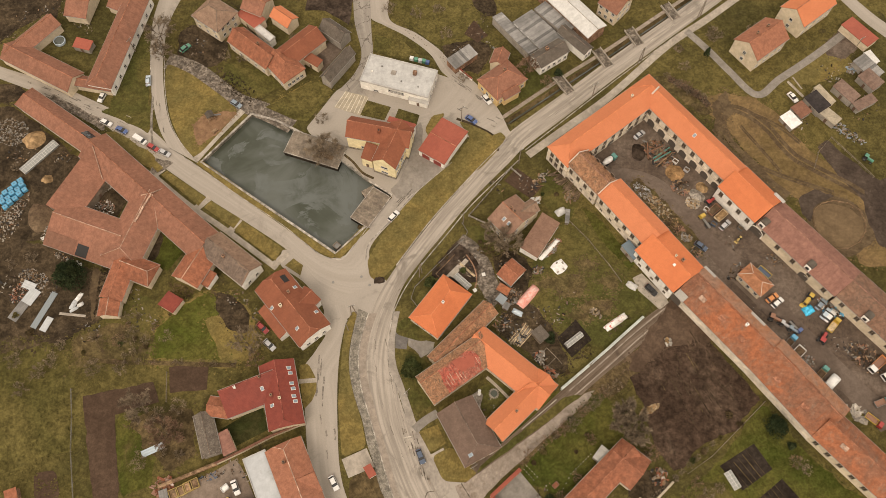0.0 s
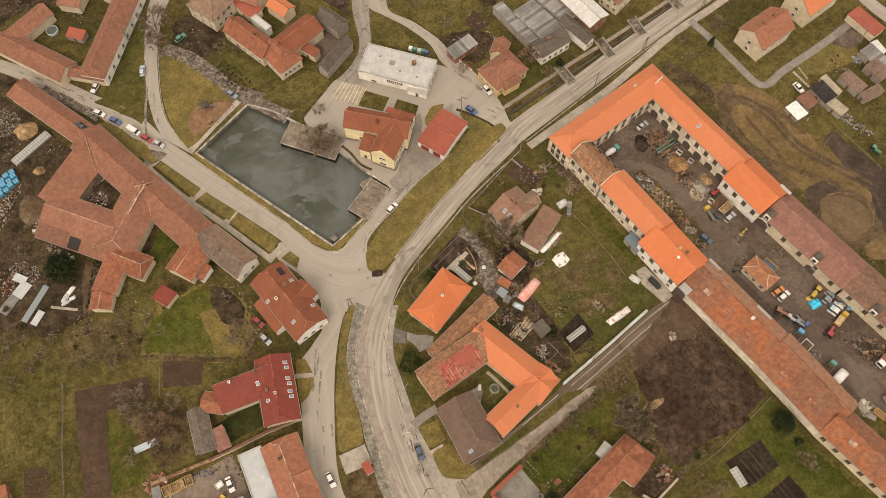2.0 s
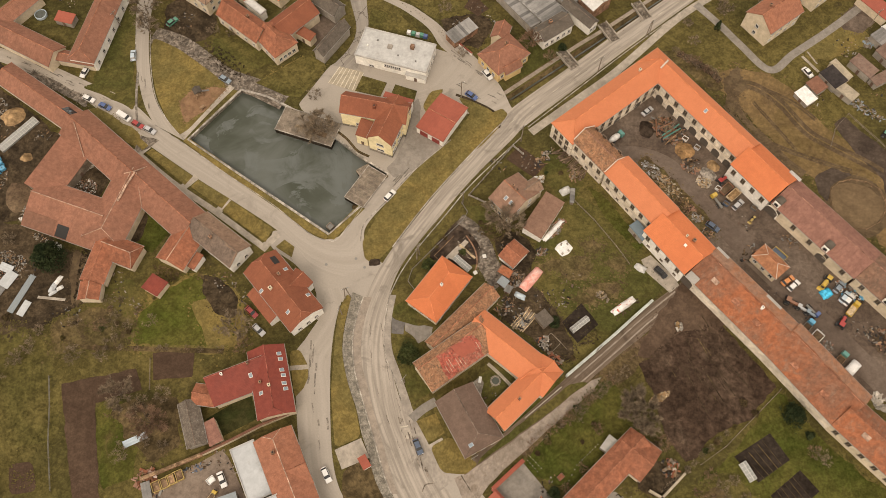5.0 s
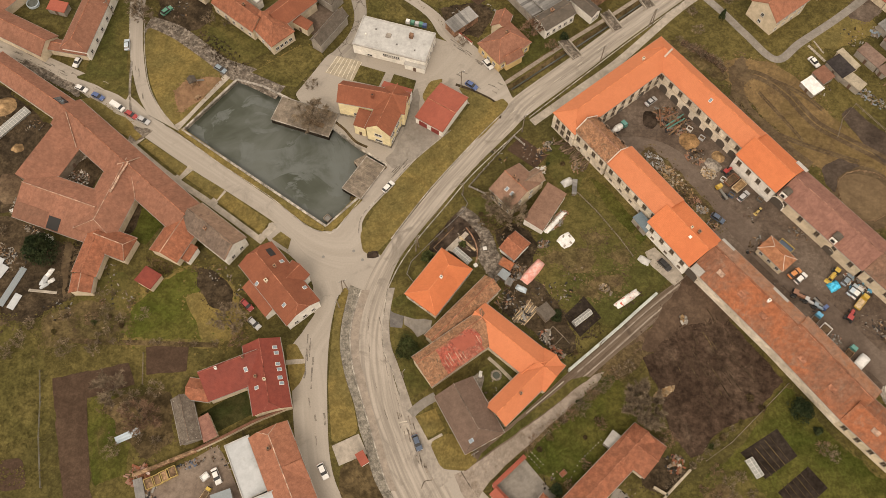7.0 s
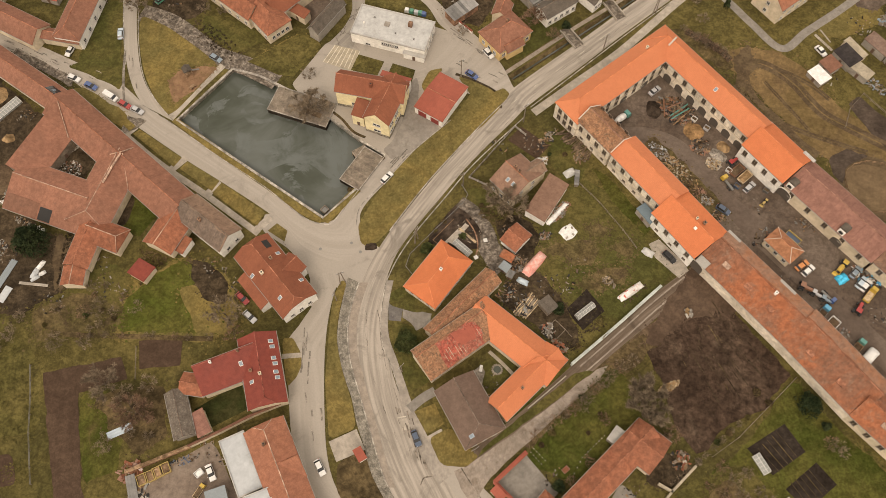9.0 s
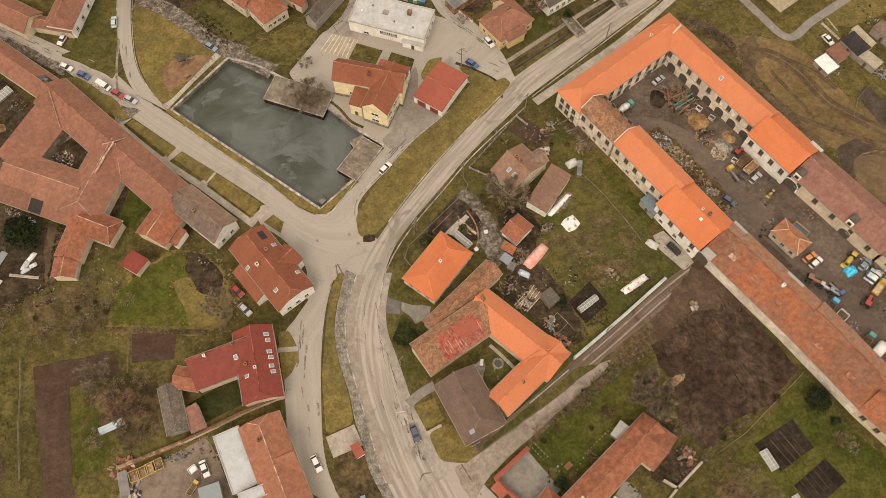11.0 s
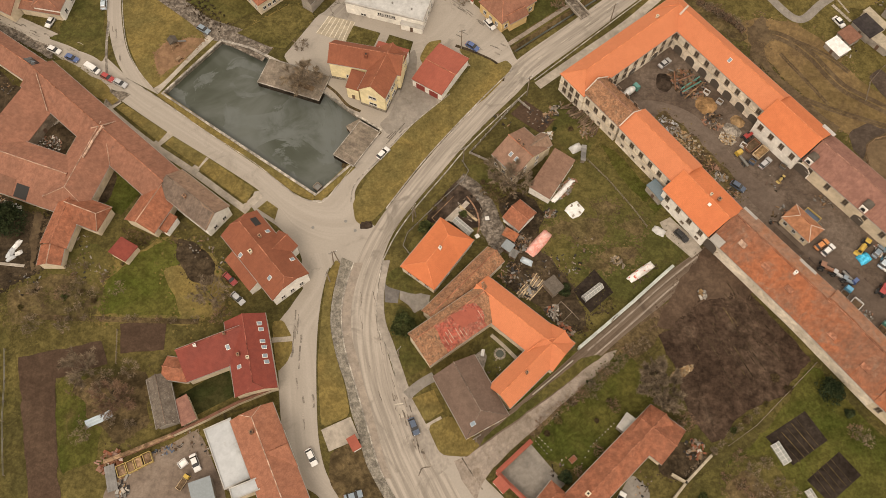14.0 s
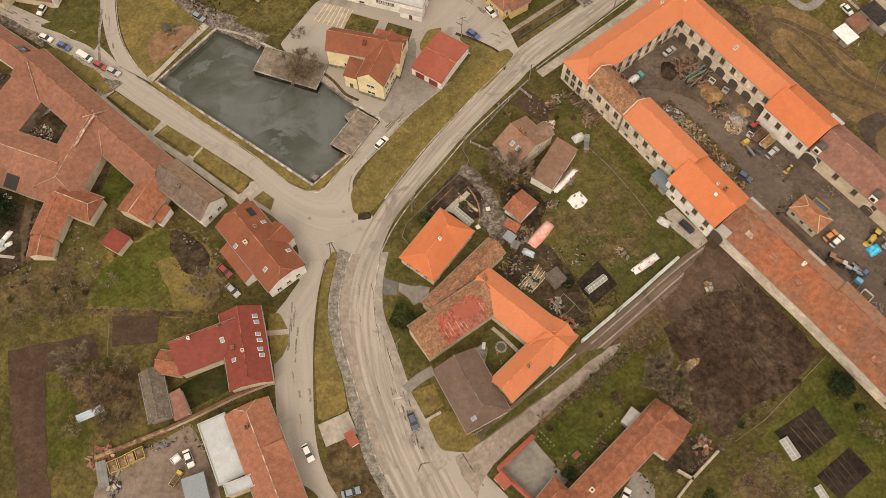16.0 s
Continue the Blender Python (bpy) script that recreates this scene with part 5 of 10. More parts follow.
for pts, w in (([(-15.9, 76.5), (-11.8, 83.3), (-4.2, 93.7), (8.2, 110), (22.2, 127.1)], 0.25), ([(-19.4, 69.4), (-19.8, 60.8), (-18.2, 50.8), (-15, 41.2), (-10.9, 31.8)], 0.25), ([(-16.7, 66), (-15.4, 55.8), (-12.9, 46.8), (-8.9, 37.2)], 0.3), ([(25.1, 131.9), (40.8, 146), (61.1, 162.5), (82.3, 179.4)], 0.2)):
    c = curve_points(pts, 16)
    k = 0
    while k < len(c) - 4:
        n = rnd.randint(2, 4)
        seg = [(p.x + 0.5 * noise.noise(p * 0.4) + rnd.gauss(0, 0.08), p.y + 0.5 * noise.noise(p * 0.4 + Vector((5, 2, 0)))) for p in c[k:k + n + 1]]
        if rnd.random() < 0.45:
            strip("tar_seam", seg, w * rnd.uniform(0.2, 0.5), 0.075, M["tar"], "dark tar seam in the asphalt", "road seam", per=2, thick=0.01)
        k += n
band("curve_footpath", [(-14.5, 74.4), (-15.3, 69.2), (-15.8, 61.8), (-14.9, 56.0), (-13.2, 51.8), (-11.6, 47.3), (-9.6, 42.4)], [(-12.8, 74.4), (-13.9, 67.7), (-14.0, 61.8), (-13.3, 57.4), (-11.7, 53.2), (-9.9, 48.3), (-8.2, 43.5)], 0.1, M["footway"], "worn pale footway beside the curve", "pavement")
band("lay_by", [(-11.8, 47.3), (-10.4, 42.4), (-8.4, 36.8), (-5.5, 30.3), (-2.7, 24.5), (-0.4, 20.8)], [(-10.0, 47.8), (-8.3, 43.5), (-6.0, 38.1), (-2.8, 31.8), (1.0, 26.1), (2.8, 23.3)], 0.095, M["footway"], "pale worn footway and lay-by", "pavement")
kerb_line([(-14.6, 74.4), (-15.5, 69.2), (-15.9, 61.8), (-15.1, 56.0), (-13.3, 51.8), (-11.7, 47.3), (-10.6, 43.5)], "worn pale kerb stones along the curve", 0.22, 0.14)
kerb_line([(-22.1, 73.8), (-23.8, 67.7), (-24.6, 61.8), (-24.4, 57.4), (-23.8, 53.2), (-22.7, 49.0), (-21.1, 44.2), (-18.7, 36.8), (-16.6, 30.3), (-14.5, 23.9), (-12.8, 20.2)], "pale kerb stones of the cobbled pavement", 0.3, 0.2)
for q, s in (((39, 82.8), 5.0), ((47, 75.6), 4.0), ((32.7, 83.7), 3.5), ((44.2, 89.2), 3.0), ((50.7, 83.7), 3.2), ((41.4, 72.9), 2.6)):
    patch("worn_lawn", [(q[0] + s * math.cos(a) * (1.5 if i % 2 else 0.8), q[1] + 0.7 * s * math.sin(a)) for i, a in enumerate((0, 1, 2, 3, 4.1, 5.2))], 0.046, M["rough"], "worn brownish spot in the lawn", "grass", 2, ragged=1.6)
for pts, w in (([(5.1, 24.9), (7.1, 21.7), (9.8, 17.7)], 0.5), ([(-4.9, 20.7), (-4.1, 22.5), (-2.3, 22.9), (-1.3, 24.4)], 0.5)):
    strip("tar_seam", pts, w * 0.6, 0.078, M["tar"], "dark tar seam in the asphalt", "road seam", thick=0.01)
rnd = random.Random(17)
for k in range(44):
    f = rnd.random()
    a, b, c = (-9.2, 39.5), (-6.1, 30.9), (-3.9, 25.2)
    x = a[0] * (1 - f) ** 2 + 2 * b[0] * f * (1 - f) + c[0] * f * f + rnd.gauss(0, 1.0)
    y = a[1] * (1 - f) ** 2 + 2 * b[1] * f * (1 - f) + c[1] * f * f
    ln = rnd.uniform(0.3, 1.3)
    strip("tar_patch", [(x - 0.3 * ln, y + ln), (x + 0.3 * ln, y - ln)], rnd.uniform(0.1, 0.3), 0.08, M["tar"], "dark worn patch of the road surface", "road patch", per=2, thick=0.01)
for a, b, n, sd in (((-35.4, 60.5), (-35.2, 47.5), 26, 1.0), ((-35.0, 46.0), (-31.5, 28.0), 12, 1.6), ((6.0, 146.5), (20.5, 137.5), 14, 2.4), ((3.5, 157.0), (12.5, 149.0), 18, 1.6), ((-14.5, 109.5), (-10.5, 114.5), 14, 0.7), ((-44.0, 86.0), (-38.0, 77.0), 10, 0.8), ((-140.0, 157.5), (-104.0, 139.5), 40, 1.5), ((-96.0, 152.0), (-92.0, 136.5), 8, 0.7)):
    dx, dy = b[0] - a[0], b[1] - a[1]
    g = math.hypot(dx, dy)
    for k in range(n // 2):
        f, o = rnd.random(), rnd.gauss(0, sd)
        x, y, ln = a[0] + dx * f - dy / g * o, a[1] + dy * f + dx / g * o, rnd.uniform(0.6, 2.0)
        kx, ky = rnd.gauss(0, 0.15), rnd.gauss(0, 0.15)
        strip("tar_patch", [(x - dx / g * ln, y - dy / g * ln), (x + kx, y + ky), (x + dx / g * ln, y + dy / g * ln)], rnd.uniform(0.15, 0.5), 0.0795, M["worn_tar"], "dark worn patch of the road surface", "road patch", per=2, thick=0.01)
for pts in ([(-89.2, 130.5), (-79.9, 124.2), (-65.3, 113.4), (-50.2, 102.9), (-39, 93.7), (-33.3, 91.3), (-29.9, 92.2), (-23.3, 102.1)], [(-101.6, 176.1), (-99.4, 159.6), (-96.4, 145)], [(-95.6, 166.6), (-94, 155), (-90.7, 141.7), (-85.8, 132.6), (-79.3, 125)]):
    kerb_line(pts, "pale kerb stones along the street", 0.2, 0.12)

band("yard_drive", [(53, 122.5), (61.2, 122.5), (71.5, 117.4), (80.6, 103.4), (89.7, 92.9), (103.3, 75.5), (117.4, 57.4), (130.3, 41.9)], [(49.9, 118.4), (59, 118.8), (68.4, 113.3), (76, 101.5), (84, 89.2), (98.3, 71.1), (111.8, 53.8), (123.3, 38.8)], 0.055, M["yard_smooth"], "smoother driven lane through the factory yard", "track")
rnd = random.Random(23)
for k in range(26):
    a, b, c, d = (57.3, 54.9), (79.3, 63.9), (89.8, 48.2), (65.1, 30)
    u, v = rnd.uniform(0.3, 0.92), rnd.uniform(0.05, 0.6)
    ln = rnd.uniform(0.1, 0.35)
    at = lambda p, q: tuple((a[i] * (1 - p) + b[i] * p) * (1 - q) + (d[i] * (1 - p) + c[i] * p) * q for i in (0, 1))
    strip("furrow", [at(u, v), at(u + 0.01, min(0.95, v + ln))], rnd.uniform(0.12, 0.3), 0.072, M["dark_scrub"], "pale scraped furrow in the dark earth", "furrow", per=3, thick=0.01)

patch("north_meadow", [(-18.6, 198.5), (7.8, 198.4), (14.7, 180.9), (5.5, 168.4), (-1.7, 170.8), (-9.6, 178), (-17.1, 183.4)], 0.036, M["meadow"], "dry meadow north of the lanes", "grass", 1, ragged=1.0)
patch("north_meadow", [(-59.2, 146), (-42.9, 157.7), (-36.5, 152.7), (-44.7, 141.2), (-50.4, 141.2)], 0.036, M["verge"], "dry meadow beside the stone path", "grass", 1, ragged=0.6)
patch("north_meadow", [(118.9, 161.8), (136.1, 171.2), (142, 161.8), (125.4, 154.9), (117.7, 154.9)], 0.036, M["verge"], "dry grass beside the garages", "grass", 1, ragged=1.0)
patch("meadow_bank", [(94.2, 137.2), (104.9, 146), (120.2, 126.6), (114.4, 114.3), (107.5, 116.3)], 0.041, M["paddock_grass"], "yellowish rough grass on the muddy meadow", "grass", 2, ragged=2.5)
patch("low_meadow", [(65.2, 16.3), (69.9, 22.4), (78, 17.4), (74, 9.1)], 0.0515, M["scrub"], "brown patch in the meadow", "ground", 2, ragged=1.5)


# ---- buildings ----
WIN, DIM = {}, {}


def window(parent, x, y, z, turn, w, h, mat="frame_white"):
    """One window on a wall: a frame with a mullion, and in it a pane and below it a sill."""
    key = (round(w, 1), round(h, 1), mat)
    if key not in WIN:
        xs = [-w / 2 - 0.06, -w / 2 + 0.06, -0.04, 0.04, w / 2 - 0.06, w / 2 + 0.06]
        zs = [0, 0.12, h - 0.12, h]
        bm = bmesh.new()
        grid = [[bm.verts.new((a, 0.1, b)) for b in zs] for a in xs]
        for i in range(5):
            for j in range(3):
                if not (j == 1 and i in (1, 3)):
                    bm.faces.new((grid[i][j], grid[i][j + 1], grid[i + 1][j + 1], grid[i + 1][j]))
        ext = bmesh.ops.extrude_face_region(bm, geom=list(bm.faces))
        for v in ext["geom"]:
            if isinstance(v, bmesh.types.BMVert):
                v.co.y -= 0.14
        bmesh.ops.recalc_face_normals(bm, faces=bm.faces)
        WIN[key] = (bm_mesh("window", bm, M[mat]), box_mesh("pane", w - 0.1, 0.06, h - 0.2, M["old_pane" if mat == "old_frame" else "pane"], centre=(0, 0.01, 0.1)), box_mesh("sill", w + 0.3, 0.26, 0.08, M["kerb"], centre=(0, 0.1, -0.1)))
    wf = part("window", WIN[key][0], parent, Matrix.Translation((x, y, z)) @ Matrix.Rotation(radians(turn), 4, "Z"))
    part("pane", WIN[key][1], wf)
    part("sill", WIN[key][2], wf)
    return wf


def roof_shape(L, W, rise, hips, base, thick=0.22, clips=(0, 0), back=1.0):
    """Top corners and slopes of a saddle roof: its ends hipped by a share of half the width, or the gables' tips clipped by a share of the rise."""
    hx, hy = L / 2, W / 2
    k = [max(hips[i] * hy, clips[i] * hy * 0.8) for i in (0, 1)]
    if k[0] + k[1] > L * 0.96:
        k = [v * L * 0.96 / (k[0] + k[1]) for v in k]
    top = [(-hx, -hy, base), (hx, -hy, base), (hx, hy * back, base + rise * (1 - back)), (-hx, hy * back, base + rise * (1 - back)), (-hx + k[0], 0, base + rise), (hx - k[1], 0, base + rise)]
    tips = {}
    for i, x in ((0, -hx), (1, hx)):
        if clips[i]:
            tips[i] = (len(top), len(top) + 1)
            top += [(x, -hy * clips[i], base + rise * (1 - clips[i])), (x, hy * clips[i], base + rise * (1 - clips[i]))]
    front = [0, 1] + ([tips[1][0]] if 1 in tips else []) + [5, 4] + ([tips[0][0]] if 0 in tips else [])
    back = [2, 3] + ([tips[0][1]] if 0 in tips else []) + [4, 5] + ([tips[1][1]] if 1 in tips else [])
    faces = [tuple(front), tuple(back)]
    for i, r, (a, b) in ((0, 4, (3, 0)), (1, 5, (1, 2))):
        if i in tips:
            faces.append((tips[i][1], tips[i][0], r) if i == 0 else (tips[i][0], tips[i][1], r))
        elif hips[i]:
            faces.append((a, b, r))
    m = len(top)
    vs = top + [(x, y, z - thick) for x, y, z in top]
    fs, uv = [], []
    for f in faces:
        pts = [Vector(top[i]) for i in f]
        u = (pts[1] - pts[0]).normalized()
        nrm = (pts[1] - pts[0]).cross(pts[2] - pts[0]).normalized()
        v = nrm.cross(u)
        fs.append(f)
        uv.append([((p - pts[0]).dot(u) + pts[0].x * 0.37, (p - pts[0]).dot(v)) for p in pts])
        fs.append(tuple(m + i for i in f[::-1]))
        uv.append([(0, 0)] * len(f))
    end1 = [tips[1][0], tips[1][1]] if 1 in tips else ([] if hips[1] else [5])
    end0 = [tips[0][1], tips[0][0]] if 0 in tips else ([] if hips[0] else [4])
    loop = [0, 1] + end1 + [2, 3] + end0
    for i, a in enumerate(loop):
        b = loop[(i + 1) % len(loop)]
        fs.append((b, a, m + a, m + b))
        uv.append([(0, 0), (1, 0), (1, 0.2), (0, 0.2)])
    return top, vs, fs, uv, tips


def house(name, label, cx, cy, L, W, ang, eave, rise, roof, wall, hips=(0, 0), over=0.35, wins=(), chimneys=(), lights=(), doors=(), ridge="ridge_red", category="house", snow=True, pale_hips=False, wsize=(1.1, 1.4), wz=None, group="", plinth=None, wmat="frame_white", bands=(), clips=(0, 0), back=1.0):
    """A building under one saddle or hipped roof. L and W are the roof's; wins: (side, count, rows), the sides being
    0 and 1 the long ones at -y and +y, 2 and 3 the ends at +x and -x; chimneys and lights: places (along, across, size)."""
    if ridge == "ridge_red" and roof in ("t_grey", "t_dark", "t_brown", "t_grout"):
        ridge = "ridge_grey"
    th = tagged(new(name), label, category, group)
    th.matrix_basis = pose(cx, cy, 0, 0, 0, ang)
    DIM[th.name] = (L, W, eave, rise, over)
    top, vs, fs, uv, tips = roof_shape(L, W, rise, hips, eave, clips=clips, back=back)
    rf = part("roof", mesh_of("roof", vs, fs, M[roof], uv), th)
    l, w = L / 2 - over, W / 2 - over
    slope = rise / (W / 2)
    ez = eave - 0.2 + slope * over
    bm = bmesh.new()
    wb = max(0.3, W / 2 * back - over)
    lo = [bm.verts.new(p) for p in ((-l, -w, -0.3), (l, -w, -0.3), (l, wb, -0.3), (-l, wb, -0.3))]
    hi = [bm.verts.new((v.co.x, v.co.y, ez if v.co.y < 0 else eave - 0.2 + slope * (W / 2 - wb))) for v in lo]
    for i in range(4):
        bm.faces.new((lo[i], lo[(i + 1) % 4], hi[(i + 1) % 4], hi[i]))
    for s, hp, cl, (p, q) in ((1, hips[1], clips[1], (1, 2)), (-1, hips[0], clips[0], (3, 0))):
        if cl:
            tz = eave - 0.2 + rise * (1 - cl)
            tip = [bm.verts.new((s * l, d * W / 2 * cl, tz)) for d in (s, -s)]
            bm.faces.new((hi[p], hi[q], *tip))
        elif not hp:
            apex = bm.verts.new((s * l, 0, eave - 0.2 + rise))
            bm.faces.new((hi[p], hi[q], apex))
    part("wall", bm_mesh("wall", bm, M[wall]), th)
    if plinth:
        part("plinth", box_mesh("plinth", 2 * l + 0.12, 2 * w + 0.12, plinth[0] + 0.3, M[plinth[1]], centre=(0, 0, -0.3)), th)
    for z in bands:
        part("string_course", box_mesh("string_course", 2 * l + 0.24, 2 * w + 0.24, 0.22, M["cream_wall"], centre=(0, 0, z)), th)
    # ridge and hip caps
    bm = bmesh.new()
    k = 0.13
    rod(bm, Vector(top[4]) - Vector((0.1, 0, 0)), Vector(top[5]) + Vector((0.1, 0, 0)), k, k, 6)
    part("ridge_cap", bm_mesh("ridge_cap", bm, M[ridge]), rf)
    for hp, end, cs in ((hips[0], 4, tips.get(0, (0, 3))), (hips[1], 5, tips.get(1, (1, 2)))):
        if hp or cs[0] > 5:
            for c in cs:
                bm = bmesh.new()
                rod(bm, top[end], top[c], k * 0.7, k * 0.7, 6)
                part("hip_cap", bm_mesh("hip_cap", bm, M["mortar_white" if pale_hips else ridge]), rf)
    for s in (-1, 1):
        bm = bmesh.new()
        gy, gz = (W / 2 + 0.06, eave - 0.14) if s < 0 else (W / 2 * back + 0.06, eave + rise * (1 - back) - 0.14)
        rod(bm, (-L / 2, s * gy, gz), (L / 2, s * gy, gz), 0.09, 0.09, 6)
        part("gutter", bm_mesh("gutter", bm, M["zinc"]), th)
    ww, wh = wsize
    for side, count, rows in wins:
        for r in range(rows):
            z = (wz if wz is not None else 1.2) + r * 3.0
            for i in range(count):
                f = (i + 0.5) / count * 2 - 1
                if side == 0:
                    window(th, f * l, -w, z, 180, ww, wh, wmat)
                elif side == 1:
                    window(th, f * l, wb, z, 0, ww, wh, wmat)
                elif side == 2:
                    window(th, l, f * w * 0.8, z, -90, ww, wh, wmat)
                else:
                    window(th, -l, f * w * 0.8, z, 90, ww, wh, wmat)
    for side, f, dw, dh, dm in doors:
        x, y, t = {0: (f * l, -w, 180), 1: (f * l, w, 0), 2: (l, f * w, -90), 3: (-l, f * w, 90)}[side]
        part("door", box_mesh("door", dw, 0.14, dh, M[dm]), th, Matrix.Translation((x, y, 0)) @ Matrix.Rotation(radians(t), 4, "Z"))
    for f, g, s, m in chimneys:
        x, y = f * L / 2, g * W / 2
        z = eave + rise * (1 - abs(g))
        bm = bmesh.new()
        box_bm(bm, 0, 0, -1.2, s, s, 2.1)
        box_bm(bm, 0, 0, 0.9, s + 0.16, s + 0.16, 0.14)
        ch = part("chimney", bm_mesh("chimney", bm, M[m]), th, Matrix.Translation((x, y, z)))
        part("flue", box_mesh("flue", s * 0.5, s * 0.5, 0.1, M["dark"], centre=(0, 0, 1.03)), ch)
    for f, g, m in lights:
        s = 1 if g > 0 else -1
        x, y = f * L / 2, g * W / 2
        tilt = math.atan(slope)
        z = eave + rise * (1 - abs(g))
        mt = Matrix.Translation((x, y, z)) @ Matrix.Rotation(-s * tilt, 4, "X")
        sk = part("skylight", box_mesh("skylight", 0.95, 1.3, 0.14, M[m], bevel=0.03), th, mt)
        part("pane", box_mesh("pane", 0.78, 1.08, 0.03, M["p_greyblue"], centre=(0, 0, 0.14)), sk)
    return th


def flat_building(name, label, cx, cy, L, W, ang, high, roof, wall, wins=(), category="building", rim=0.25, parts=()):
    th = tagged(new(name), label, category)
    th.matrix_basis = pose(cx, cy, 0, 0, 0, ang)
    part("wall", box_mesh("wall", L - 0.3, W - 0.3, high + 0.05, M[wall], centre=(0, 0, -0.25)), th)
    me = box_mesh("roof", L - 0.5, W - 0.5, 0.2, M[roof], centre=(0, 0, high - 0.2))
    part("roof", me, th)
    bm = bmesh.new()
    for x, y, sx, sy in ((0, -W / 2 + 0.13, L, 0.26), (0, W / 2 - 0.13, L, 0.26), (-L / 2 + 0.13, 0, 0.26, W - 0.52), (L / 2 - 0.13, 0, 0.26, W - 0.52)):
        box_bm(bm, x, y, high - 0.35, sx, sy, 0.35 + rim)
    part("parapet", bm_mesh("parapet", bm, M["parapet_grey"]), th)
    l, w = L / 2 - 0.15, W / 2 - 0.15
    for side, f, ww, wh, z in wins:
        x, y, t = {0: (f * l, -w, 180), 1: (f * l, w, 0), 2: (l, f * w, -90), 3: (-l, f * w, 90)}[side]
        window(th, x, y, z, t, ww, wh)
    return th


def shed(name, label, cx, cy, L, W, ang, high, rise, roof, wall, category="shed", over=0.2, group=""):
    """A small outbuilding under a pitched lid: it falls from one long side to the other."""
    th = tagged(new(name), label, category, group)
    th.matrix_basis = pose(cx, cy, 0, 0, 0, ang)
    l, w = L / 2 - over, W / 2 - over
    vs = [(-l, -w, -0.2), (l, -w, -0.2), (l, w, -0.2), (-l, w, -0.2), (-l, -w, high - 0.1), (l, -w, high - 0.1), (l, w, high + rise - 0.1), (-l, w, high + rise - 0.1)]
    part("wall", mesh_of("wall", vs, [(0, 1, 5, 4), (1, 2, 6, 5), (2, 3, 7, 6), (3, 0, 4, 7)], M[wall]), th)
    l, w = L / 2, W / 2
    t = 0.12
    vs = [(-l, -w, high), (l, -w, high), (l, w, high + rise), (-l, w, high + rise)]
    vs += [(x, y, z - t) for x, y, z in vs]
    fs = [(0, 1, 2, 3), (7, 6, 5, 4), (0, 4, 5, 1), (1, 5, 6, 2), (2, 6, 7, 3), (3, 7, 4, 0)]
    uv = [[(0, 0), (L, 0), (L, W), (0, W)]] + [[(0, 0), (1, 0), (1, 0.1), (0, 0.1)]] * 5
    part("roof", mesh_of("roof", vs, fs, M[roof], uv), th)
    part("door", box_mesh("door", 0.9, 0.1, min(1.9, high - 0.3), M["door_brown"], centre=(0, 0, 0)), th, Matrix.Translation((0.0, -W / 2 + over, 0)))
    return th


BR = (0.7, "brick_wall")
# north-west farm
house("farmhouse", "old farmhouse wing with red-brown tile roof", -140.7, 171.5, 20.3, 7.3, -128.4, 3.6, 2.6, "t_red", "cream_wall")
house("farmhouse", "street wing of the farm with red-brown tiles", -134.9, 160.1, 28.8, 8.8, -28.1, 3.6, 2.8, "t_red", "cream_wall", over=0.3)
house("farmhouse", "long farmhouse with white walls and red-brown tile roof", -110.1, 170.4, 39.6, 8.9, 78.8, 4.6, 3.2, "t_red", "white_wall", hips=(0.5, 0), wins=((0, 9, 1),), ridge="ridge_red")
house("annex", "low tiled annex with cream gable", -116.2, 153.4, 12.7, 4.3, -11.2, 3.0, 1.2, "t_red", "cream_wall")
shed("garden_shed", "garden shed with pink-red sheet roof", -123.3, 169.9, 6.3, 3.9, -15.1, 2.3, 0.4, "t_redsheet", "grey_wall")
house("barn", "barn with a brown-red tiled roof", -126.5, 185.9, 8.2, 11.5, -10.2, 3.6, 2.4, "t_red", "cream_wall")
house("barn", "barn with a brown-red tiled roof", -113, 187.7, 6, 8.4, -24, 3.4, 2.0, "t_red", "cream_wall")
# north houses
house("house", "house with grey-brown hipped roof and cream walls", -78.3, 179.8, 12.2, 10.7, -35.8, 6.0, 3.2, "t_grey", "cream_wall", hips=(0.8, 0.8), wins=((2, 3, 2), (0, 3, 2)))
house("house", "large house with warm red tile roof", -63.8, 166.6, 18.4, 7.8, -39, 4.6, 3.2, "t_warm", "cream_wall", wins=((0, 5, 1),), chimneys=((0.2, 0.2, *BR),))
house("house", "corner house with hipped red roof and ochre walls", -52.9, 159.3, 11.0, 9.2, -48.6, 4.6, 3.2, "t_warm", "cream_wall", hips=(0, 0.9), wins=((2, 4, 1), (0, 3, 1)))
house("house_wing", "house wing with red tile roof", -48.0, 168.0, 15.0, 9.0, 45.0, 4.4, 2.8, "t_rust", "cream_wall")
house("house", "house with red-brown tile roof", -64.5, 185.1, 8.4, 8.9, -25.7, 5.0, 2.6, "t_red", "cream_wall", wins=((0, 2, 1),))
house("house_wing", "small orange-red tiled wing", -54.9, 179.9, 8.5, 5.9, -38, 4.2, 2.0, "t_orange", "cream_wall")
shed("lean_to", "lean-to with red sheet roof", -66.4, 180.3, 9.6, 5.2, -40.9, 3.6, 0.5, "t_redsheet", "cream_wall")
flat_building("terrace", "white flat-roofed terrace beside the house", -61.1, 173.5, 7.9, 2.6, -41.6, 3.6, "white_sheet", "white_wall")
house("barn", "dark grey slate barn", -37, 174.1, 10, 5.8, -38.3, 4.2, 2.6, "t_dark", "grey_wall")
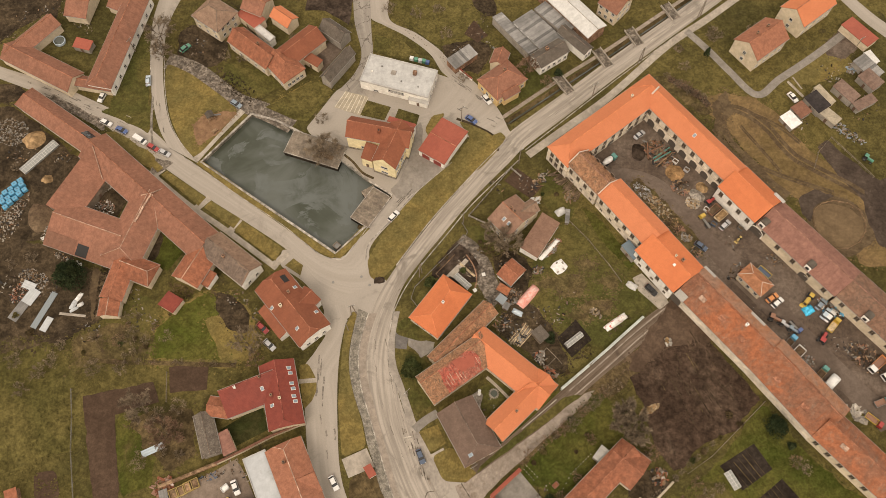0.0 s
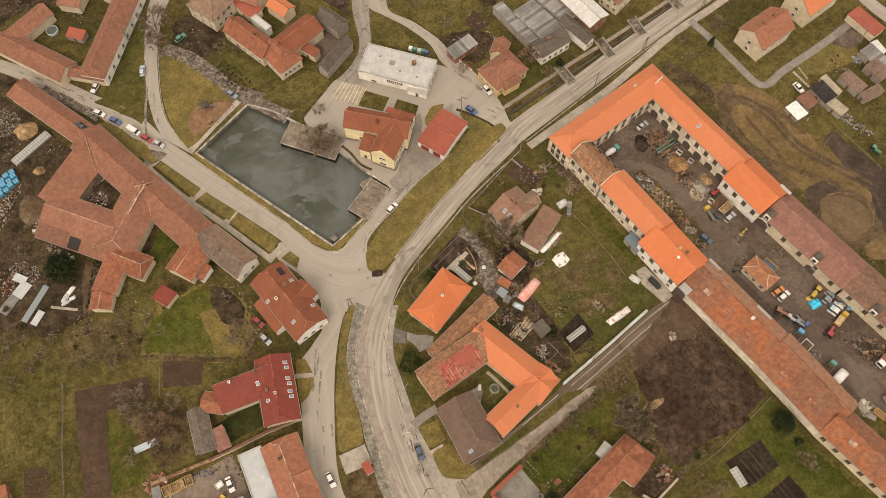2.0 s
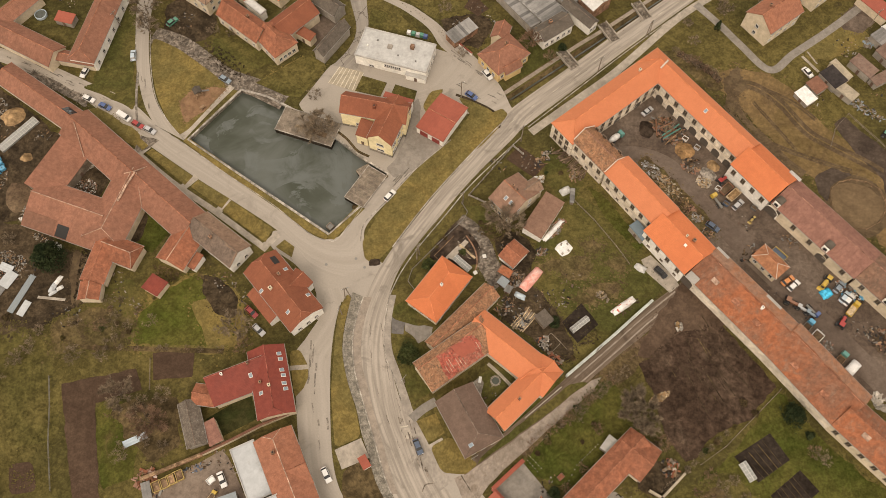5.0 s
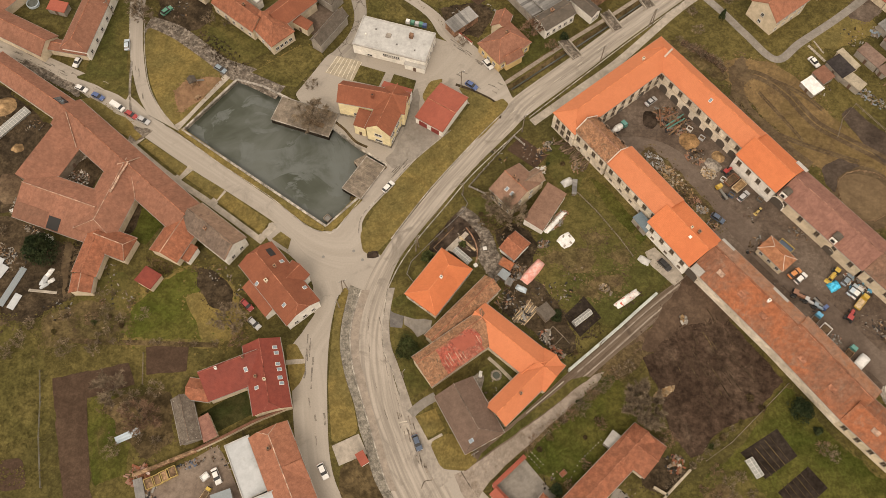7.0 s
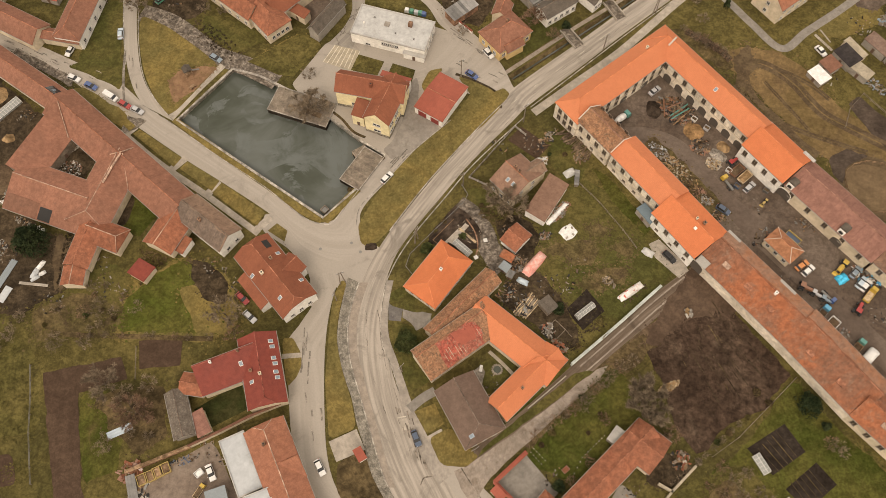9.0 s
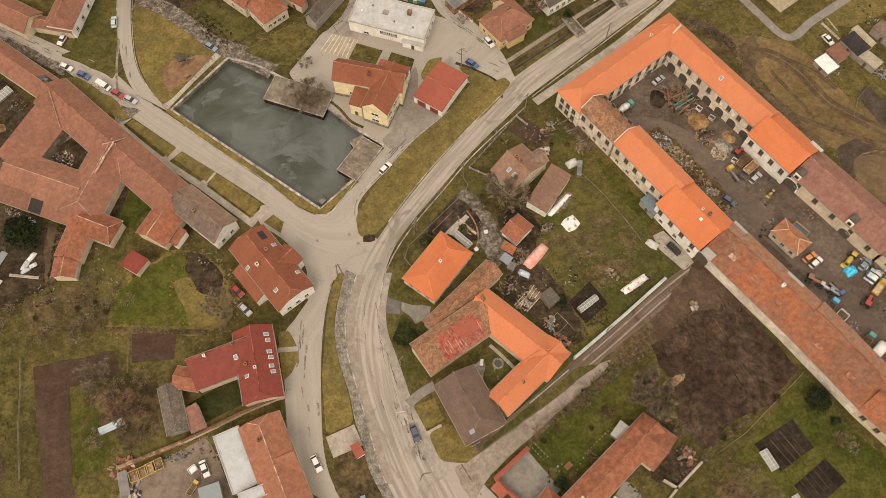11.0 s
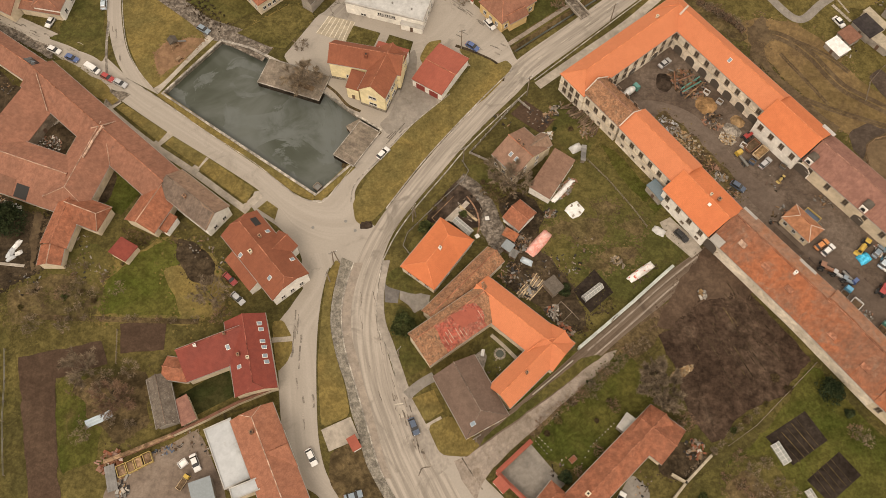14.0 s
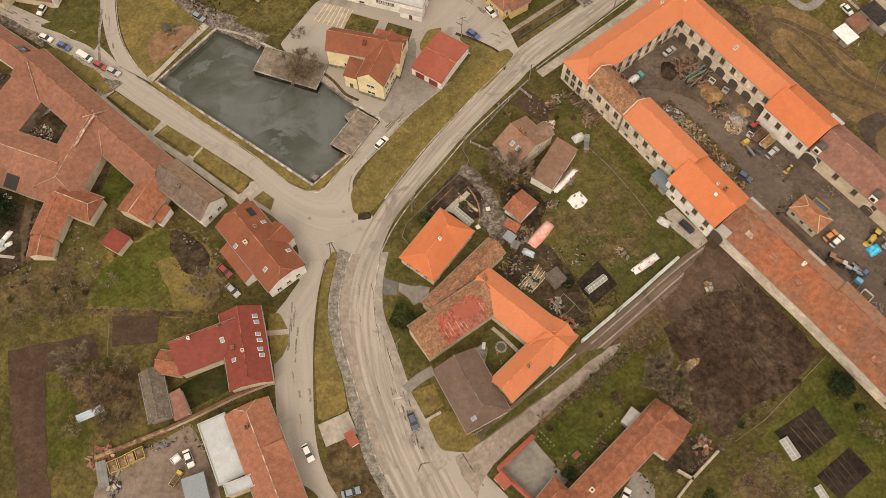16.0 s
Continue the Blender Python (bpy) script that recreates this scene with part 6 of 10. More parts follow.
house("barn", "dark grey barn with pale gable", -35.2, 160, 14.4, 4.3, 55.8, 4.2, 2.6, "t_dark", "grey_wall")
patch("barn_court", [(-45.7, 164.7), (-38.1, 174.6), (-33.6, 170.8), (-40.8, 160)], 0.05, M["yard"], "grey yard between dark barns", "ground", 0)
shed("lean_to", "rusty tiled lean-to against the barn", -44, 162.8, 6.5, 3.3, -34.3, 3.2, 0.5, "t_rust", "cream_wall")
# municipal buildings at the square
flat_public = flat_building("flat_roofed_building", "white flat-roofed public building with ribbon windows", -14.6, 155.4, 23.9, 11.3, -16.7, 4.6, "cool_roof", "white_wall",
              [(0, f, 1.1, 1.2, 2.4) for f in (-0.12, -0.06, 0.0, 0.06, 0.12, 0.18, 0.24)] + [(0, f, 1.2, 1.4, 1.4) for f in (0.5, 0.6, 0.7)] + [(2, f, 1.2, 1.4, 1.4) for f in (-0.5, 0, 0.5)] + [(0, -0.55, 1.6, 1.0, 0.4)])
house("yellow_house", "yellow house with rust-red tile roof", -20.0, 131.8, 20.8, 7.9, -12, 7.6, 3.6, "t_rust", "yellow_wall", wins=((3, 2, 2), (0, 2, 1)), wz=1.6, plinth=(1.1, "stone_wall"), chimneys=((0.02, -0.34, 0.85, "t_rust"),))
house("yellow_house_wing", "gabled wing of the yellow house", -15.7, 127.0, 15.3, 8.2, 68.1, 7.6, 3.6, "t_rust", "yellow_wall", wins=((3, 1, 2), (0, 4, 2)), wz=1.6, wsize=(2.2, 1.2), plinth=(1.1, "stone_wall"))
shed("yellow_house_porch", "tiled porch of the yellow house", -23.3, 125.7, 4, 5.3, -19.2, 5.0, 1.6, "t_rust", "yellow_wall")
shed("annex", "annex with faded red sheet roof", -13.3, 136.7, 9.3, 2.3, 160.7, 5.2, 0.3, "t_redsheet", "white_wall")
house("garage", "double garage with red sheet roof and red doors", 0.2, 131.2, 10, 14.5, -32.4, 3.3, 0.9, "t_redsheet", "white_wall", over=0.2, doors=((0, -0.45, 2.8, 2.3, "door_red"), (0, 0.45, 2.8, 2.3, "door_red")), category="garage")
house("house", "house with brown hipped roof and ochre walls", 19.8, 154.0, 13.4, 10.4, 39.2, 4.4, 3.4, "t_red", "ochre_wall", hips=(0.9, 0.9), wins=((0, 4, 1), (3, 3, 1)), chimneys=((0.2, 0.15, *BR),))
house("house_wing", "rear wing with brown tile roof", 19.2, 162.8, 6.3, 5.5, 71.1, 4.2, 2.2, "t_red", "cream_wall")
house("house_wing", "porch wing with brown tile roof", 22, 149.6, 6.6, 3.9, 32.5, 3.8, 1.6, "t_red", "ochre_wall", wins=((3, 1, 1),))
shed("outbuilding", "small house with grey sheet roof", 6.6, 164.1, 10.0, 5.0, 39.0, 3.0, 0.4, "sheet", "brick_wall")
# sheds north of the road
shed("workshop", "long workshop with grey corrugated roof", 24.7, 173.7, 19.5, 4.3, 127.6, 3.4, 0.5, "sheet", "grey_wall")
shed("workshop", "workshop with grey corrugated roof", 32.6, 174.5, 16.3, 9.6, 130, 3.4, 0.6, "sheet", "grey_wall")
shed("workshop", "workshop with pale corrugated roof", 38.8, 180, 14.7, 5.8, 133.8, 3.6, 0.6, "sheet", "grey_wall")
house("house", "house with dark grey roof and white eaves", 36.1, 164.5, 12.3, 6.5, 35.1, 4.6, 1.8, "t_dark", "white_wall", wins=((0, 5, 1),), chimneys=((-0.1, 0.3, 0.9, "brick_wall"),))
house("house", "narrow building with dark grey roof", 45.1, 170.5, 13.3, 4.5, 132.4, 4.0, 1.4, "t_dark", "white_wall", wins=((3, 2, 1),))
house("warehouse", "warehouse with a white sheet roof", 44.8, 183.0, 25.7, 8.7, 128.6, 5.0, 1.4, "white_sheet", "brick_wall", ridge="kerb", category="warehouse")
house("house", "house with red tiles and cream walls", 60, 185.5, 8.3, 10.1, -42.1, 6.0, 3.0, "t_red", "cream_wall", wins=((0, 3, 2), (2, 3, 2)))
# row houses and sheds in the north-east
house("row_house", "gabled house with red tiles and pale cream walls", 107.6, 168.8, 15.3, 11.1, 36.8, 6.6, 4.0, "t_terracotta", "cream_wall", wins=((0, 4, 2), (3, 1, 2)), chimneys=((-0.3, 0.25, *BR), (0.35, 0.25, *BR)), group="gabled row houses")
house("row_house", "gabled house with orange tiles and pale cream walls", 126, 183, 16.5, 11, 37.6, 6.6, 4.0, "t_orange", "cream_wall", wins=((0, 4, 2), (3, 1, 2)), chimneys=((0.0, 0.25, *BR),), group="gabled row houses")
shed("garage", "row of garages with red sheet roof", 143.7, 174.7, 11.8, 6.2, 128.1, 2.8, 0.4, "t_redsheet", "cream_wall", "garage")
shed("container", "white storage container behind the garages", 145.9, 164.5, 5.4, 2.9, -63.4, 2.4, 0.05, "white_sheet", "white_wall", "container")
SH = "allotment sheds"
shed("garden_shed", "grey corrugated garden shed", 143.7, 160.2, 9.4, 5.3, -55.9, 2.8, 0.4, "sheet", "grey_wall", group=SH)
shed("garden_shed", "garden shed with a brown roof", 143.5, 155.2, 7.1, 5.4, -55.1, 2.8, 0.4, "t_faded", "grey_wall", group=SH)
shed("garden_shed", "long brown felt-roofed garden shed", 134.4, 150.5, 8.4, 4.4, -52.7, 2.8, 0.4, "t_faded", "grey_wall", group=SH)
shed("garden_shed", "shed with a rusty sheet roof", 139.8, 146.5, 3.5, 8.1, -62.2, 2.4, 0.3, "t_faded", "grey_wall", group=SH)
shed("garden_shed", "shed with cream sheet roof", 127, 149.3, 8.1, 2.6, -57.7, 2.5, 0.3, "bay_paving", "cream_wall", group=SH)
shed("garden_shed", "shed with black felt roof", 124, 146.5, 7.3, 5.4, -57.4, 2.7, 0.3, "black_felt", "grey_wall", group=SH)
shed("garden_shed", "shed with dull pale sheet roof", 127.3, 141.2, 6.8, 3.7, -49.7, 2.5, 0.3, "bay_paving", "grey_wall", group=SH)
shed("garden_shed", "shed with rust-brown roof", 118.3, 143.6, 5.2, 4.9, -57.4, 2.3, 0.3, "t_rustdull", "grey_wall", group=SH)
shed("garden_shed", "low shelter with bright white roof", 114.4, 139.9, 5.9, 4.6, -56.8, 2.0, 0.1, "tarp_white", "grey_wall", group=SH)
# the old factory round its yard
FW = dict(ridge="ridge_orange", category="factory building", wsize=(1.3, 2.2), wmat="old_frame")
wing_nw = house("factory_wing", "two-storey factory wing along the road with new orange tiles", 53.4, 136.4, 44.4, 9.7, 38.2, 7.6, 3.2, "t_orange", "old_wall", hips=(1, 1), wins=((3, 3, 2), (0, 12, 2)), bands=(3.9, 7.0), chimneys=((0.45, 0.2, 0.6, "cream_wall"),), **FW)
wing_ne = house("factory_wing", "two-storey factory wing with orange tiles and arcades", 77.75, 133.8, 44, 9.1, -52.2, 7.61, 3.2, "t_orange", "old_wall", hips=(1, 0), wins=((0, 11, 1),), wz=4.4, bands=(3.9, 7.0), lights=((0.2, -0.35, "white_wall"),), **FW)
hall_orange = house("factory_hall", "tall factory hall with orange tiles and white wall", 94.7, 110.3, 15.7, 12.3, -52.3, 7.0, 3.4, "t_orange_bright", "white_wall", wins=((0, 4, 1),), wz=3.5, **FW)
FW["ridge"] = "ridge_pink"
hall_pink = house("factory_hall", "long factory hall with faded pink-brown roof", 110.1, 92.9, 30.6, 12.2, -50.5, 5.4, 3.2, "t_pink", "cream_wall", wins=((0, 5, 1),), wz=2.4, **FW)
hall_brown = house("factory_hall", "factory hall with mottled brown tile roof", 129.2, 70.4, 28.4, 11.8, -50, 5.4, 3.0, "t_brownold", "cream_wall", wins=((0, 5, 1),), wz=2.4, **FW)
sec_old = house("factory_wing", "factory wing section with old mottled tiles", 46.4, 117.3, 13.8, 8.3, -51.9, 7.95, 2.8, "t_mossy", "old_wall", wins=((0, 4, 1), (1, 4, 2)), wz=4.2, bands=(3.7, 7.0), **FW)
FW["ridge"] = "ridge_orange"
sec_new = house("factory_wing", "factory wing section with new orange tiles", 57.9, 103.6, 21.9, 9.6, -53.0, 7.6, 2.9, "t_orange", "old_wall", wins=((0, 6, 1),), wz=4.2, bands=(3.7, 7.0), **FW)
wing_sw = house("factory_wing", "wide factory section with orange tiles and white wall", 67.5, 88.5, 16.9, 12.7, -53.4, 6.8, 3.2, "t_orange_bright", "white_wall", wins=((0, 4, 1),), wz=3.6, chimneys=((0.35, 0.25, 0.8, "brick_wall"), (0.1, 0.1, 0.5, "cream_wall")), **FW)
FW["ridge"] = "ridge_old"
wing_s1 = house("factory_wing", "long low factory wing with weathered red tiles", 84.4, 71.65, 30.9, 16.4, -50.6, 5.2, 3.2, "t_old", "old_wall", back=0.56, chimneys=((0.30, -0.08, 0.7, "white_wall"),), **FW)
wing_s2 = house("factory_wing", "long low factory wing with weathered red tiles", 101.5, 51.2, 25.2, 17.8, -52.8, 5.22, 3.2, "t_old", "old_wall", back=0.48, **FW)
wing_s3 = house("factory_wing", "long low factory wing with weathered red tiles", 117.7, 26.7, 37.2, 11.1, -48, 5.24, 3.2, "t_old", "cream_wall", wins=((0, 9, 1),), wz=2.0, **FW)
house("yard_house", "small hipped house in the factory yard with orange tiles", 93.6, 83.3, 9.4, 5.9, -51.0, 3.4, 1.9, "t_tan", "cream_wall", hips=(1, 1), pale_hips=True, wins=((0, 3, 1),), category="house")
# big farm beside the pond street
farm_end = house("farm_wing", "farm wing along the street with brown-red tiles", -124.4, 138, 34.2, 8, -35.1, 3.8, 3.0, "t_red", "cream_wall", hips=(0.5, 0), lights=((0.75, 0.3, "zinc"),), category="farm building")
street_wing = house("farm_wing", "long farm wing along the street with brown-red tiles", -92.0, 111.4, 54.5, 11.2, -41.0, 4.0, 3.4, "t_red", "cream_wall", category="farm building")
shed("farm_wing", "farm wing with one long brown-red tiled slope towards the courtyard", -112.3, 114.5, 22.5, 9.6, 64.2, 3.9, 3.1, "t_red", "wood", "farm building")
barn = house("farm_wing", "deep farm barn with one long brown-red slope and an open bay", -108.1, 100.15, 23.6, 19.0, -19.9, 2.4, 4.2, "t_red", "cream_wall", category="farm building", ridge="ridge_pale", back=0.6)
mid_wing = house("farm_wing", "farm wing between two courtyards with pale ridge", -94.0, 100.3, 23.6, 12.6, -107.5, 3.8, 3.3, "t_red", "cream_wall", hips=(0, 0.5), category="farm building", ridge="ridge_pale")
house("farm_wing", "lower farm wing with red tiles", -96.9, 83.8, 13.7, 7.2, 77.9, 3.4, 2.0, "t_warm", "cream_wall", category="farm building")
house("farm_wing", "low end of the farm wing with rust-red tiles", -98.4, 74.6, 5.6, 6.2, 89.4, 3.4, 1.4, "t_warm", "cream_wall", category="farm building", ridge="ridge_pale")
house("farm_wing", "gabled farm building with red tiles", -91.4, 86.4, 10.8, 7.5, -21.5, 3.6, 2.4, "t_warm", "cream_wall", hips=(0, 0.4), category="farm building", ridge="ridge_pale")
house("farm_wing", "cross-gabled farm building with red tiles", -74.4, 88.0, 12.4, 9.2, 64.0, 3.6, 2.9, "t_warm", "cream_wall", category="farm building", ridge="ridge_pale")
shed("lean_to", "rust-tiled lean-to of the farm", -70.6, 84, 3.7, 5, -29, 2.8, 0.5, "t_warm", "white_wall")
grey_house = house("house", "house with grey-brown roof and white gable", -63.6, 89.5, 17.4, 8.7, -38.2, 5.0, 3.2, "t_grey", "white_wall", wins=((2, 2, 1), (0, 3, 1)), chimneys=((-0.1, -0.3, *BR),))
shed("garden_shed", "small shed with wine-red sheet roof", -80.7, 76.5, 5.6, 5.1, 150.1, 2.5, 0.4, "t_wine", "cream_wall")
rust_house = house("house", "house with rust-red tile roof and roof windows", -44.0, 74.1, 22.7, 11.1, -50.1, 5.0, 3.6, "t_rust", "white_wall", clips=(0.4, 0.4), wins=((2, 3, 1),), chimneys=((-0.15, -0.45, 0.8, "cream_wall"), (-0.3, 0.3, *BR)), lights=((-0.3, -0.86, "white_wall"), (0.6, -0.5, "white_wall"), (-0.37, 0.74, "white_wall"), (0.52, 0.8, "white_wall")))
shed("lean_to", "low rust-red roof carried down behind the house", -49.6, 70.1, 11.0, 3.2, -50.1, 3.3, 1.75, "t_rust", "white_wall")
house("dormer_wing", "cross gable with rust-red tiles", -40.7, 75.8, 7.5, 6.7, 50.2, 4.8, 2.4, "t_rust", "white_wall", wins=((2, 2, 1),), category="house wing")
# south-west houses
house("house", "house with wine-red sheet roof and roof windows", -45.3, 48.5, 19, 10.1, 103.8, 4.4, 3.0, "t_wine", "cream_wall", clips=(0.45, 0), lights=((0.71, -0.67, "white_wall"), (0.55, -0.7, "white_wall"), (0.23, -0.68, "white_wall"), (0.07, -0.71, "white_wall"), (-0.16, -0.68, "white_wall"), (-0.32, -0.71, "white_wall"), (-0.3, 0.54, "white_wall")), chimneys=((-0.18, 0.03, 0.6, "cream_wall"), (0.0, 0.5, 0.6, "brick_wall")), ridge="ridge_wine")
house("house_wing", "wing with one long wine-red sheet slope", -54.6, 51.8, 17.0, 14.8, 22.0, 4.2, 2.9, "t_wine", "cream_wall", back=0.05, chimneys=((-0.45, -0.08, 0.5, "white_wall"), (0.4, -0.05, 0.5, "brick_wall")), lights=((0.36, -0.45, "white_wall"),), ridge="ridge_wine")
house("house_wing", "small wing with orange tiles", -62.8, 45.1, 6.2, 5.7, -7.7, 3.4, 1.4, "t_warm", "cream_wall")
house("barn", "collapsing barn with lichen-spotted grey slates", -65.3, 37.7, 12.4, 5.4, -71, 3.0, 1.8, "t_grout", "grey_wall")
shed("lean_to", "lean-to with pinkish tiles", -60, 35.5, 6.6, 3.8, -62.2, 2.6, 0.4, "t_pink", "cream_wall")
house("house", "long house with warm orange-red tiles", -37.7, 21.6, 29.2, 10.5, -65, 4.4, 3.0, "t_terracotta", "cream_wall", clips=(0.5, 0), chimneys=((-0.64, -0.22, 0.8, "brick_wall"),), ridge="ridge_pale")
house("dormer_wing", "cross gable with orange-red tiles", -36.9, 26.0, 5.6, 10.6, 25.0, 4.42, 2.9, "t_terracotta", "white_wall", category="house wing")
flat_building("flat_annex", "flat annex with white sheet roof", -48.7, 25.5, 14.9, 6.6, -65.2, 3.2, "white_roof", "grey_wall")
flat_building("flat_annex", "narrow flat white annex with yellowish wall", -41.7, 18.2, 10.6, 2.8, 21.7, 4.9, "white_roof", "cream_wall")
shed("garage", "garage of blue-grey metal sheet", -53.5, 16.4, 5.1, 7.1, 19.2, 2.8, 0.2, "p_bluegrey", "grey_wall", "garage")
shed("hut", "small brick hut with orange roof", -116.1, 20.5, 3.3, 5.6, 20.7, 2.4, 0.4, "t_warm", "brick_wall")
# centre
bungalow = house("bungalow", "bungalow with bright orange hipped tile roof and cream walls", -0.6, 75.0, 17, 10.7, 53.2, 3.6, 3.0, "t_orange_bright", "cream_wall", hips=(0.75, 0.75), wins=((0, 4, 1), (3, 3, 1)), chimneys=((0.05, -0.1, 0.6, "white_wall"),), ridge="ridge_orange")
house("house_wing", "long wing with mottled brown tiles", 5.9, 66.1, 23.9, 5.8, 45.6, 4.0, 2.2, "t_mossy", "cream_wall")
old_house = house("house", "wide old house with patched red tile roof", 3.0, 57.7, 22.8, 13.4, 35.5, 4.2, 3.2, "t_mossy", "cream_wall", hips=(0, 0.3), back=0.36)
house("house_wing", "house wing with new orange tiles", 19.4, 56.5, 27.2, 9.2, -40.1, 4.0, 3.0, "t_orange", "cream_wall", ridge="ridge_orange")
low_orange = house("house_wing", "house wing with new orange tiles", 21.9, 45.8, 22.2, 7.3, -136.1, 4.0, 3.0, "t_orange", "cream_wall", ridge="ridge_orange", chimneys=((0.25, 0.2, 0.6, "brick_wall"),))
house("house", "house with dark brown roof", 7.2, 38.5, 16.6, 11.4, -61.7, 4.2, 3.0, "t_brown", "cream_wall", hips=(0, 0.65), wins=((2, 3, 1),), lights=((0.75, -0.5, "p_ltblue"),), ridge="ridge_red")
house("house", "two-storey house with grey-brown tile roof and cream walls", 21.2, 103.3, 9, 12.2, -46.9, 5.6, 3.0, "t_greybrown", "cream_wall", wins=((2, 2, 2), (0, 3, 2)), lights=((-0.1, -0.5, "white_wall"), (0.35, -0.5, "white_wall")), chimneys=((-0.3, 0.1, *BR), (0.1, 0.05, *BR)))
house("dormer_wing", "cross gable with grey-brown tiles", 25.5, 105.1, 7.7, 4.7, 35.4, 5.4, 2.0, "t_grey", "cream_wall", category="house wing")
shed("outbuilding", "outbuilding with brown felt roof", 29.8, 97.9, 13.9, 6.4, 57.2, 3.2, 0.5, "t_greybrown", "white_wall")
house("outbuilding", "small shed with orange and grey tile roof", 20.7, 86, 5.8, 7.1, -42.9, 2.8, 1.2, "t_warm", "white_wall", category="shed")
# south
house("house", "long house with weathered red tiles", 39.7, 22.2, 33.8, 7.5, 43.3, 3.8, 2.8, "t_warm", "cream_wall", chimneys=((-0.55, 0.1, 0.9, "cream_wall"),))
house("house_wing", "cross wing with weathered red tiles", 50, 29.6, 9.7, 10, 140.4, 3.8, 2.6, "t_warm", "cream_wall")
shed("outbuilding", "pale outbuilding with a flat roof", 43.6, 32.4, 2.7, 4.4, 141.0, 2.6, 0.1, "flat_grey", "grey_wall")
house("house", "low house with orange-red tiles", 24.5, 14.8, 7.9, 5.1, 48.4, 3.4, 2.0, "t_warm", "cream_wall", hips=(0, 0.6))


# ---- vehicles ----
def profile_bm(bm, pts, w0, w1, y0=0.0):
    """A body from its side view, narrowing from w0 at its foot to w1 at its top."""
    zs = [p[1] for p in pts]
    lo, hi = min(zs), max(zs)
    sides = []
    for s in (-1, 1):
        sides.append([bm.verts.new((x, y0 + s * (w0 + (w1 - w0) * (z - lo) / (hi - lo)) / 2, z)) for x, z in pts])
    n = len(pts)
    for i in range(n):
        bm.faces.new((sides[0][i], sides[0][(i + 1) % n], sides[1][(i + 1) % n], sides[1][i]))
    bm.faces.new(sides[0][::-1])
    bm.faces.new(sides[1])
    bmesh.ops.recalc_face_normals(bm, faces=bm.faces)


def bevelled(name, bm, mat, off=0.06, seg=2):
    bmesh.ops.bevel(bm, geom=list(bm.edges), offset=off, segments=seg, affect="EDGES", clamp_overlap=True)
    return bm_mesh(name, bm, mat)


MESH = {}


def wheel_mesh(r=0.32, w=0.22):
    key = ("wheel", r)
    if key not in MESH:
        bm = bmesh.new()
        rod(bm, (0, -w / 2, 0), (0, w / 2, 0), r, r, 14)
        MESH[key] = bm_mesh("wheel", bm, M["rubber"])
        bm = bmesh.new()
        rod(bm, (0, -w / 2 - 0.01, 0), (0, w / 2 + 0.01, 0), r * 0.6, r * 0.6, 10)
        MESH[("rim", r)] = bm_mesh("rim", bm, M["steel"])
    return MESH[key], MESH[("rim", r)]


def wheels(th, xs, half, r=0.32, w=0.22):
    tyre, rim = wheel_mesh(r, w)
    for x in xs:
        for s in (-1, 1):
            wl = part("wheel", tyre, th, Matrix.Translation((x, s * half, r)))
            part("rim", rim, wl)


CARS = {}


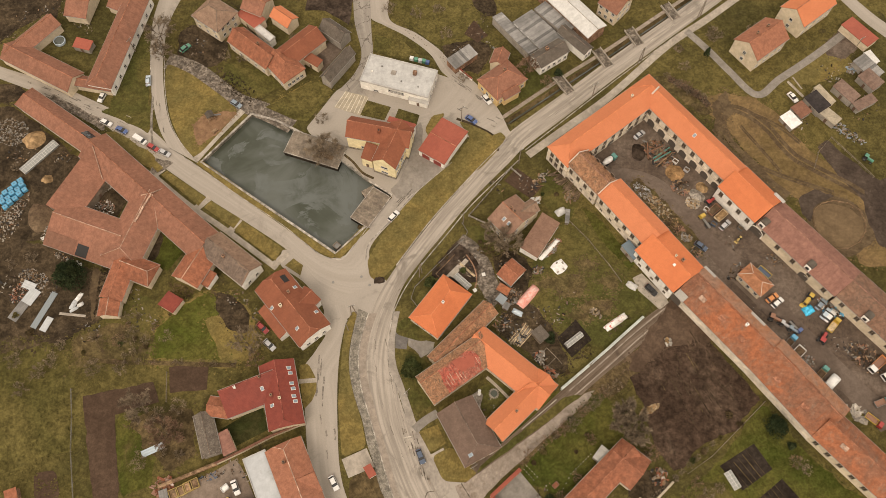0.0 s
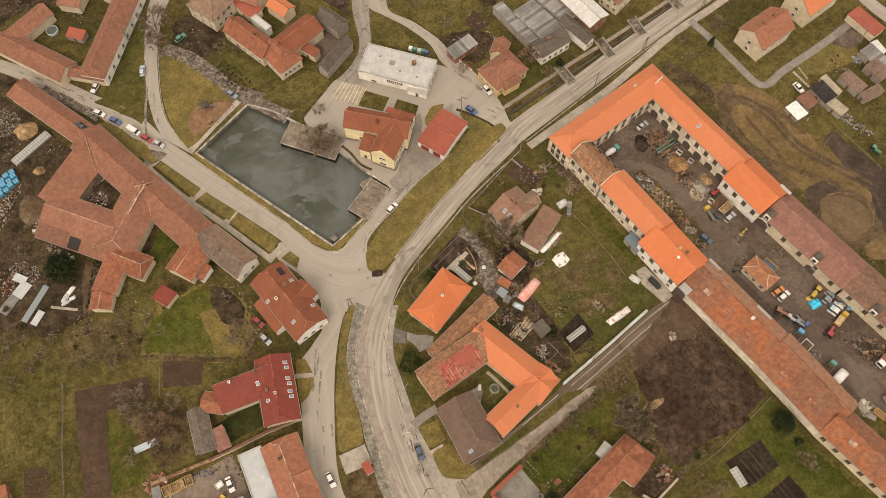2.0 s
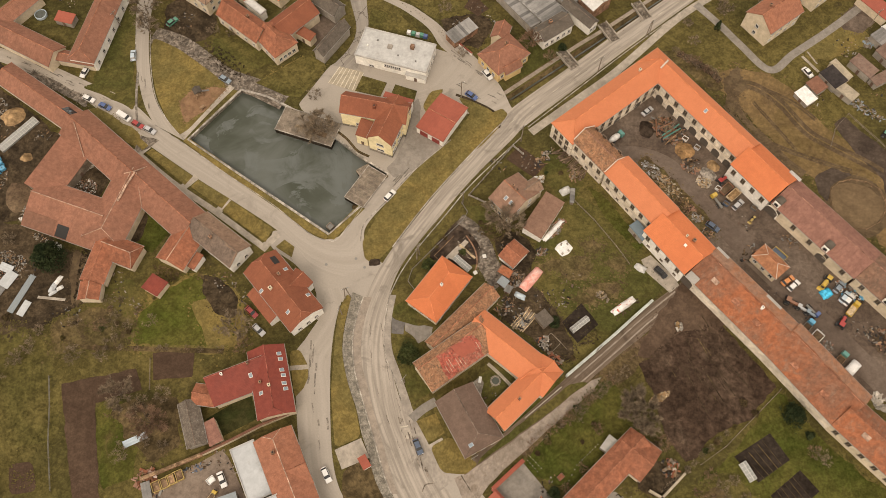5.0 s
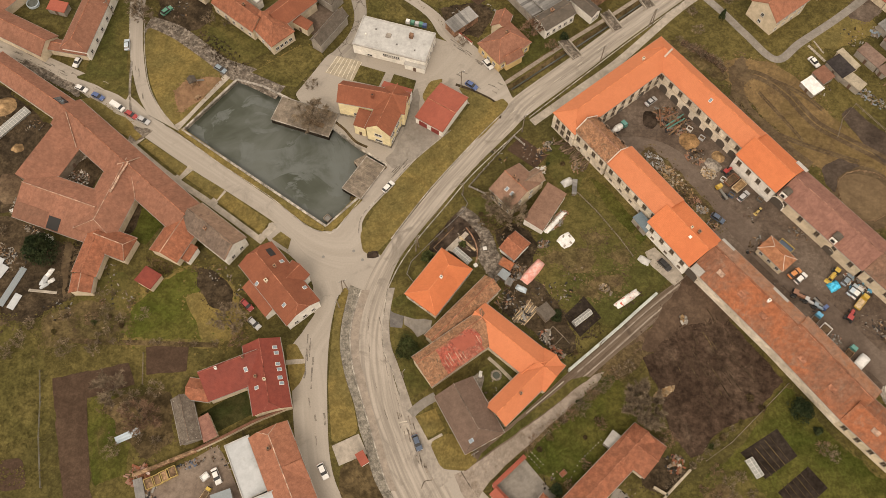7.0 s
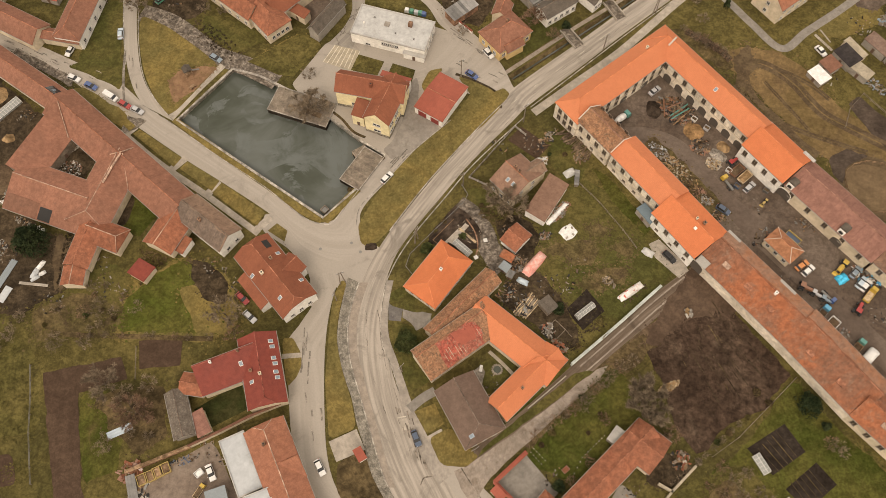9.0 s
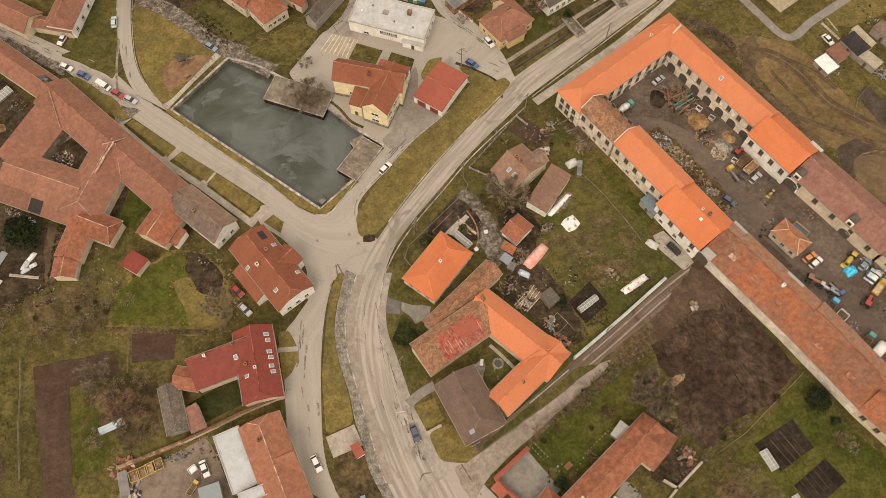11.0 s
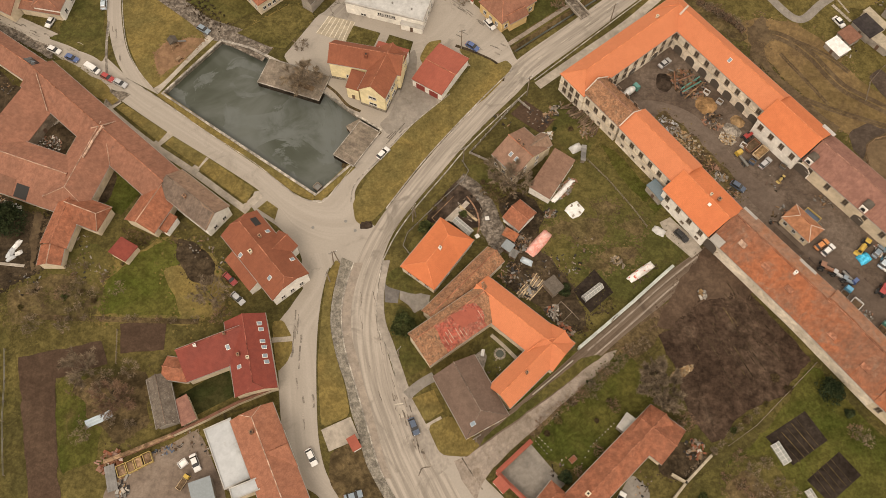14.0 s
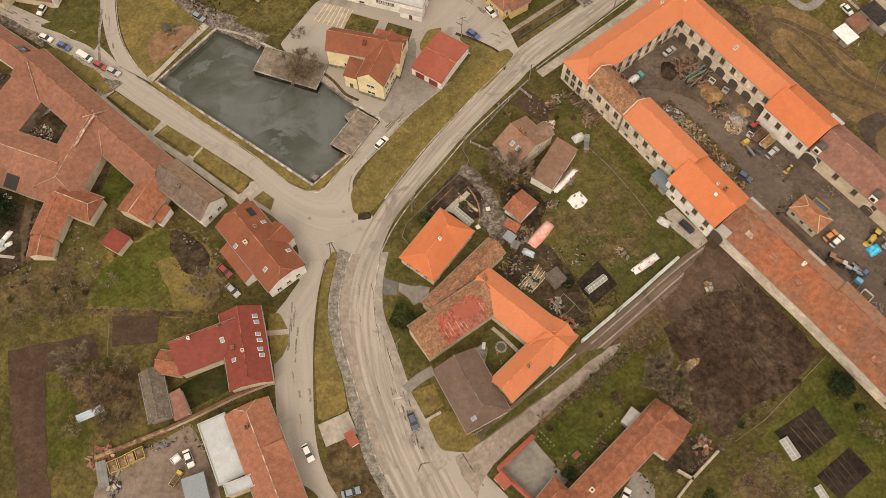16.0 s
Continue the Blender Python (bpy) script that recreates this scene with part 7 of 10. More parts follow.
def car(x, y, ang, paint, kind="hatchback", label="", long=1.0):
    key = (paint, kind)
    m = pose(x, y, 0.06, 0, 0, ang)
    if key in CARS:
        return copy_thing(CARS[key], m)
    th = tagged(new("car"), label or f"parked {paint} {kind} car on the asphalt", "car", "parked cars")
    th.matrix_basis = m
    bm = bmesh.new()
    if kind == "van":
        profile_bm(bm, [(-2.3, 0.32), (2.3, 0.32), (2.35, 0.85), (1.75, 1.1), (1.2, 1.85), (-2.25, 1.95), (-2.35, 0.7)], 1.85, 1.6)
        part("body", bevelled("body", bm, M["p_" + paint], 0.08), th)
        bm = bmesh.new()
        profile_bm(bm, [(1.74, 1.14), (1.30, 1.78), (1.18, 1.78), (1.62, 1.14)], 1.7, 1.52)
        part("windscreen", bm_mesh("windscreen", bm, M["pane"]), th)
        for s in (-1, 1):
            part("side_window", box_mesh("side_window", 1.0, 0.04, 0.5, M["pane"]), th, Matrix.Translation((0.75, s * 0.87, 1.15)))
        wheels(th, (-1.4, 1.45), 0.8)
    else:
        tail = -2.0 if kind == "estate" else (-1.55 if kind == "saloon" else -1.85)
        bm = bmesh.new()
        profile_bm(bm, [(-2.1, 0.30), (2.05, 0.30), (2.15, 0.62), (1.95, 0.80), (0.95, 0.93), (-1.7, 0.97), (-2.12, 0.86), (-2.18, 0.6)], 1.74, 1.56)
        part("body", bevelled("body", bm, M["p_" + paint], 0.07), th)
        bm = bmesh.new()
        profile_bm(bm, [(1.05, 0.88), (0.28, 1.40), (tail + 0.55, 1.42), (tail, 0.92)], 1.58, 1.22)
        part("glasshouse", bm_mesh("glasshouse", bm, M["pane"]), th)
        bm = bmesh.new()
        profile_bm(bm, [(0.30, 1.40), (0.22, 1.46), (tail + 0.58, 1.48), (tail + 0.48, 1.41)], 1.30, 1.18)
        part("roof_panel", bm_mesh("roof_panel", bm, M["p_" + paint]), th)
        wheels(th, (-1.3, 1.3), 0.74)
        for s in (-1, 1):
            part("headlight", box_mesh("headlight", 0.12, 0.36, 0.14, M["frame_white"], bevel=0.02), th, Matrix.Translation((2.02, s * 0.58, 0.6)))
            part("tail_light", box_mesh("tail_light", 0.08, 0.26, 0.2, M["p_red"], bevel=0.02), th, Matrix.Translation((-2.12, s * 0.62, 0.66)))
            part("mirror", box_mesh("mirror", 0.14, 0.18, 0.12, M["p_" + paint], bevel=0.02), th, Matrix.Translation((0.85, s * 0.88, 0.92)))
    CARS[key] = th
    return th


def truck(x, y, ang, cab, bed, label, load="open", size=1.0, fill=None):
    """A lorry: cab in front, an open, closed or drum body behind it."""
    th = tagged(new("truck"), label, "truck", "lorries in the yard")
    th.matrix_basis = pose(x, y, 0.04, 0, 0, ang) @ Matrix.Diagonal((size, size, size, 1))
    part("chassis", box_mesh("chassis", 6.2, 0.9, 0.35, M["steel"], centre=(0, 0, 0.6)), th)
    bm = bmesh.new()
    profile_bm(bm, [(1.5, 0.7), (3.2, 0.7), (3.25, 1.6), (2.95, 2.5), (1.55, 2.55)], 2.2, 2.0)
    cb = part("cab", bevelled("cab", bm, M["p_" + cab], 0.08), th)
    bm = bmesh.new()
    profile_bm(bm, [(3.28, 1.6), (3.0, 2.35), (2.94, 2.35), (3.2, 1.6)], 1.9, 1.75)
    part("windscreen", bm_mesh("windscreen", bm, M["pane"]), cb)
    if load == "drum":
        bm = bmesh.new()
        rod(bm, (-3.0, 0, 2.0), (-1.2, 0, 1.9), 0.6, 1.15, 12)
        rod(bm, (-1.2, 0, 1.9), (0.6, 0, 1.75), 1.15, 1.1, 12)
        rod(bm, (0.6, 0, 1.75), (1.3, 0, 1.7), 1.1, 0.7, 12)
        part("drum", bm_mesh("drum", bm, M[bed], True), th)
    elif load == "box":
        part("box_body", box_mesh("box_body", 4.2, 2.2, 1.9, M[bed], bevel=0.05, centre=(-1.0, 0, 1.0)), th)
    elif load == "open":
        part("bed_floor", box_mesh("bed_floor", 4.3, 2.2, 0.12, M[fill or "rust"] if (fill or "rust") in M else M["p_rust"], centre=(-1.0, 0, 1.0)), th)
        for cx, cy, sx, sy in ((-1.0, -1.1, 4.4, 0.1), (-1.0, 1.1, 4.4, 0.1), (-3.2, 0, 0.1, 2.1), (1.2, 0, 0.1, 2.1)):
            part("side_board", box_mesh("side_board", sx, sy, 0.75, M[bed], centre=(cx, cy, 1.0)), th)
    wheels(th, (-2.3, -1.2, 2.4), 0.95, 0.45, 0.3)
    return th


def trailer(x, y, ang, bed, fill, label, long=4.0, wide=2.1):
    th = tagged(new("trailer"), label, "trailer")
    th.matrix_basis = pose(x, y, 0.04, 0, 0, ang)
    part("bed_floor", box_mesh("bed_floor", long, wide, 0.15, M[fill], centre=(0, 0, 0.7)), th)
    for cx, cy, sx, sy in ((0, -wide / 2, long, 0.12), (0, wide / 2, long, 0.12), (-long / 2, 0, 0.12, wide - 0.12), (long / 2, 0, 0.12, wide - 0.12)):
        part("side_board", box_mesh("side_board", sx, sy, 0.75, M[bed], centre=(cx, cy, 0.7)), th)
    bm = bmesh.new()
    rod(bm, (long / 2, 0, 0.6), (long / 2 + 1.3, 0, 0.5), 0.08)
    part("drawbar", bm_mesh("drawbar", bm, M["steel"]), th)
    wheels(th, (-0.8, 0.4), wide / 2 - 0.2, 0.38, 0.25)
    return th


def tractor(x, y, ang, paint, label, loader=False, size=1.0):
    th = tagged(new("tractor" if not loader else "loader"), label, "tractor" if not loader else "loader")
    th.matrix_basis = pose(x, y, 0.04, 0, 0, ang) @ Matrix.Diagonal((size, size, size, 1))
    bm = bmesh.new()
    profile_bm(bm, [(-0.3, 0.7), (2.0, 0.7), (2.05, 1.35), (-0.3, 1.5)], 0.9, 0.8)
    part("bonnet", bevelled("bonnet", bm, M["p_" + paint], 0.06), th)
    bm = bmesh.new()
    profile_bm(bm, [(-1.6, 0.9), (-0.2, 0.9), (-0.35, 2.2), (-1.5, 2.2)], 1.5, 1.3)
    cb = part("cab", bevelled("cab", bm, M["pane"], 0.05), th)
    part("cab_roof", box_mesh("cab_roof", 1.4, 1.5, 0.14, M["p_" + paint], bevel=0.04, centre=(-0.95, 0, 2.2)), cb)
    tyre, rim = wheel_mesh(0.8, 0.45)
    small, srim = wheel_mesh(0.45, 0.3)
    for s in (-1, 1):
        part("rim", rim, part("wheel", tyre, th, Matrix.Translation((-1.0, s * 0.95, 0.8))))
        part("rim", srim, part("wheel", small, th, Matrix.Translation((1.5, s * 0.8, 0.45))))
        if loader:
            bm = bmesh.new()
            rod(bm, (0.3, s * 0.6, 1.6), (2.9, s * 0.6, 0.5), 0.1)
            part("loader_arm", bm_mesh("loader_arm", bm, M["p_" + paint]), th)
    if loader:
        bm = bmesh.new()
        profile_bm(bm, [(2.7, 0.1), (3.6, 0.1), (3.0, 0.3), (2.8, 0.9)], 2.2, 2.2)
        part("bucket", bm_mesh("bucket", bm, M["p_" + paint]), th)
    return th


# ---- plants ----
def twig_tree(name, label, x, y, high, spread, mat="twig", twigs=1600, seed=1, trunk=0.25, low=0.3):
    """A leafless tree: trunk, limbs, and a haze of fine twigs along them."""
    rnd = random.Random(seed)
    th = tagged(new(name), label, "tree")
    th.matrix_basis = pose(x, y, 0, 0, 0, rnd.uniform(0, 360))
    bm = bmesh.new()
    fork = high * low
    rod(bm, (0, 0, -0.3), (0, 0, fork), trunk, trunk * 0.7, 7)
    part("trunk", bm_mesh("trunk", bm, M["bark"]), th)
    segs = []

    def grow(p, d, ln, r, depth):
        q = p + d * ln
        segs.append((p, q, r, depth))
        if depth >= 3:
            return
        for _ in range(rnd.randint(3, 4)):
            e = (d + Vector((rnd.gauss(0, 0.55), rnd.gauss(0, 0.55), rnd.gauss(0.05, 0.3)))).normalized()
            grow(p.lerp(q, rnd.uniform(0.45, 1.0)), e, ln * rnd.uniform(0.5, 0.78), r * 0.55, depth + 1)

    n = rnd.randint(6, 8)
    for k in range(n):
        a = math.tau * (k + rnd.uniform(-0.3, 0.3)) / n
        up = rnd.uniform(0.5, 1.4)
        d = Vector((math.cos(a), math.sin(a), up)).normalized()
        grow(Vector((0, 0, fork * rnd.uniform(0.8, 1.0))), d, spread * rnd.uniform(0.45, 0.65), trunk * 0.45, 0)
    bm = bmesh.new()
    for p, q, r, depth in segs:
        if depth < 3:
            rod(bm, p, q, r, r * 0.55, 4)
    part("limb_frame", bm_mesh("limb_frame", bm, M["bark"]), th)
    ends = [s for s in segs if s[3] >= 1]
    vs, fs = [], []
    for _ in range(int(twigs * 1.7)):
        p, q, r, depth = rnd.choice(ends)
        a = p.lerp(q, rnd.random())
        d = ((q - p).normalized() + Vector((rnd.gauss(0, 0.7), rnd.gauss(0, 0.7), rnd.gauss(0.1, 0.5)))).normalized()
        b = a + d * rnd.uniform(0.25, 0.8) * spread / 5
        s = d.cross(Vector((rnd.gauss(0, 1), rnd.gauss(0, 1), rnd.gauss(0, 1)))).normalized() * 0.034
        k = len(vs)
        vs += [a - s, a + s, b]
        fs.append((k, k + 1, k + 2))
    ob = part("twig_crown", mesh_of("twig_crown", vs, fs, M[mat]), th)
    ob["kind"] = "stuff"
    return th


def leaf_bush(name, label, x, y, r, high, mat="leaf", leaves=1400, seed=2, cone=False, trunk=True, category="bush", squash=1.0):
    """An evergreen: a short stem, branches, and a crown of small leaf clumps with an uneven outline."""
    rnd = random.Random(seed)
    th = tagged(new(name), label, category)
    th.matrix_basis = pose(x, y, 0, 0, 0, rnd.uniform(0, 360))
    bm = bmesh.new()
    rod(bm, (0, 0, -0.2), (0, 0, high * 0.75), 0.12 + r * 0.02, 0.05, 6)
    part("trunk", bm_mesh("trunk", bm, M["bark"]), th)
    vs, fs = [], []
    lumps = [(rnd.uniform(0, math.tau), rnd.uniform(0.15, 1.0), rnd.uniform(0.75, 1.15)) for _ in range(9)]
    for _ in range(leaves):
        t = rnd.random() ** 0.7
        z = high * (0.08 + 0.92 * t)
        a = rnd.uniform(0, math.tau)
        lim = r * (1 - t * 0.93) if cone else r * math.sqrt(max(0.02, 1 - (2 * t - 0.9) ** 2 * 0.8))
        lim *= 0.78 + 0.22 * math.sin(a * 3 + lumps[0][0]) * math.sin(z * 2.1 + lumps[1][0]) + 0.2 * noise.noise(Vector((math.cos(a) * 1.3, math.sin(a) * 1.3, z * 0.6 + seed)))
        d = lim * math.sqrt(rnd.uniform(0.25, 1.0))
        c = Vector((math.cos(a) * d, math.sin(a) * d * squash, z))
        s = rnd.uniform(0.10, 0.24) * (1 + r * 0.12)
        u = Vector((rnd.gauss(0, 1), rnd.gauss(0, 1), rnd.gauss(0, 0.6))).normalized()
        v = u.cross(Vector((rnd.gauss(0, 1), rnd.gauss(0, 1), rnd.gauss(0, 1)))).normalized()
        k = len(vs)
        vs += [c - u * s, c + v * s * 0.55, c + u * s, c - v * s * 0.55]
        fs.append((k, k + 1, k + 2, k + 3))
    ob = part("crown", mesh_of("crown", vs, fs, M[mat]), th)
    ob["kind"] = "stuff"
    return th


def tufts(name, label, pts, count, mat, size=(0.15, 0.5), seed=3, category="grass"):
    """Loose clumps of grass and weeds strewn over a stretch of ground."""
    rnd = random.Random(seed)
    xs, ys = [p[0] for p in pts], [p[1] for p in pts]
    n = len(pts)

    def inside(x, y):
        r = False
        for i in range(n):
            (x0, y0), (x1, y1) = pts[i][:2], pts[(i + 1) % n][:2]
            if (y0 > y) != (y1 > y) and x < (x1 - x0) * (y - y0) / (y1 - y0) + x0:
                r = not r
        return r

    vs, fs = [], []
    for _ in range(count * 3):
        x, y = rnd.uniform(min(xs), max(xs)), rnd.uniform(min(ys), max(ys))
        if len(fs) >= count * 4:
            break
        if not inside(x, y) or noise.noise(Vector((x * 0.12, y * 0.12, seed))) < -0.12:
            continue
        s = rnd.uniform(*size)
        for _ in range(4):
            a = rnd.uniform(0, math.tau)
            dx, dy = math.cos(a) * s, math.sin(a) * s
            k = len(vs)
            vs += [(x - dy * 0.35, y + dx * 0.35, 0.06), (x + dy * 0.35, y - dx * 0.35, 0.06), (x + dx, y + dy, rnd.uniform(0.4, 1.0) * s)]
            fs.append((k, k + 1, k + 2))
    return tagged(new(name, mesh_of(name, vs, fs, M[mat])), label, category, kind="stuff")


# ---- heaps, fences and other small things ----
def heap(name, label, x, y, rx, ry, high, mat, ang=0.0, seed=5, rough=0.25, category="heap"):
    """A mound of loose material."""
    bm = bmesh.new()
    n, m = 26, 9
    rows = []
    for j in range(m + 1):
        t = j / m
        row = []
        for i in range(n):
            a = i * math.tau / n
            w = 1 + rough * noise.noise(Vector((math.cos(a) * 1.6, math.sin(a) * 1.6, seed)))
            px, py = math.cos(a) * t * w, math.sin(a) * t * w
            z = (1 - t) ** 0.9 * (1 + rough * noise.noise(Vector((px * 2.5, py * 2.5, seed + 9))))
            row.append(bm.verts.new((px * rx, py * ry, z * high - 0.06 * t)))
        rows.append(row)
    for a, b in zip(rows, rows[1:]):
        for i in range(n):
            bm.faces.new((a[i], b[i], b[(i + 1) % n], a[(i + 1) % n]))
    bmesh.ops.remove_doubles(bm, verts=rows[0], dist=0.001)
    bmesh.ops.recalc_face_normals(bm, faces=bm.faces)
    ob = new(name, bm_mesh(name, bm, M[mat], True))
    ob.matrix_basis = pose(x, y, 0.03, 0, 0, ang)
    return tagged(ob, label, category)


def litter(name, label, x, y, rx, ry, count, mats, size=(0.2, 0.8), high=0.8, ang=0.0, seed=7, flat=0.35, long=1.0, category="rubble"):
    """A tip of blocks, boards and scrap lying over one another."""
    rnd = random.Random(seed)
    vs, fs, fm = [], [], []
    for _ in range(count):
        r, a = math.sqrt(rnd.random()), rnd.uniform(0, math.tau)
        c = Vector((math.cos(a) * r * rx, math.sin(a) * r * ry, 0))
        s = rnd.uniform(*size)
        sx, sy, sz = s * rnd.uniform(0.6, 1.4) * long, s * rnd.uniform(0.4, 1.0), s * rnd.uniform(0.3, 1.0) * flat
        c.z = max(sz * 0.5, high * (1 - r) * rnd.random())
        q = Euler((rnd.gauss(0, 0.25), rnd.gauss(0, 0.25), rnd.uniform(0, math.tau))).to_matrix()
        k = len(vs)
        for dx, dy, dz in ((-1, -1, -1), (1, -1, -1), (1, 1, -1), (-1, 1, -1), (-1, -1, 1), (1, -1, 1), (1, 1, 1), (-1, 1, 1)):
            vs.append(c + q @ Vector((dx * sx / 2, dy * sy / 2, dz * sz / 2)))
        mi = rnd.randrange(len(mats))
        for f in ((0, 1, 5, 4), (1, 2, 6, 5), (2, 3, 7, 6), (3, 0, 4, 7), (4, 5, 6, 7), (3, 2, 1, 0)):
            fs.append(tuple(k + i for i in f))
            fm.append(mi)
    ob = new(name, mesh_of(name, vs, fs, [M[m] for m in mats], None, fm))
    ob.matrix_basis = pose(x, y, 0.04, 0, 0, ang)
    return tagged(ob, label, category, kind="stuff")


def tarp(name, label, x, y, ang, long, wide, high, mat, seed=4, category="tarpaulin"):
    """A sheet thrown over something: creased, sagging to its edge."""
    bm = bmesh.new()
    n, m = 18, 12
    grid = []
    for i in range(n + 1):
        row = []
        for j in range(m + 1):
            u, v = i / n * 2 - 1, j / m * 2 - 1
            edge = max(abs(u), abs(v))
            z = high * max(0, 1 - edge**3.0) * (0.75 + 0.25 * math.cos(v * 1.4)) + 0.22 * noise.noise(Vector((u * 2.6, v * 2.6, seed)))
            wob = 1 + 0.10 * noise.noise(Vector((u * 1.5, v * 1.5, seed + 3)))
            row.append(bm.verts.new((u * long / 2 * wob, v * wide / 2 * wob * (1 - 0.2 * u * u), max(0.05, z))))
        grid.append(row)
    for i in range(n):
        for j in range(m):
            bm.faces.new((grid[i][j], grid[i + 1][j], grid[i + 1][j + 1], grid[i][j + 1]))
    ext = bmesh.ops.extrude_face_region(bm, geom=list(bm.faces))
    for v in ext["geom"]:
        if isinstance(v, bmesh.types.BMVert):
            v.co.z -= 0.05
    bmesh.ops.recalc_face_normals(bm, faces=bm.faces)
    ob = new(name, bm_mesh(name, bm, M[mat], True))
    ob.matrix_basis = pose(x, y, 0.03, 0, 0, ang)
    return tagged(ob, label, category)


def fence(name, label, pts, high=1.3, gap=2.5, mat="timber", panel=True, post="timber", category="fence", closed=False, thick=0.06):
    """Posts along a line with boards or rails between them."""
    th = tagged(new(name), label, category)
    key = ("post", high, post)
    if key not in MESH:
        MESH[key] = box_mesh("post", 0.16, 0.16, high + 0.3, M[post], bevel=0.02, centre=(0, 0, -0.2))
    p = [Vector((*q[:2], 0)) for q in pts] + ([Vector((*pts[0][:2], 0))] if closed else [])
    for a, b in zip(p, p[1:]):
        d = (b - a).length
        n = max(1, round(d / gap))
        ang = math.atan2(b.y - a.y, b.x - a.x)
        key2 = ("panel", round(d / n, 1), high, mat, panel)
        if key2 not in MESH:
            bm = bmesh.new()
            if panel:
                box_bm(bm, 0, 0, 0.05, d / n, thick, high - 0.1)
                MESH[key2] = bm_mesh("panel", bm, M[mat])
            else:
                box_bm(bm, 0, 0, 0.0, d / n, 0.06, 0.12)
                MESH[key2] = bm_mesh("rail", bm, M[mat])
        for k in range(n):
            part("post", MESH[key], th, pose(*a.lerp(b, k / n), 0, 0, math.degrees(ang)))
            mid = a.lerp(b, (k + 0.5) / n)
            if panel:
                part("panel", MESH[key2], th, pose(*mid, 0, 0, math.degrees(ang)))
            else:
                for z in (high * 0.5, high * 0.92):
                    part("rail", MESH[key2], th, pose(mid.x, mid.y, z, 0, 0, math.degrees(ang)))
    part("post", MESH[key], th, pose(*p[-1]))
    return th


def wall_line(name, label, pts, high, thick, mat, cap=None, capw=0.5):
    """A masonry garden wall with a coping."""
    th = tagged(new(name), label, "garden wall")
    for a, b in zip(pts, pts[1:]):
        d = math.hypot(b[0] - a[0], b[1] - a[1])
        ang = math.degrees(math.atan2(b[1] - a[1], b[0] - a[0]))
        m = pose((a[0] + b[0]) / 2, (a[1] + b[1]) / 2, 0, 0, 0, ang)
        part("wall", box_mesh("wall", d + thick * 0.5, thick, high + 0.2, M[mat], centre=(0, 0, -0.2)), th, m)
        if cap:
            bm = bmesh.new()
            profile_bm(bm, [(-capw / 2, high), (capw / 2, high), (capw / 2, high + 0.06), (0, high + 0.26), (-capw / 2, high + 0.06)], d + thick * 0.5, d + thick * 0.5)
            bmesh.ops.rotate(bm, verts=bm.verts, cent=(0, 0, 0), matrix=Matrix.Rotation(radians(90), 3, "Z"))
            part("coping", bm_mesh("coping", bm, M[cap]), th, m)
    return th


def pole(x, y, high=8.5, label="weathered wooden power pole with a crossarm", double=False, arm=30.0):
    th = tagged(new("power_pole"), label, "power pole", "power poles")
    th.matrix_basis = pose(x, y, 0, 0, 0, arm)
    for dx in ((-0.8, 0.8) if double else (0,)):
        bm = bmesh.new()
        rod(bm, (dx, 0, -0.3), (dx * 0.25, 0, high), 0.17, 0.12, 8)
        part("post", bm_mesh("post", bm, M["wood"]), th)
    part("crossarm", box_mesh("crossarm", 2.2, 0.14, 0.16, M["steel"], centre=(0, 0, high - 0.6)), th)
    for k in (-0.95, 0, 0.95):
        bm = bmesh.new()
        rod(bm, (k, 0, high - 0.46), (k, 0, high - 0.16), 0.07, 0.05, 6)
        part("insulator", bm_mesh("insulator", bm, M["frame_white"]), th)
    return th


def deck(name, label, cx, cy, L, W, ang, board=0.5, z=0.5, rail=True):
    """A plank deck on piles standing out over the water."""
    th = tagged(new(name), label, "deck")
    th.matrix_basis = pose(cx, cy, 0, 0, 0, ang)
    n = max(3, int(L / board))
    me = box_mesh("plank", L / n - 0.05, W, 0.12, M["wood"], centre=(0, 0, z - 0.12))
    for i in range(n):
        part("plank", me, th, pose(-L / 2 + (i + 0.5) * L / n, 0.03 * (i % 3 - 1), 0))
    for s in (-1, 1):
        # deep dark skirts added in place of the shade under the planks
        part("beam", box_mesh("beam", L - 0.2, 0.25, 1.85, M["wet_timber"], centre=(0, s * (W / 2 - 0.25), z - 1.99)), th)
        part("beam", box_mesh("beam", 0.25, W - 0.8, 1.85, M["wet_timber"], centre=(s * (L / 2 - 0.25), 0, z - 1.99)), th)
        for f in (-0.9, -0.3, 0.3, 0.9):
            bm = bmesh.new()
            rod(bm, (f * L / 2, s * (W / 2 - 0.3), -2.6), (f * L / 2, s * (W / 2 - 0.3), z - 0.1), 0.16, 0.16, 8)
            part("pile", bm_mesh("pile", bm, M["timber"]), th)
    if rail:
        for s in (-1, 1):
            part("edge_board", box_mesh("edge_board", L, 0.22, 0.16, M["kerb"], centre=(0, s * (W / 2 - 0.11), z)), th)
            part("edge_board", box_mesh("edge_board", 0.22, W - 0.44, 0.16, M["kerb"], centre=(s * (L / 2 - 0.11), 0, z)), th)
    return th


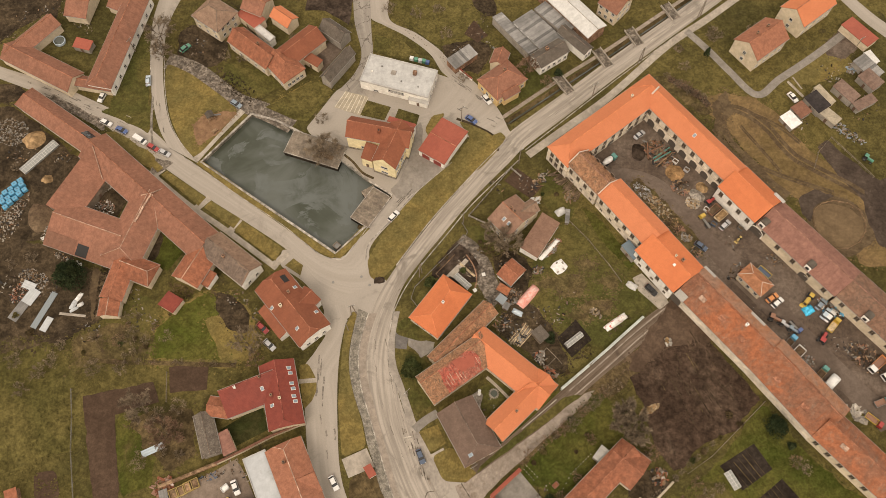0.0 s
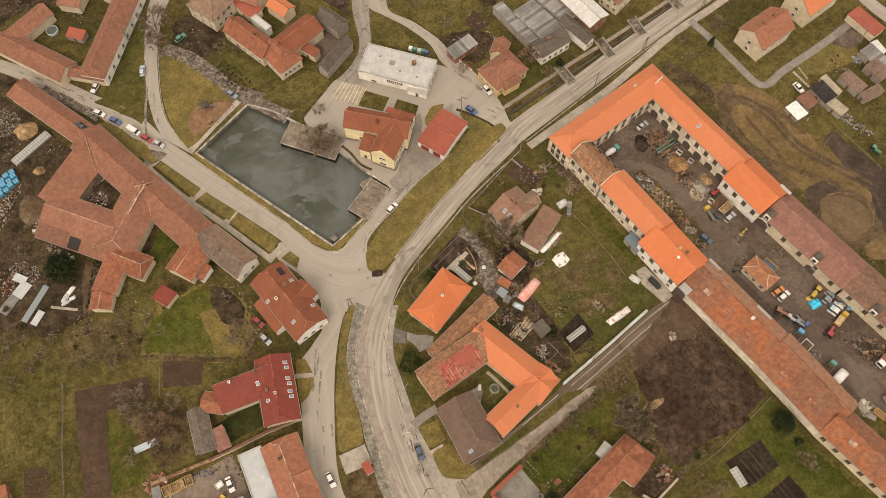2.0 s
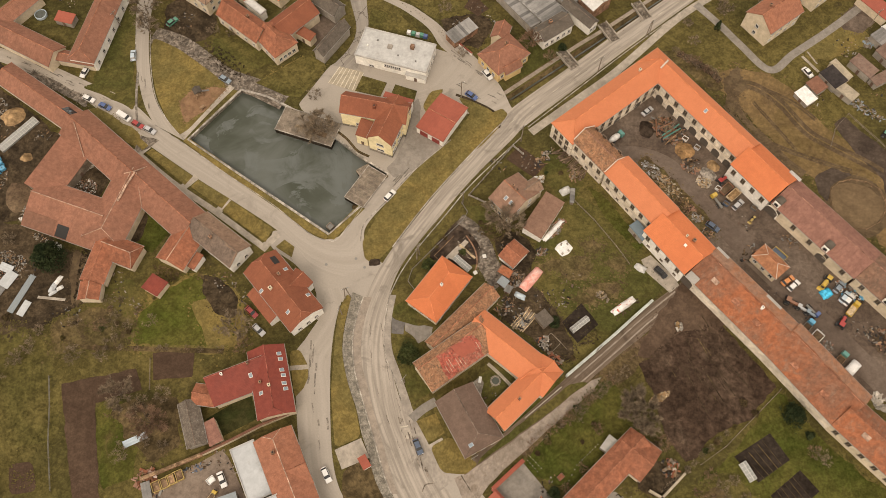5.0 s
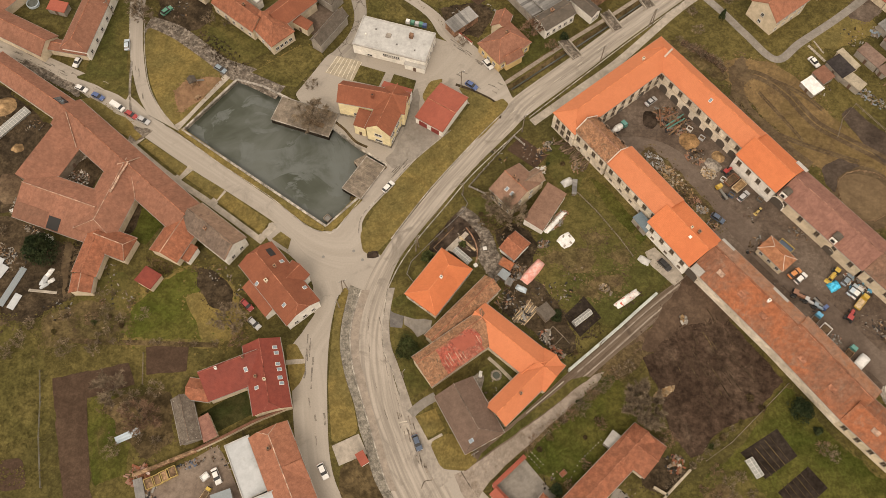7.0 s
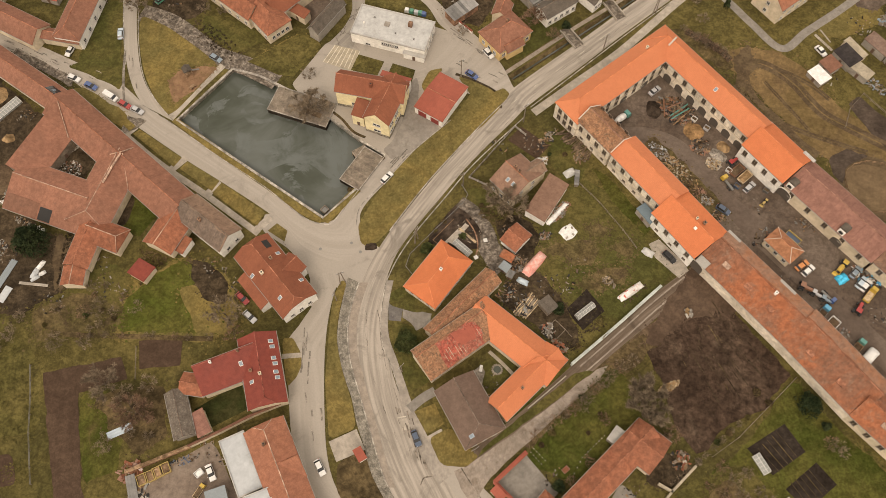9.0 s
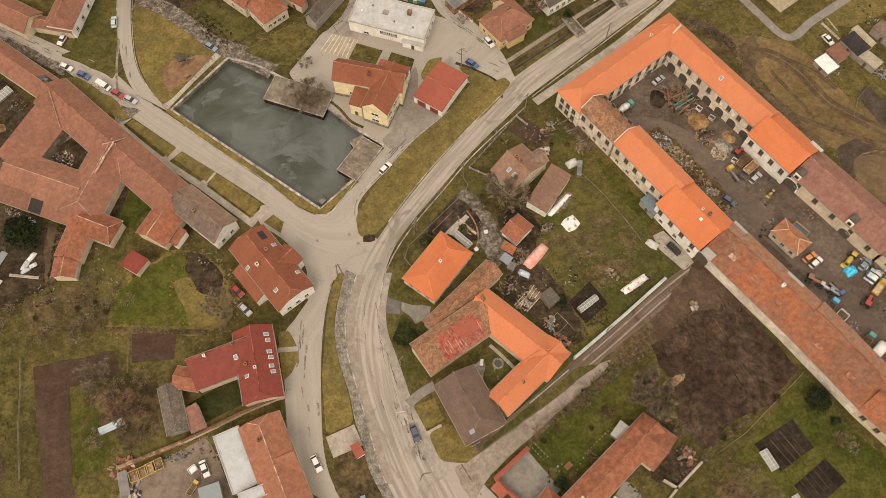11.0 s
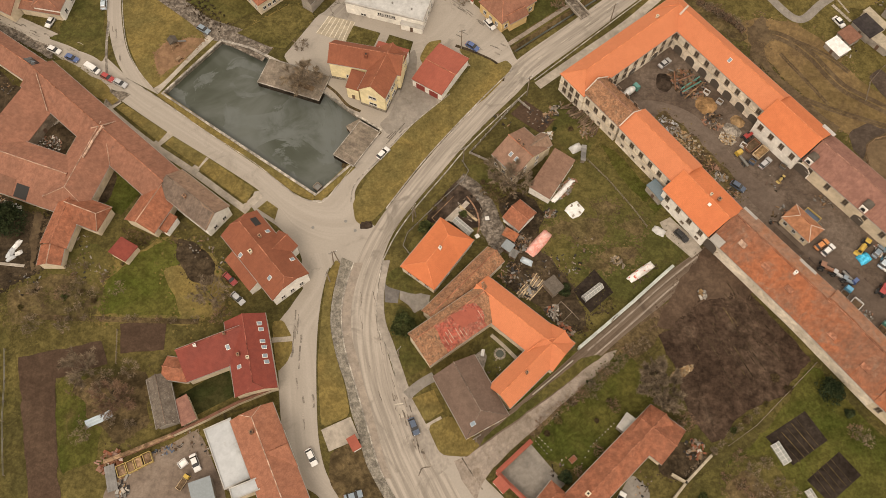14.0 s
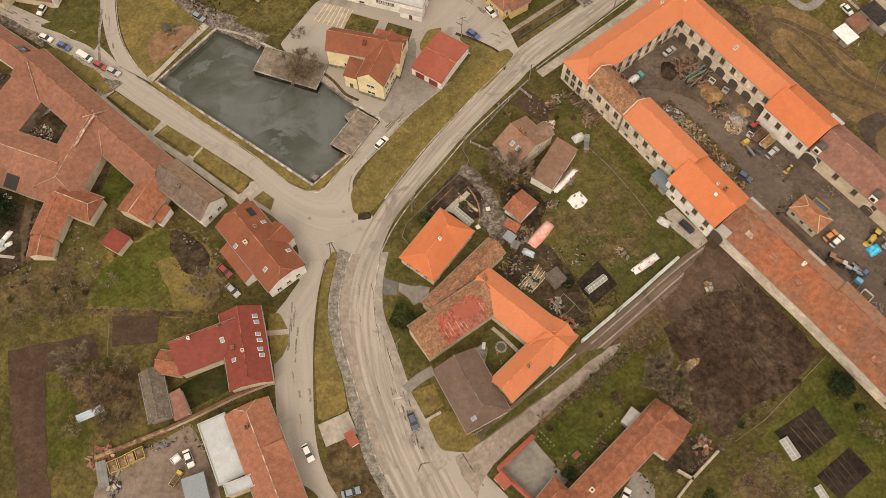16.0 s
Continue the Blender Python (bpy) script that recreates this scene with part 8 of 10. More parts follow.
def crate(x, y, ang, paint, fill, label, L=2.2, W=1.6, H=0.8, name="crate", group=""):
    th = tagged(new(name), label, "crate", group)
    th.matrix_basis = pose(x, y, 0.05, 0, 0, ang)
    for cx, cy, sx, sy in ((0, -W / 2, L, 0.12), (0, W / 2, L, 0.12), (-L / 2, 0, 0.12, W - 0.12), (L / 2, 0, 0.12, W - 0.12)):
        part("side", box_mesh("side", sx, sy, H, M[paint], centre=(cx, cy, 0)), th)
    part("fill", box_mesh("fill", L - 0.14, W - 0.14, H * 0.7, M[fill], taper=0.9), th)
    return th


def greenhouse(name, label, cx, cy, L, W, ang, high=1.2):
    th = tagged(new(name), label, "greenhouse")
    th.matrix_basis = pose(cx, cy, 0, 0, 0, ang)
    bm = bmesh.new()
    profile_bm(bm, [(-W / 2, 0.0), (W / 2, 0.0), (W / 2, high * 0.65), (0, high), (-W / 2, high * 0.65)], L, L)
    bmesh.ops.rotate(bm, verts=bm.verts, cent=(0, 0, 0), matrix=Matrix.Rotation(radians(90), 3, "Z"))
    part("cover", bm_mesh("cover", bm, M["dull_glazing"]), th)
    for s in (-1, 0, 1):
        bm = bmesh.new()
        rod(bm, (-L / 2, s * W / 2, high * (0.65 if s else 1.0)), (L / 2, s * W / 2, high * (0.65 if s else 1.0)), 0.07, 0.07, 4)
        part("rail", bm_mesh("rail", bm, M["frame_white"]), th)
    n = max(3, int(L / 0.9))
    for i in range(n + 1):
        x = -L / 2 + i * L / n
        bm = bmesh.new()
        for a, b in (((x, -W / 2, 0), (x, -W / 2, high * 0.65)), ((x, -W / 2, high * 0.65), (x, 0, high)), ((x, 0, high), (x, W / 2, high * 0.65)), ((x, W / 2, high * 0.65), (x, W / 2, 0))):
            rod(bm, a, b, 0.05, 0.05, 4)
        part("bar", bm_mesh("bar", bm, M["frame_white"]), th)
    return th


def log_stack(x, y, ang, n=10, long=4.0, label="loose stack of weathered logs", seed=1, mat="timber"):
    rnd = random.Random(seed)
    th = tagged(new("log_stack"), label, "log pile")
    th.matrix_basis = pose(x, y, 0.03, 0, 0, ang)
    for i in range(n):
        bm = bmesh.new()
        r = rnd.uniform(0.12, 0.24)
        ln = long * rnd.uniform(0.6, 1.1)
        rod(bm, (-ln / 2, 0, 0), (ln / 2, 0, 0), r, r * 0.85, 7)
        part("log", bm_mesh("log", bm, M[mat]), th, pose(rnd.gauss(0, 0.3), (i - n / 2) * 0.42 + rnd.gauss(0, 0.1), 0.22 + 0.25 * (i % 2), 0, 0, rnd.gauss(0, 12)))
    return th


# ---- details on the factory ----
def archway(th, f, wide, high, mat="old_wall"):
    """An arch on the yard side of a wing: a dark plate for the shade of the passage, in a raised surround."""
    L, W, eave, rise, over = DIM[th.name]
    x, y = f * (L / 2 - over), -(W / 2 - over)

    def arch(w, h, n=8):
        r = w / 2
        return [(-r, -0.2), (r, -0.2)] + [(r * math.cos(a * math.pi / n), h - r * 0.7 + 0.7 * r * math.sin(a * math.pi / n)) for a in range(n + 1)]

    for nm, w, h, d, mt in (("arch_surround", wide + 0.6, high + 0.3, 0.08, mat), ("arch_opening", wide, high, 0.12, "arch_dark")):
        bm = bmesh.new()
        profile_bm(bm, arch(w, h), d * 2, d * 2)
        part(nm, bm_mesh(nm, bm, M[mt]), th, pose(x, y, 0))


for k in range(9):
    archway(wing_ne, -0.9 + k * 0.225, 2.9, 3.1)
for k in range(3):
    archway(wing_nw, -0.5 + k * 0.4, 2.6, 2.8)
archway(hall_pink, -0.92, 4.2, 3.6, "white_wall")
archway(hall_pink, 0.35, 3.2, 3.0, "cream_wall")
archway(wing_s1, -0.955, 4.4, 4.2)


for th, n in ((sec_old, 3), (sec_new, 5), (wing_sw, 3)):
    # low cellar-like windows of the ground floor
    L, W, eave, rise, over = DIM[th.name]
    for k in range(n):
        window(th, (2 * (k + 0.62) / n - 1) * (L / 2 - over), -(W / 2 - over), 1.3, 180, 1.0, 0.8, "old_frame")


def dormer(th, f, wide=2.0, high=1.9):
    """A small white roof dormer with a rounded dark sheet roof, at the eaves of a hall."""
    L, W, eave, rise, over = DIM[th.name]
    x, y = f * L / 2, -W / 2 + 1.2
    d = part("dormer", box_mesh("dormer", wide, 2.2, high, M["white_wall"], centre=(0, 0, 0)), th, pose(x, y, eave))
    bm = bmesh.new()
    profile_bm(bm, [(-wide / 2 - 0.2, high)] + [(-(wide / 2 + 0.2) * math.cos(a * math.pi / 8), high + 0.7 * math.sin(a * math.pi / 8)) for a in range(1, 8)] + [(wide / 2 + 0.2, high)], 2.2, 2.2, 0.3)
    part("dormer_roof", bm_mesh("dormer_roof", bm, M["t_dark"]), d)
    bm = bmesh.new()
    profile_bm(bm, [(-0.6, 0.3), (0.6, 0.3), (0.6, 1.1), (0.35, 1.5), (-0.35, 1.5), (-0.6, 1.1)], 0.1, 0.1, -1.1)
    part("dormer_opening", bm_mesh("dormer_opening", bm, M["dark"]), d)


dormer(hall_pink, -0.9)
dormer(hall_pink, 0.28)
dormer(hall_brown, -0.3)


def hatch(th, f, g, sx, sy, mat="ridge_pale", high=0.25, name="roof_hatch"):
    L, W, eave, rise, over = DIM[th.name]
    tilt = math.atan(rise / (W / 2)) * (-1 if g > 0 else 1)
    z = eave + rise * (1 - abs(g))
    part(name, box_mesh(name, sx, sy, high, M[mat], bevel=0.04, centre=(0, 0, -0.05)), th, Matrix.Translation((f * L / 2, g * W / 2, z)) @ Matrix.Rotation(tilt, 4, "X"))


for th, f, g in ((wing_s1, -0.57, -0.48), (wing_s1, -0.07, -0.48), (wing_s1, 0.42, -0.5), (wing_s2, -0.44, -0.6), (wing_s2, 0.35, -0.58), (wing_s3, -0.6, -0.4)):
    hatch(th, f, g, 2.2, 1.4, "ridge_pale" if f < -0.5 else "ridge_old", 0.3)
hatch(wing_s1, -0.88, -0.9, 3.4, 2.4, "zinc", 0.4, "arch_cover")
hatch(wing_s1, -0.86, 0.5, 4.4, 1.2, "flat_grey", 0.1, "sheet_patch")
hatch(wing_s1, 0.36, 0.5, 5.2, 1.2, "flat_grey", 0.1, "sheet_patch")
hatch(hall_orange, 0.85, 0.93, 4.0, 1.2, "white_sheet", 0.5, "white_duct")
hatch(wing_sw, 0.3, -0.2, 0.8, 0.8, "white_wall", 0.5, "roof_vent")


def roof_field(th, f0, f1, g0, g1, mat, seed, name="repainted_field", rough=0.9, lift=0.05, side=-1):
    """A stretch of one slope in tiles of its own, with an uneven outline and its own courses."""
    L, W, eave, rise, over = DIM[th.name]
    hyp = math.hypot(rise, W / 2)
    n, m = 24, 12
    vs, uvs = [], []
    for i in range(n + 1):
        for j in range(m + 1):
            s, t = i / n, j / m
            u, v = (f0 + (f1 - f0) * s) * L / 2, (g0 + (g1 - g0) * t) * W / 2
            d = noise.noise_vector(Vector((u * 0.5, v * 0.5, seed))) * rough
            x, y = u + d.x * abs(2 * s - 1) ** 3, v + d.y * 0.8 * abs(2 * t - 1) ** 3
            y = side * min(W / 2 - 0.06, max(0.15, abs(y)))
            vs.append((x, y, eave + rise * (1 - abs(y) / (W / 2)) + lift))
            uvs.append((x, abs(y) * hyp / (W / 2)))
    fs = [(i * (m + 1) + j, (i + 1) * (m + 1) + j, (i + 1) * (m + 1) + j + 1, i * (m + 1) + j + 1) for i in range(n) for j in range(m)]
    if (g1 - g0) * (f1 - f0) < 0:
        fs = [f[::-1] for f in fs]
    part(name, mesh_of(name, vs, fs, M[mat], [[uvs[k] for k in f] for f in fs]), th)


# paler tiles over the whole yard-side slopes
roof_field(wing_s1, -0.995, 0.995, 0.06, 0.54, "t_oldpale", 11, "bleached_slope", 0.5, 0.05, 1)
roof_field(wing_s2, -0.995, 0.995, 0.06, 0.46, "t_oldpale", 12, "bleached_slope", 0.5, 0.05, 1)
# darker tiles over the whole front slope
roof_field(grey_house, -0.99, 0.97, -0.98, -0.05, "t_greydark", 14, "mossy_slope", 0.6, 0.05)
roof_field(old_house, -0.5, 0.52, -0.98, -0.04, "t_redpatch", 3, lift=0.17)
roof_field(old_house, -0.02, 0.45, -0.62, -0.08, "t_redsheet", 8, rough=2.4, lift=0.2)
for f, g, n in ((-0.42, -0.62, 2.4), (-0.34, -0.58, 3.2), (-0.27, -0.55, 3.0), (-0.12, -0.66, 3.4), (-0.05, -0.7, 2.6), (0.02, -0.74, 2.0), (0.5, -0.55, 2.4), (0.58, -0.6, 1.6)):
    hatch(old_house, f, g, 0.16, n, "ridge_pale", 0.3, "mortar_streak")
def flashing(th, pts, label, mat="ridge_pale", r=0.14):
    """A pale mortar fillet along a valley or parapet of a roof, given in the world."""
    bm = bmesh.new()
    for a, b in zip(pts, pts[1:]):
        rod(bm, a, b, r, r, 6)
    ob = part("flashing", bm_mesh("flashing", bm, M[mat]), th, th.matrix_basis.inverted(), label)
    return ob


flashing(sec_old, [(39.3, 120.3, 8.35), (42.4, 122.7, 10.85), (45.8, 124.9, 8.4)], "white verge trim across the roof", "mortar_white", 0.17)
flashing(sec_old, [(47.6, 109.5, 8.1), (51.0, 112.0, 10.9), (54.2, 114.5, 8.1)], "white verge trim across the roof", "mortar_white", 0.17)
flashing(street_wing, [(-110.6, 126.9, 7.35), (-106.9, 116.6, 4.35)], "pale mortar line in the valley")
flashing(street_wing, [(-93.1, 110.0, 6.35), (-89.5, 110.1, 7.6), (-87.6, 113.1, 4.7)], "pale parapet across the roof", r=0.17)
flashing(street_wing, [(-89.6, 109.7, 7.55), (-91.5, 105.7, 7.3), (-92.7, 102.2, 7.2), (-93.4, 100.6, 7.1)], "thick pale fire wall along the ridge", r=0.3)
flashing(street_wing, [(-89.2, 109.8, 7.45), (-87.2, 99.9, 4.3)], "pale mortar line in the valley", r=0.09)
flashing(low_orange, [(20.6, 48.7, 4.2), (24.0, 51.0, 6.7), (27.4, 51.6, 7.15)], "pale ridge mortar", "ridge_orange", 0.13)
# no hole is cut: a dark plate paints the recess's shade
hatch(rust_house, -0.72, 0.6, 2.6, 1.9, "dark", 0.12, "roof_recess")
shed("glass_canopy", "grey glazed canopy in the corner of the red-roofed house", -49.4, 45.6, 1.8, 3.0, 15.0, 2.8, 0.3, "blue_glass", "white_wall", "canopy")
# solar panels on the farm's street wing
for k in range(4):
    hatch(farm_end, 0.66 + 0.075 * k, 0.3, 1.2, 2.6, "pane", 0.22, "solar_panel")
hatch(farm_end, 0.965, 0.3, 0.5, 2.4, "frame_white", 0.2, "panel_edge")
# the bungalow's raised roof field and pale corner wall of the factory
roof_field(bungalow, -0.42, 0.3, -0.86, -0.3, "t_orange_bright", 4, "raised_tile_field", rough=0.0, lift=0.14)
# dark plate on the slope paints the shade of the barn's open bay
hatch(barn, 0.1, -0.8, 3.8, 3.7, "dark", 0.12, "open_bay")
roof_field(barn, -0.98, -0.1, -0.99, -0.55, "t_rustdull", 21, "lower_roof_field", 0.3, 0.12)
hatch(wing_ne, -0.68, -0.05, 0.5, 3.2, "mortar_white", 0.5, "corner_coping")
# the public building's roof
for x, y, sx, mt, h in ((5.0, 2.0, 1.2, "brick_wall", 1.6), (-2.0, 0.5, 1.6, "grey_wall", 0.4), (-6.5, 1.8, 0.5, "steel", 0.4), (1.5, -2.0, 0.4, "steel", 0.5), (-9, -1.0, 0.5, "white_wall", 0.5), (7.5, -2.5, 0.4, "steel", 0.4)):
    part("roof_vent", box_mesh("roof_vent", sx, sx, h, M[mt], bevel=0.03, centre=(0, 0, 4.58)), flat_public, pose(x, y, 0))
# raised seams of pale mortar on the farm roofs
shed("entrance_canopy", "low entrance canopy beside the white building", -8.1, 146.9, 6.9, 1.4, -16.8, 2.6, 0.1, "flat_grey", "white_wall", "canopy")
shed("side_canopy", "grey-blue sheet canopy on the factory wall", 57.4, 93.1, 5.9, 3.1, -55.4, 3.0, 0.3, "blue_glass", "grey_wall", "canopy")

# ---- at the pond ----
deck("wooden_deck", "broad weathered plank deck over the pond", -41.3, 129.6, 19, 8.8, -19.2, 0.55)
deck("wooden_jetty", "weathered plank jetty over the pond", -22.7, 108.7, 12.8, 6.9, 57.2, 0.5)
deck("wooden_jetty", "small plank platform beside the jetty", -23.4, 114.4, 4.5, 2.5, 31.9, 0.5, z=0.45, rail=False)
crate(-38.2, 127.3, -22.4, "wood", "mud", "long timber planter set into the deck", 6.5, 2.0, 0.75, "planter")
twig_tree("bare_tree", "leafless tree growing through the pond deck", *(-38.4, 128.4), 7.0, 6.0, "twig", 8500, 11, 0.22, 0.15)
raft = crate(-32.8, 96.1, 49, "wood", "steel", "floating duck house on the pond", 1.8, 1.8, 0.9, "duck_house")
raft.location.z = -1.35
fence("pond_railing", "low dark railing along the pond path", [(-33.6, 125.6), (-24.2, 118.4)], 1.0, 2.2, "steel", False, "steel", "railing")
for q in ((-25.9, 102.1), (-16.8, 112.4), (-46.6, 135.8)):
    heap("shrub_clump", "dry reed clump at the water's edge", *q, 0.8, 0.8, 0.7, "scrub", category="plant")

# ---- the playground ----
def climbing_frame(x, y, ang):
    th = tagged(new("climbing_frame"), "dark timber climbing frame on bare earth", "play equipment")
    th.matrix_basis = pose(x, y, 0.1, 0, 0, ang)
    for sx in (-1, 1):
        for sy in (-1, 1):
            bm = bmesh.new()
            rod(bm, (sx * 1.3, sy * 1.3, -0.2), (sx * 0.9, sy * 0.9, 2.8), 0.13, 0.1, 7)
            part("post", bm_mesh("post", bm, M["timber"]), th)
    part("platform", box_mesh("platform", 2.2, 2.2, 0.14, M["timber"], centre=(0, 0, 1.3)), th)
    bm = bmesh.new()
    profile_bm(bm, [(-1.3, 2.6), (1.3, 2.6), (0, 3.5)], 2.4, 2.4)
    part("roof", bm_mesh("roof", bm, M["t_dark"]), th)
    part("slide", box_mesh("slide", 2.6, 0.6, 0.08, M["steel"]), th, pose(2.2, 0, 0.75, 0, 28, 0))


def bench(x, y, ang, label="weathered timber bench and table"):
    th = tagged(new("bench"), label, "bench")
    th.matrix_basis = pose(x, y, 0.12, 0, 0, ang)
    part("seat", box_mesh("seat", 1.9, 0.4, 0.08, M["timber"], centre=(0, 0.7, 0.42)), th)
    part("tabletop", box_mesh("tabletop", 1.9, 0.8, 0.08, M["timber"], centre=(0, 0, 0.7)), th)
    for sx in (-0.7, 0.7):
        part("leg", box_mesh("leg", 0.1, 1.5, 0.7, M["timber"], centre=(sx, 0.2, 0)), th)


climbing_frame(*(-76.6, 141.4), 30)
bench(*(-74.7, 136.4), 50)

# ---- cars ----
car(-15.4, 105.6, 50.2, "white", "estate", "white estate car parked by the grass")
car(-6.1, 32, -67.7, "navy", "hatchback", "dark blue hatchback on the main road")
car(-29.8, 24.9, -61.2, "white", "hatchback", "white hatchback on the side street")
car(-99.5, 156.1, 98.2, "ltblue", "hatchback", "pale blue hatchback on the lane")
car(-88.7, 169.5, 48.4, "green", "hatchback", "green hatchback in a front yard")
car(-114, 149.6, -108.9, "white", "saloon", "white saloon parked on grass")
car(-111, 139.6, -25.7, "white", "hatchback")
car(-105.4, 136.8, -28, "blue", "saloon", "blue saloon parked by the street")
car(-98.8, 133, -32.4, "white", "van", "white delivery van at the roadside")
car(-94.2, 130.2, -31.3, "red", "estate", "dark red estate car at the roadside")
car(-90.2, 128.2, -29.1, "silver", "hatchback", "silver hatchback at the roadside")
car(-68.9, 146.9, -33.4, "greyblue", "estate", "grey-blue estate car on the stone path")
car(14.7, 148.7, -53.5, "white", "estate")
car(9.5, 140.8, -37.5, "blue", "hatchback", "blue hatchback near the junction")
car(117.2, 149.5, -58.1, "white", "saloon")
patch("gate_concrete", [(57.7, 85.1), (60.6, 86.6), (66.7, 79.7), (67.8, 77.2), (64.9, 75), (59, 81.1)], 0.064, M["concrete"], "pale concrete before the gate", "pavement", 0)
car(62.8, 81, -48.4, "black", "estate", "black estate car by the factory gate")
car(98.8, 78.5, 32.3, "orange", "hatchback", "orange hatchback in the factory yard")
car(100.2, 77, 38, "white", "estate")
car(88, 102.5, 40.7, "silver", "estate", "silver estate car in the factory yard")
car(64.4, 135, 38.6, "silver", "saloon", "silver saloon by the factory wall")
car(79.6, 95.4, -39.3, "navy", "estate", "dark blue-grey estate car in the yard")
car(-53.2, 69.1, -42, "red", "hatchback", "red hatchback behind the house")
car(-50.7, 63.9, -42.1, "silver", "hatchback")
car(-56.6, 23.7, -63.7, "white", "saloon")
car(-19.7, 16.3, 16.9, "greyblue", "saloon", "grey-blue saloon beside the street")
car(114, 73.5, 43.3, "ltblue", "hatchback")
car(115, 72.7, 43.2, "white", "hatchback")
car(113, 76.5, 44.6, "greyblue", "hatchback", "grey-blue hatchback among machines")
car(41, 15.2, 60.3, "white", "saloon")

# ---- lorries and machines in the yard ----
truck(125.7, 57.9, -142.4, "white", "p_orange", "white lorry with an orange tipper body", fill="p_rust")
truck(129.2, 55.4, -150.4, "white", "p_silver", "white lorry with a grey body", "box")
truck(101.6, 64.6, 45.1, "cyan", "steel", "lorry with a bright blue cab", fill="mud", size=0.85)
truck(109.1, 55.3, 44.7, "teal", "timber", "lorry with a turquoise cab and wooden bed", fill="mud", size=0.85)
truck(82, 103.7, 118.9, "yellow", "steel", "lorry with a yellow cab and bare chassis", "none", size=0.8)
truck(53.6, 125.2, 37.3, "teal", "p_white", "mixer lorry with a green cab and white drum", "drum", size=0.9)
truck(115.5, 69.9, 46.7, "yellow", "p_yellow", "yellow tipper lorry beside the hall", fill="pale_wood", size=0.8)
truck(104.2, 69.5, -51.8, "blue", "steel", "small lorry with a blue cab", "none", size=0.7)
truck(125, 47.1, 20.3, "teal", "steel", "parked lorry with a green cab", "open", size=0.8)
truck(-58.8, 19.4, 59, "yellow", "pale_wood", "small pale lorry in the dirt yard", fill="mud", size=0.6)
trailer(103.4, 61.4, 42.5, "p_white", "mud", "open trailer with white sides", 4.6, 2.6)
trailer(85.1, 107.6, 39.7, "p_rust", "mud", "open trailer with grey-brown load", 4.2, 2.2)
trailer(87.1, 105.6, 41, "pale_wood", "sand", "open trailer with tan load", 4.2, 2.2)
trailer(97.6, 86.6, -47.7, "p_ochre", "p_navy", "ochre trailer with a dark blue load behind the yard house", 4.4, 1.8)
tractor(111.6, 65.9, 52.9, "red", "red tractor in the factory yard")
tractor(84.3, 110.6, 35.7, "red", "red machine among scrap", size=0.9)
tractor(109.7, 78.2, -131, "yellow", "yellow wheel loader with lowered bucket", True, 0.95)
tractor(91.8, 97.9, -136.7, "ochre", "small dusty ochre loader with bucket", True, 0.5)
tractor(98.4, 72, -26.7, "rust", "rusty brown tractor without cab paint", size=1.0)
tractor(101.1, 70.2, -33.6, "silver", "dusty grey tractor in a row of machines", size=0.8)
tractor(103.3, 68.6, -29.8, "greyblue", "dusty grey tractor in a row of machines", size=0.8)
truck(121.5, 41.8, -42.8, "red", "p_yellow", "red and yellow lorry", fill="p_rust", size=0.8)
tractor(137.4, 126, -39.4, "green", "green tractor with a white hood on the meadow", size=0.9)
bm = bmesh.new()
profile_bm(bm, [(-1.5, 0), (1.5, 0), (1.5, 1.7), (0.5, 2.05), (-0.5, 2.05), (-1.5, 1.7)], 5.6, 5.4)
bmesh.ops.rotate(bm, verts=bm.verts, cent=(0, 0, 0), matrix=Matrix.Rotation(radians(90), 3, "Z"))
bmesh.ops.scale(bm, vec=(0.85, 0.85, 1), verts=bm.verts)
bmesh.ops.bevel(bm, geom=list(bm.edges), offset=0.12, segments=2, affect="EDGES")
ob = tagged(new("tarpaulin", bm_mesh("tarpaulin", bm, M["tarp_white"], True)), "bright white tarpaulin stretched over a lorry", "tarpaulin")
x, y, a = 111.7, 52.8, 42.2
ob.matrix_basis = pose(x, y, 0.05, 0, 0, a)
tarp("tarpaulin", "bright blue tarpaulin over scrap", 109.2, 74.8, 27, 3.4, 3.0, 1.4, "tarp_blue", 6)

SCR = ["bark", "steel", "timber", "mud", "dark", "rut_mud", "p_rust"]
RUB = ["concrete", "kerb", "paving", "mud"]
litter("scrap_heap", "rusty scrap iron and beams heaped in the yard", *(70.5, 128.3), 6.5, 4.0, 260, SCR + ["p_rust"], (0.2, 0.9), 1.6, -40, 21, 0.4, 1.8, "scrap heap")
for k, (a, b, mt) in enumerate([((67.9, 126), (73.5, 129.8), "p_teal"), ((68.2, 125), (73.7, 128.3), "p_teal"), ((67.3, 128.7), (71.5, 130.4), "p_rust"), ((68.5, 122.9), (74.2, 127.9), "timber"), ((66.7, 131.9), (66.2, 125.6), "p_rust")]):
    bm = bmesh.new()
    rod(bm, (*a, 1.0), (*b, 1.5), 0.22, 0.22, 4)
    tagged(new("steel_beam", bm_mesh("steel_beam", bm, M[mt])), "long painted steel beam on the scrap heap", "beam", "beams on the scrap heap")
heap("sand_mound", "brownish ochre sand heap in the yard", *(74.6, 121.4), 3.3, 2.9, 1.5, "brown_sand", -40, 3)
heap("sand_mound", "yellowish sand heap by the arcade", *(82.6, 115.9), 2.4, 1.8, 1.1, "sand", -40, 8)
heap("grit_mound", "dark heap of grit in the yard", *(63.6, 128.7), 2.6, 3.2, 1.2, "dark_earth", 0, 5)
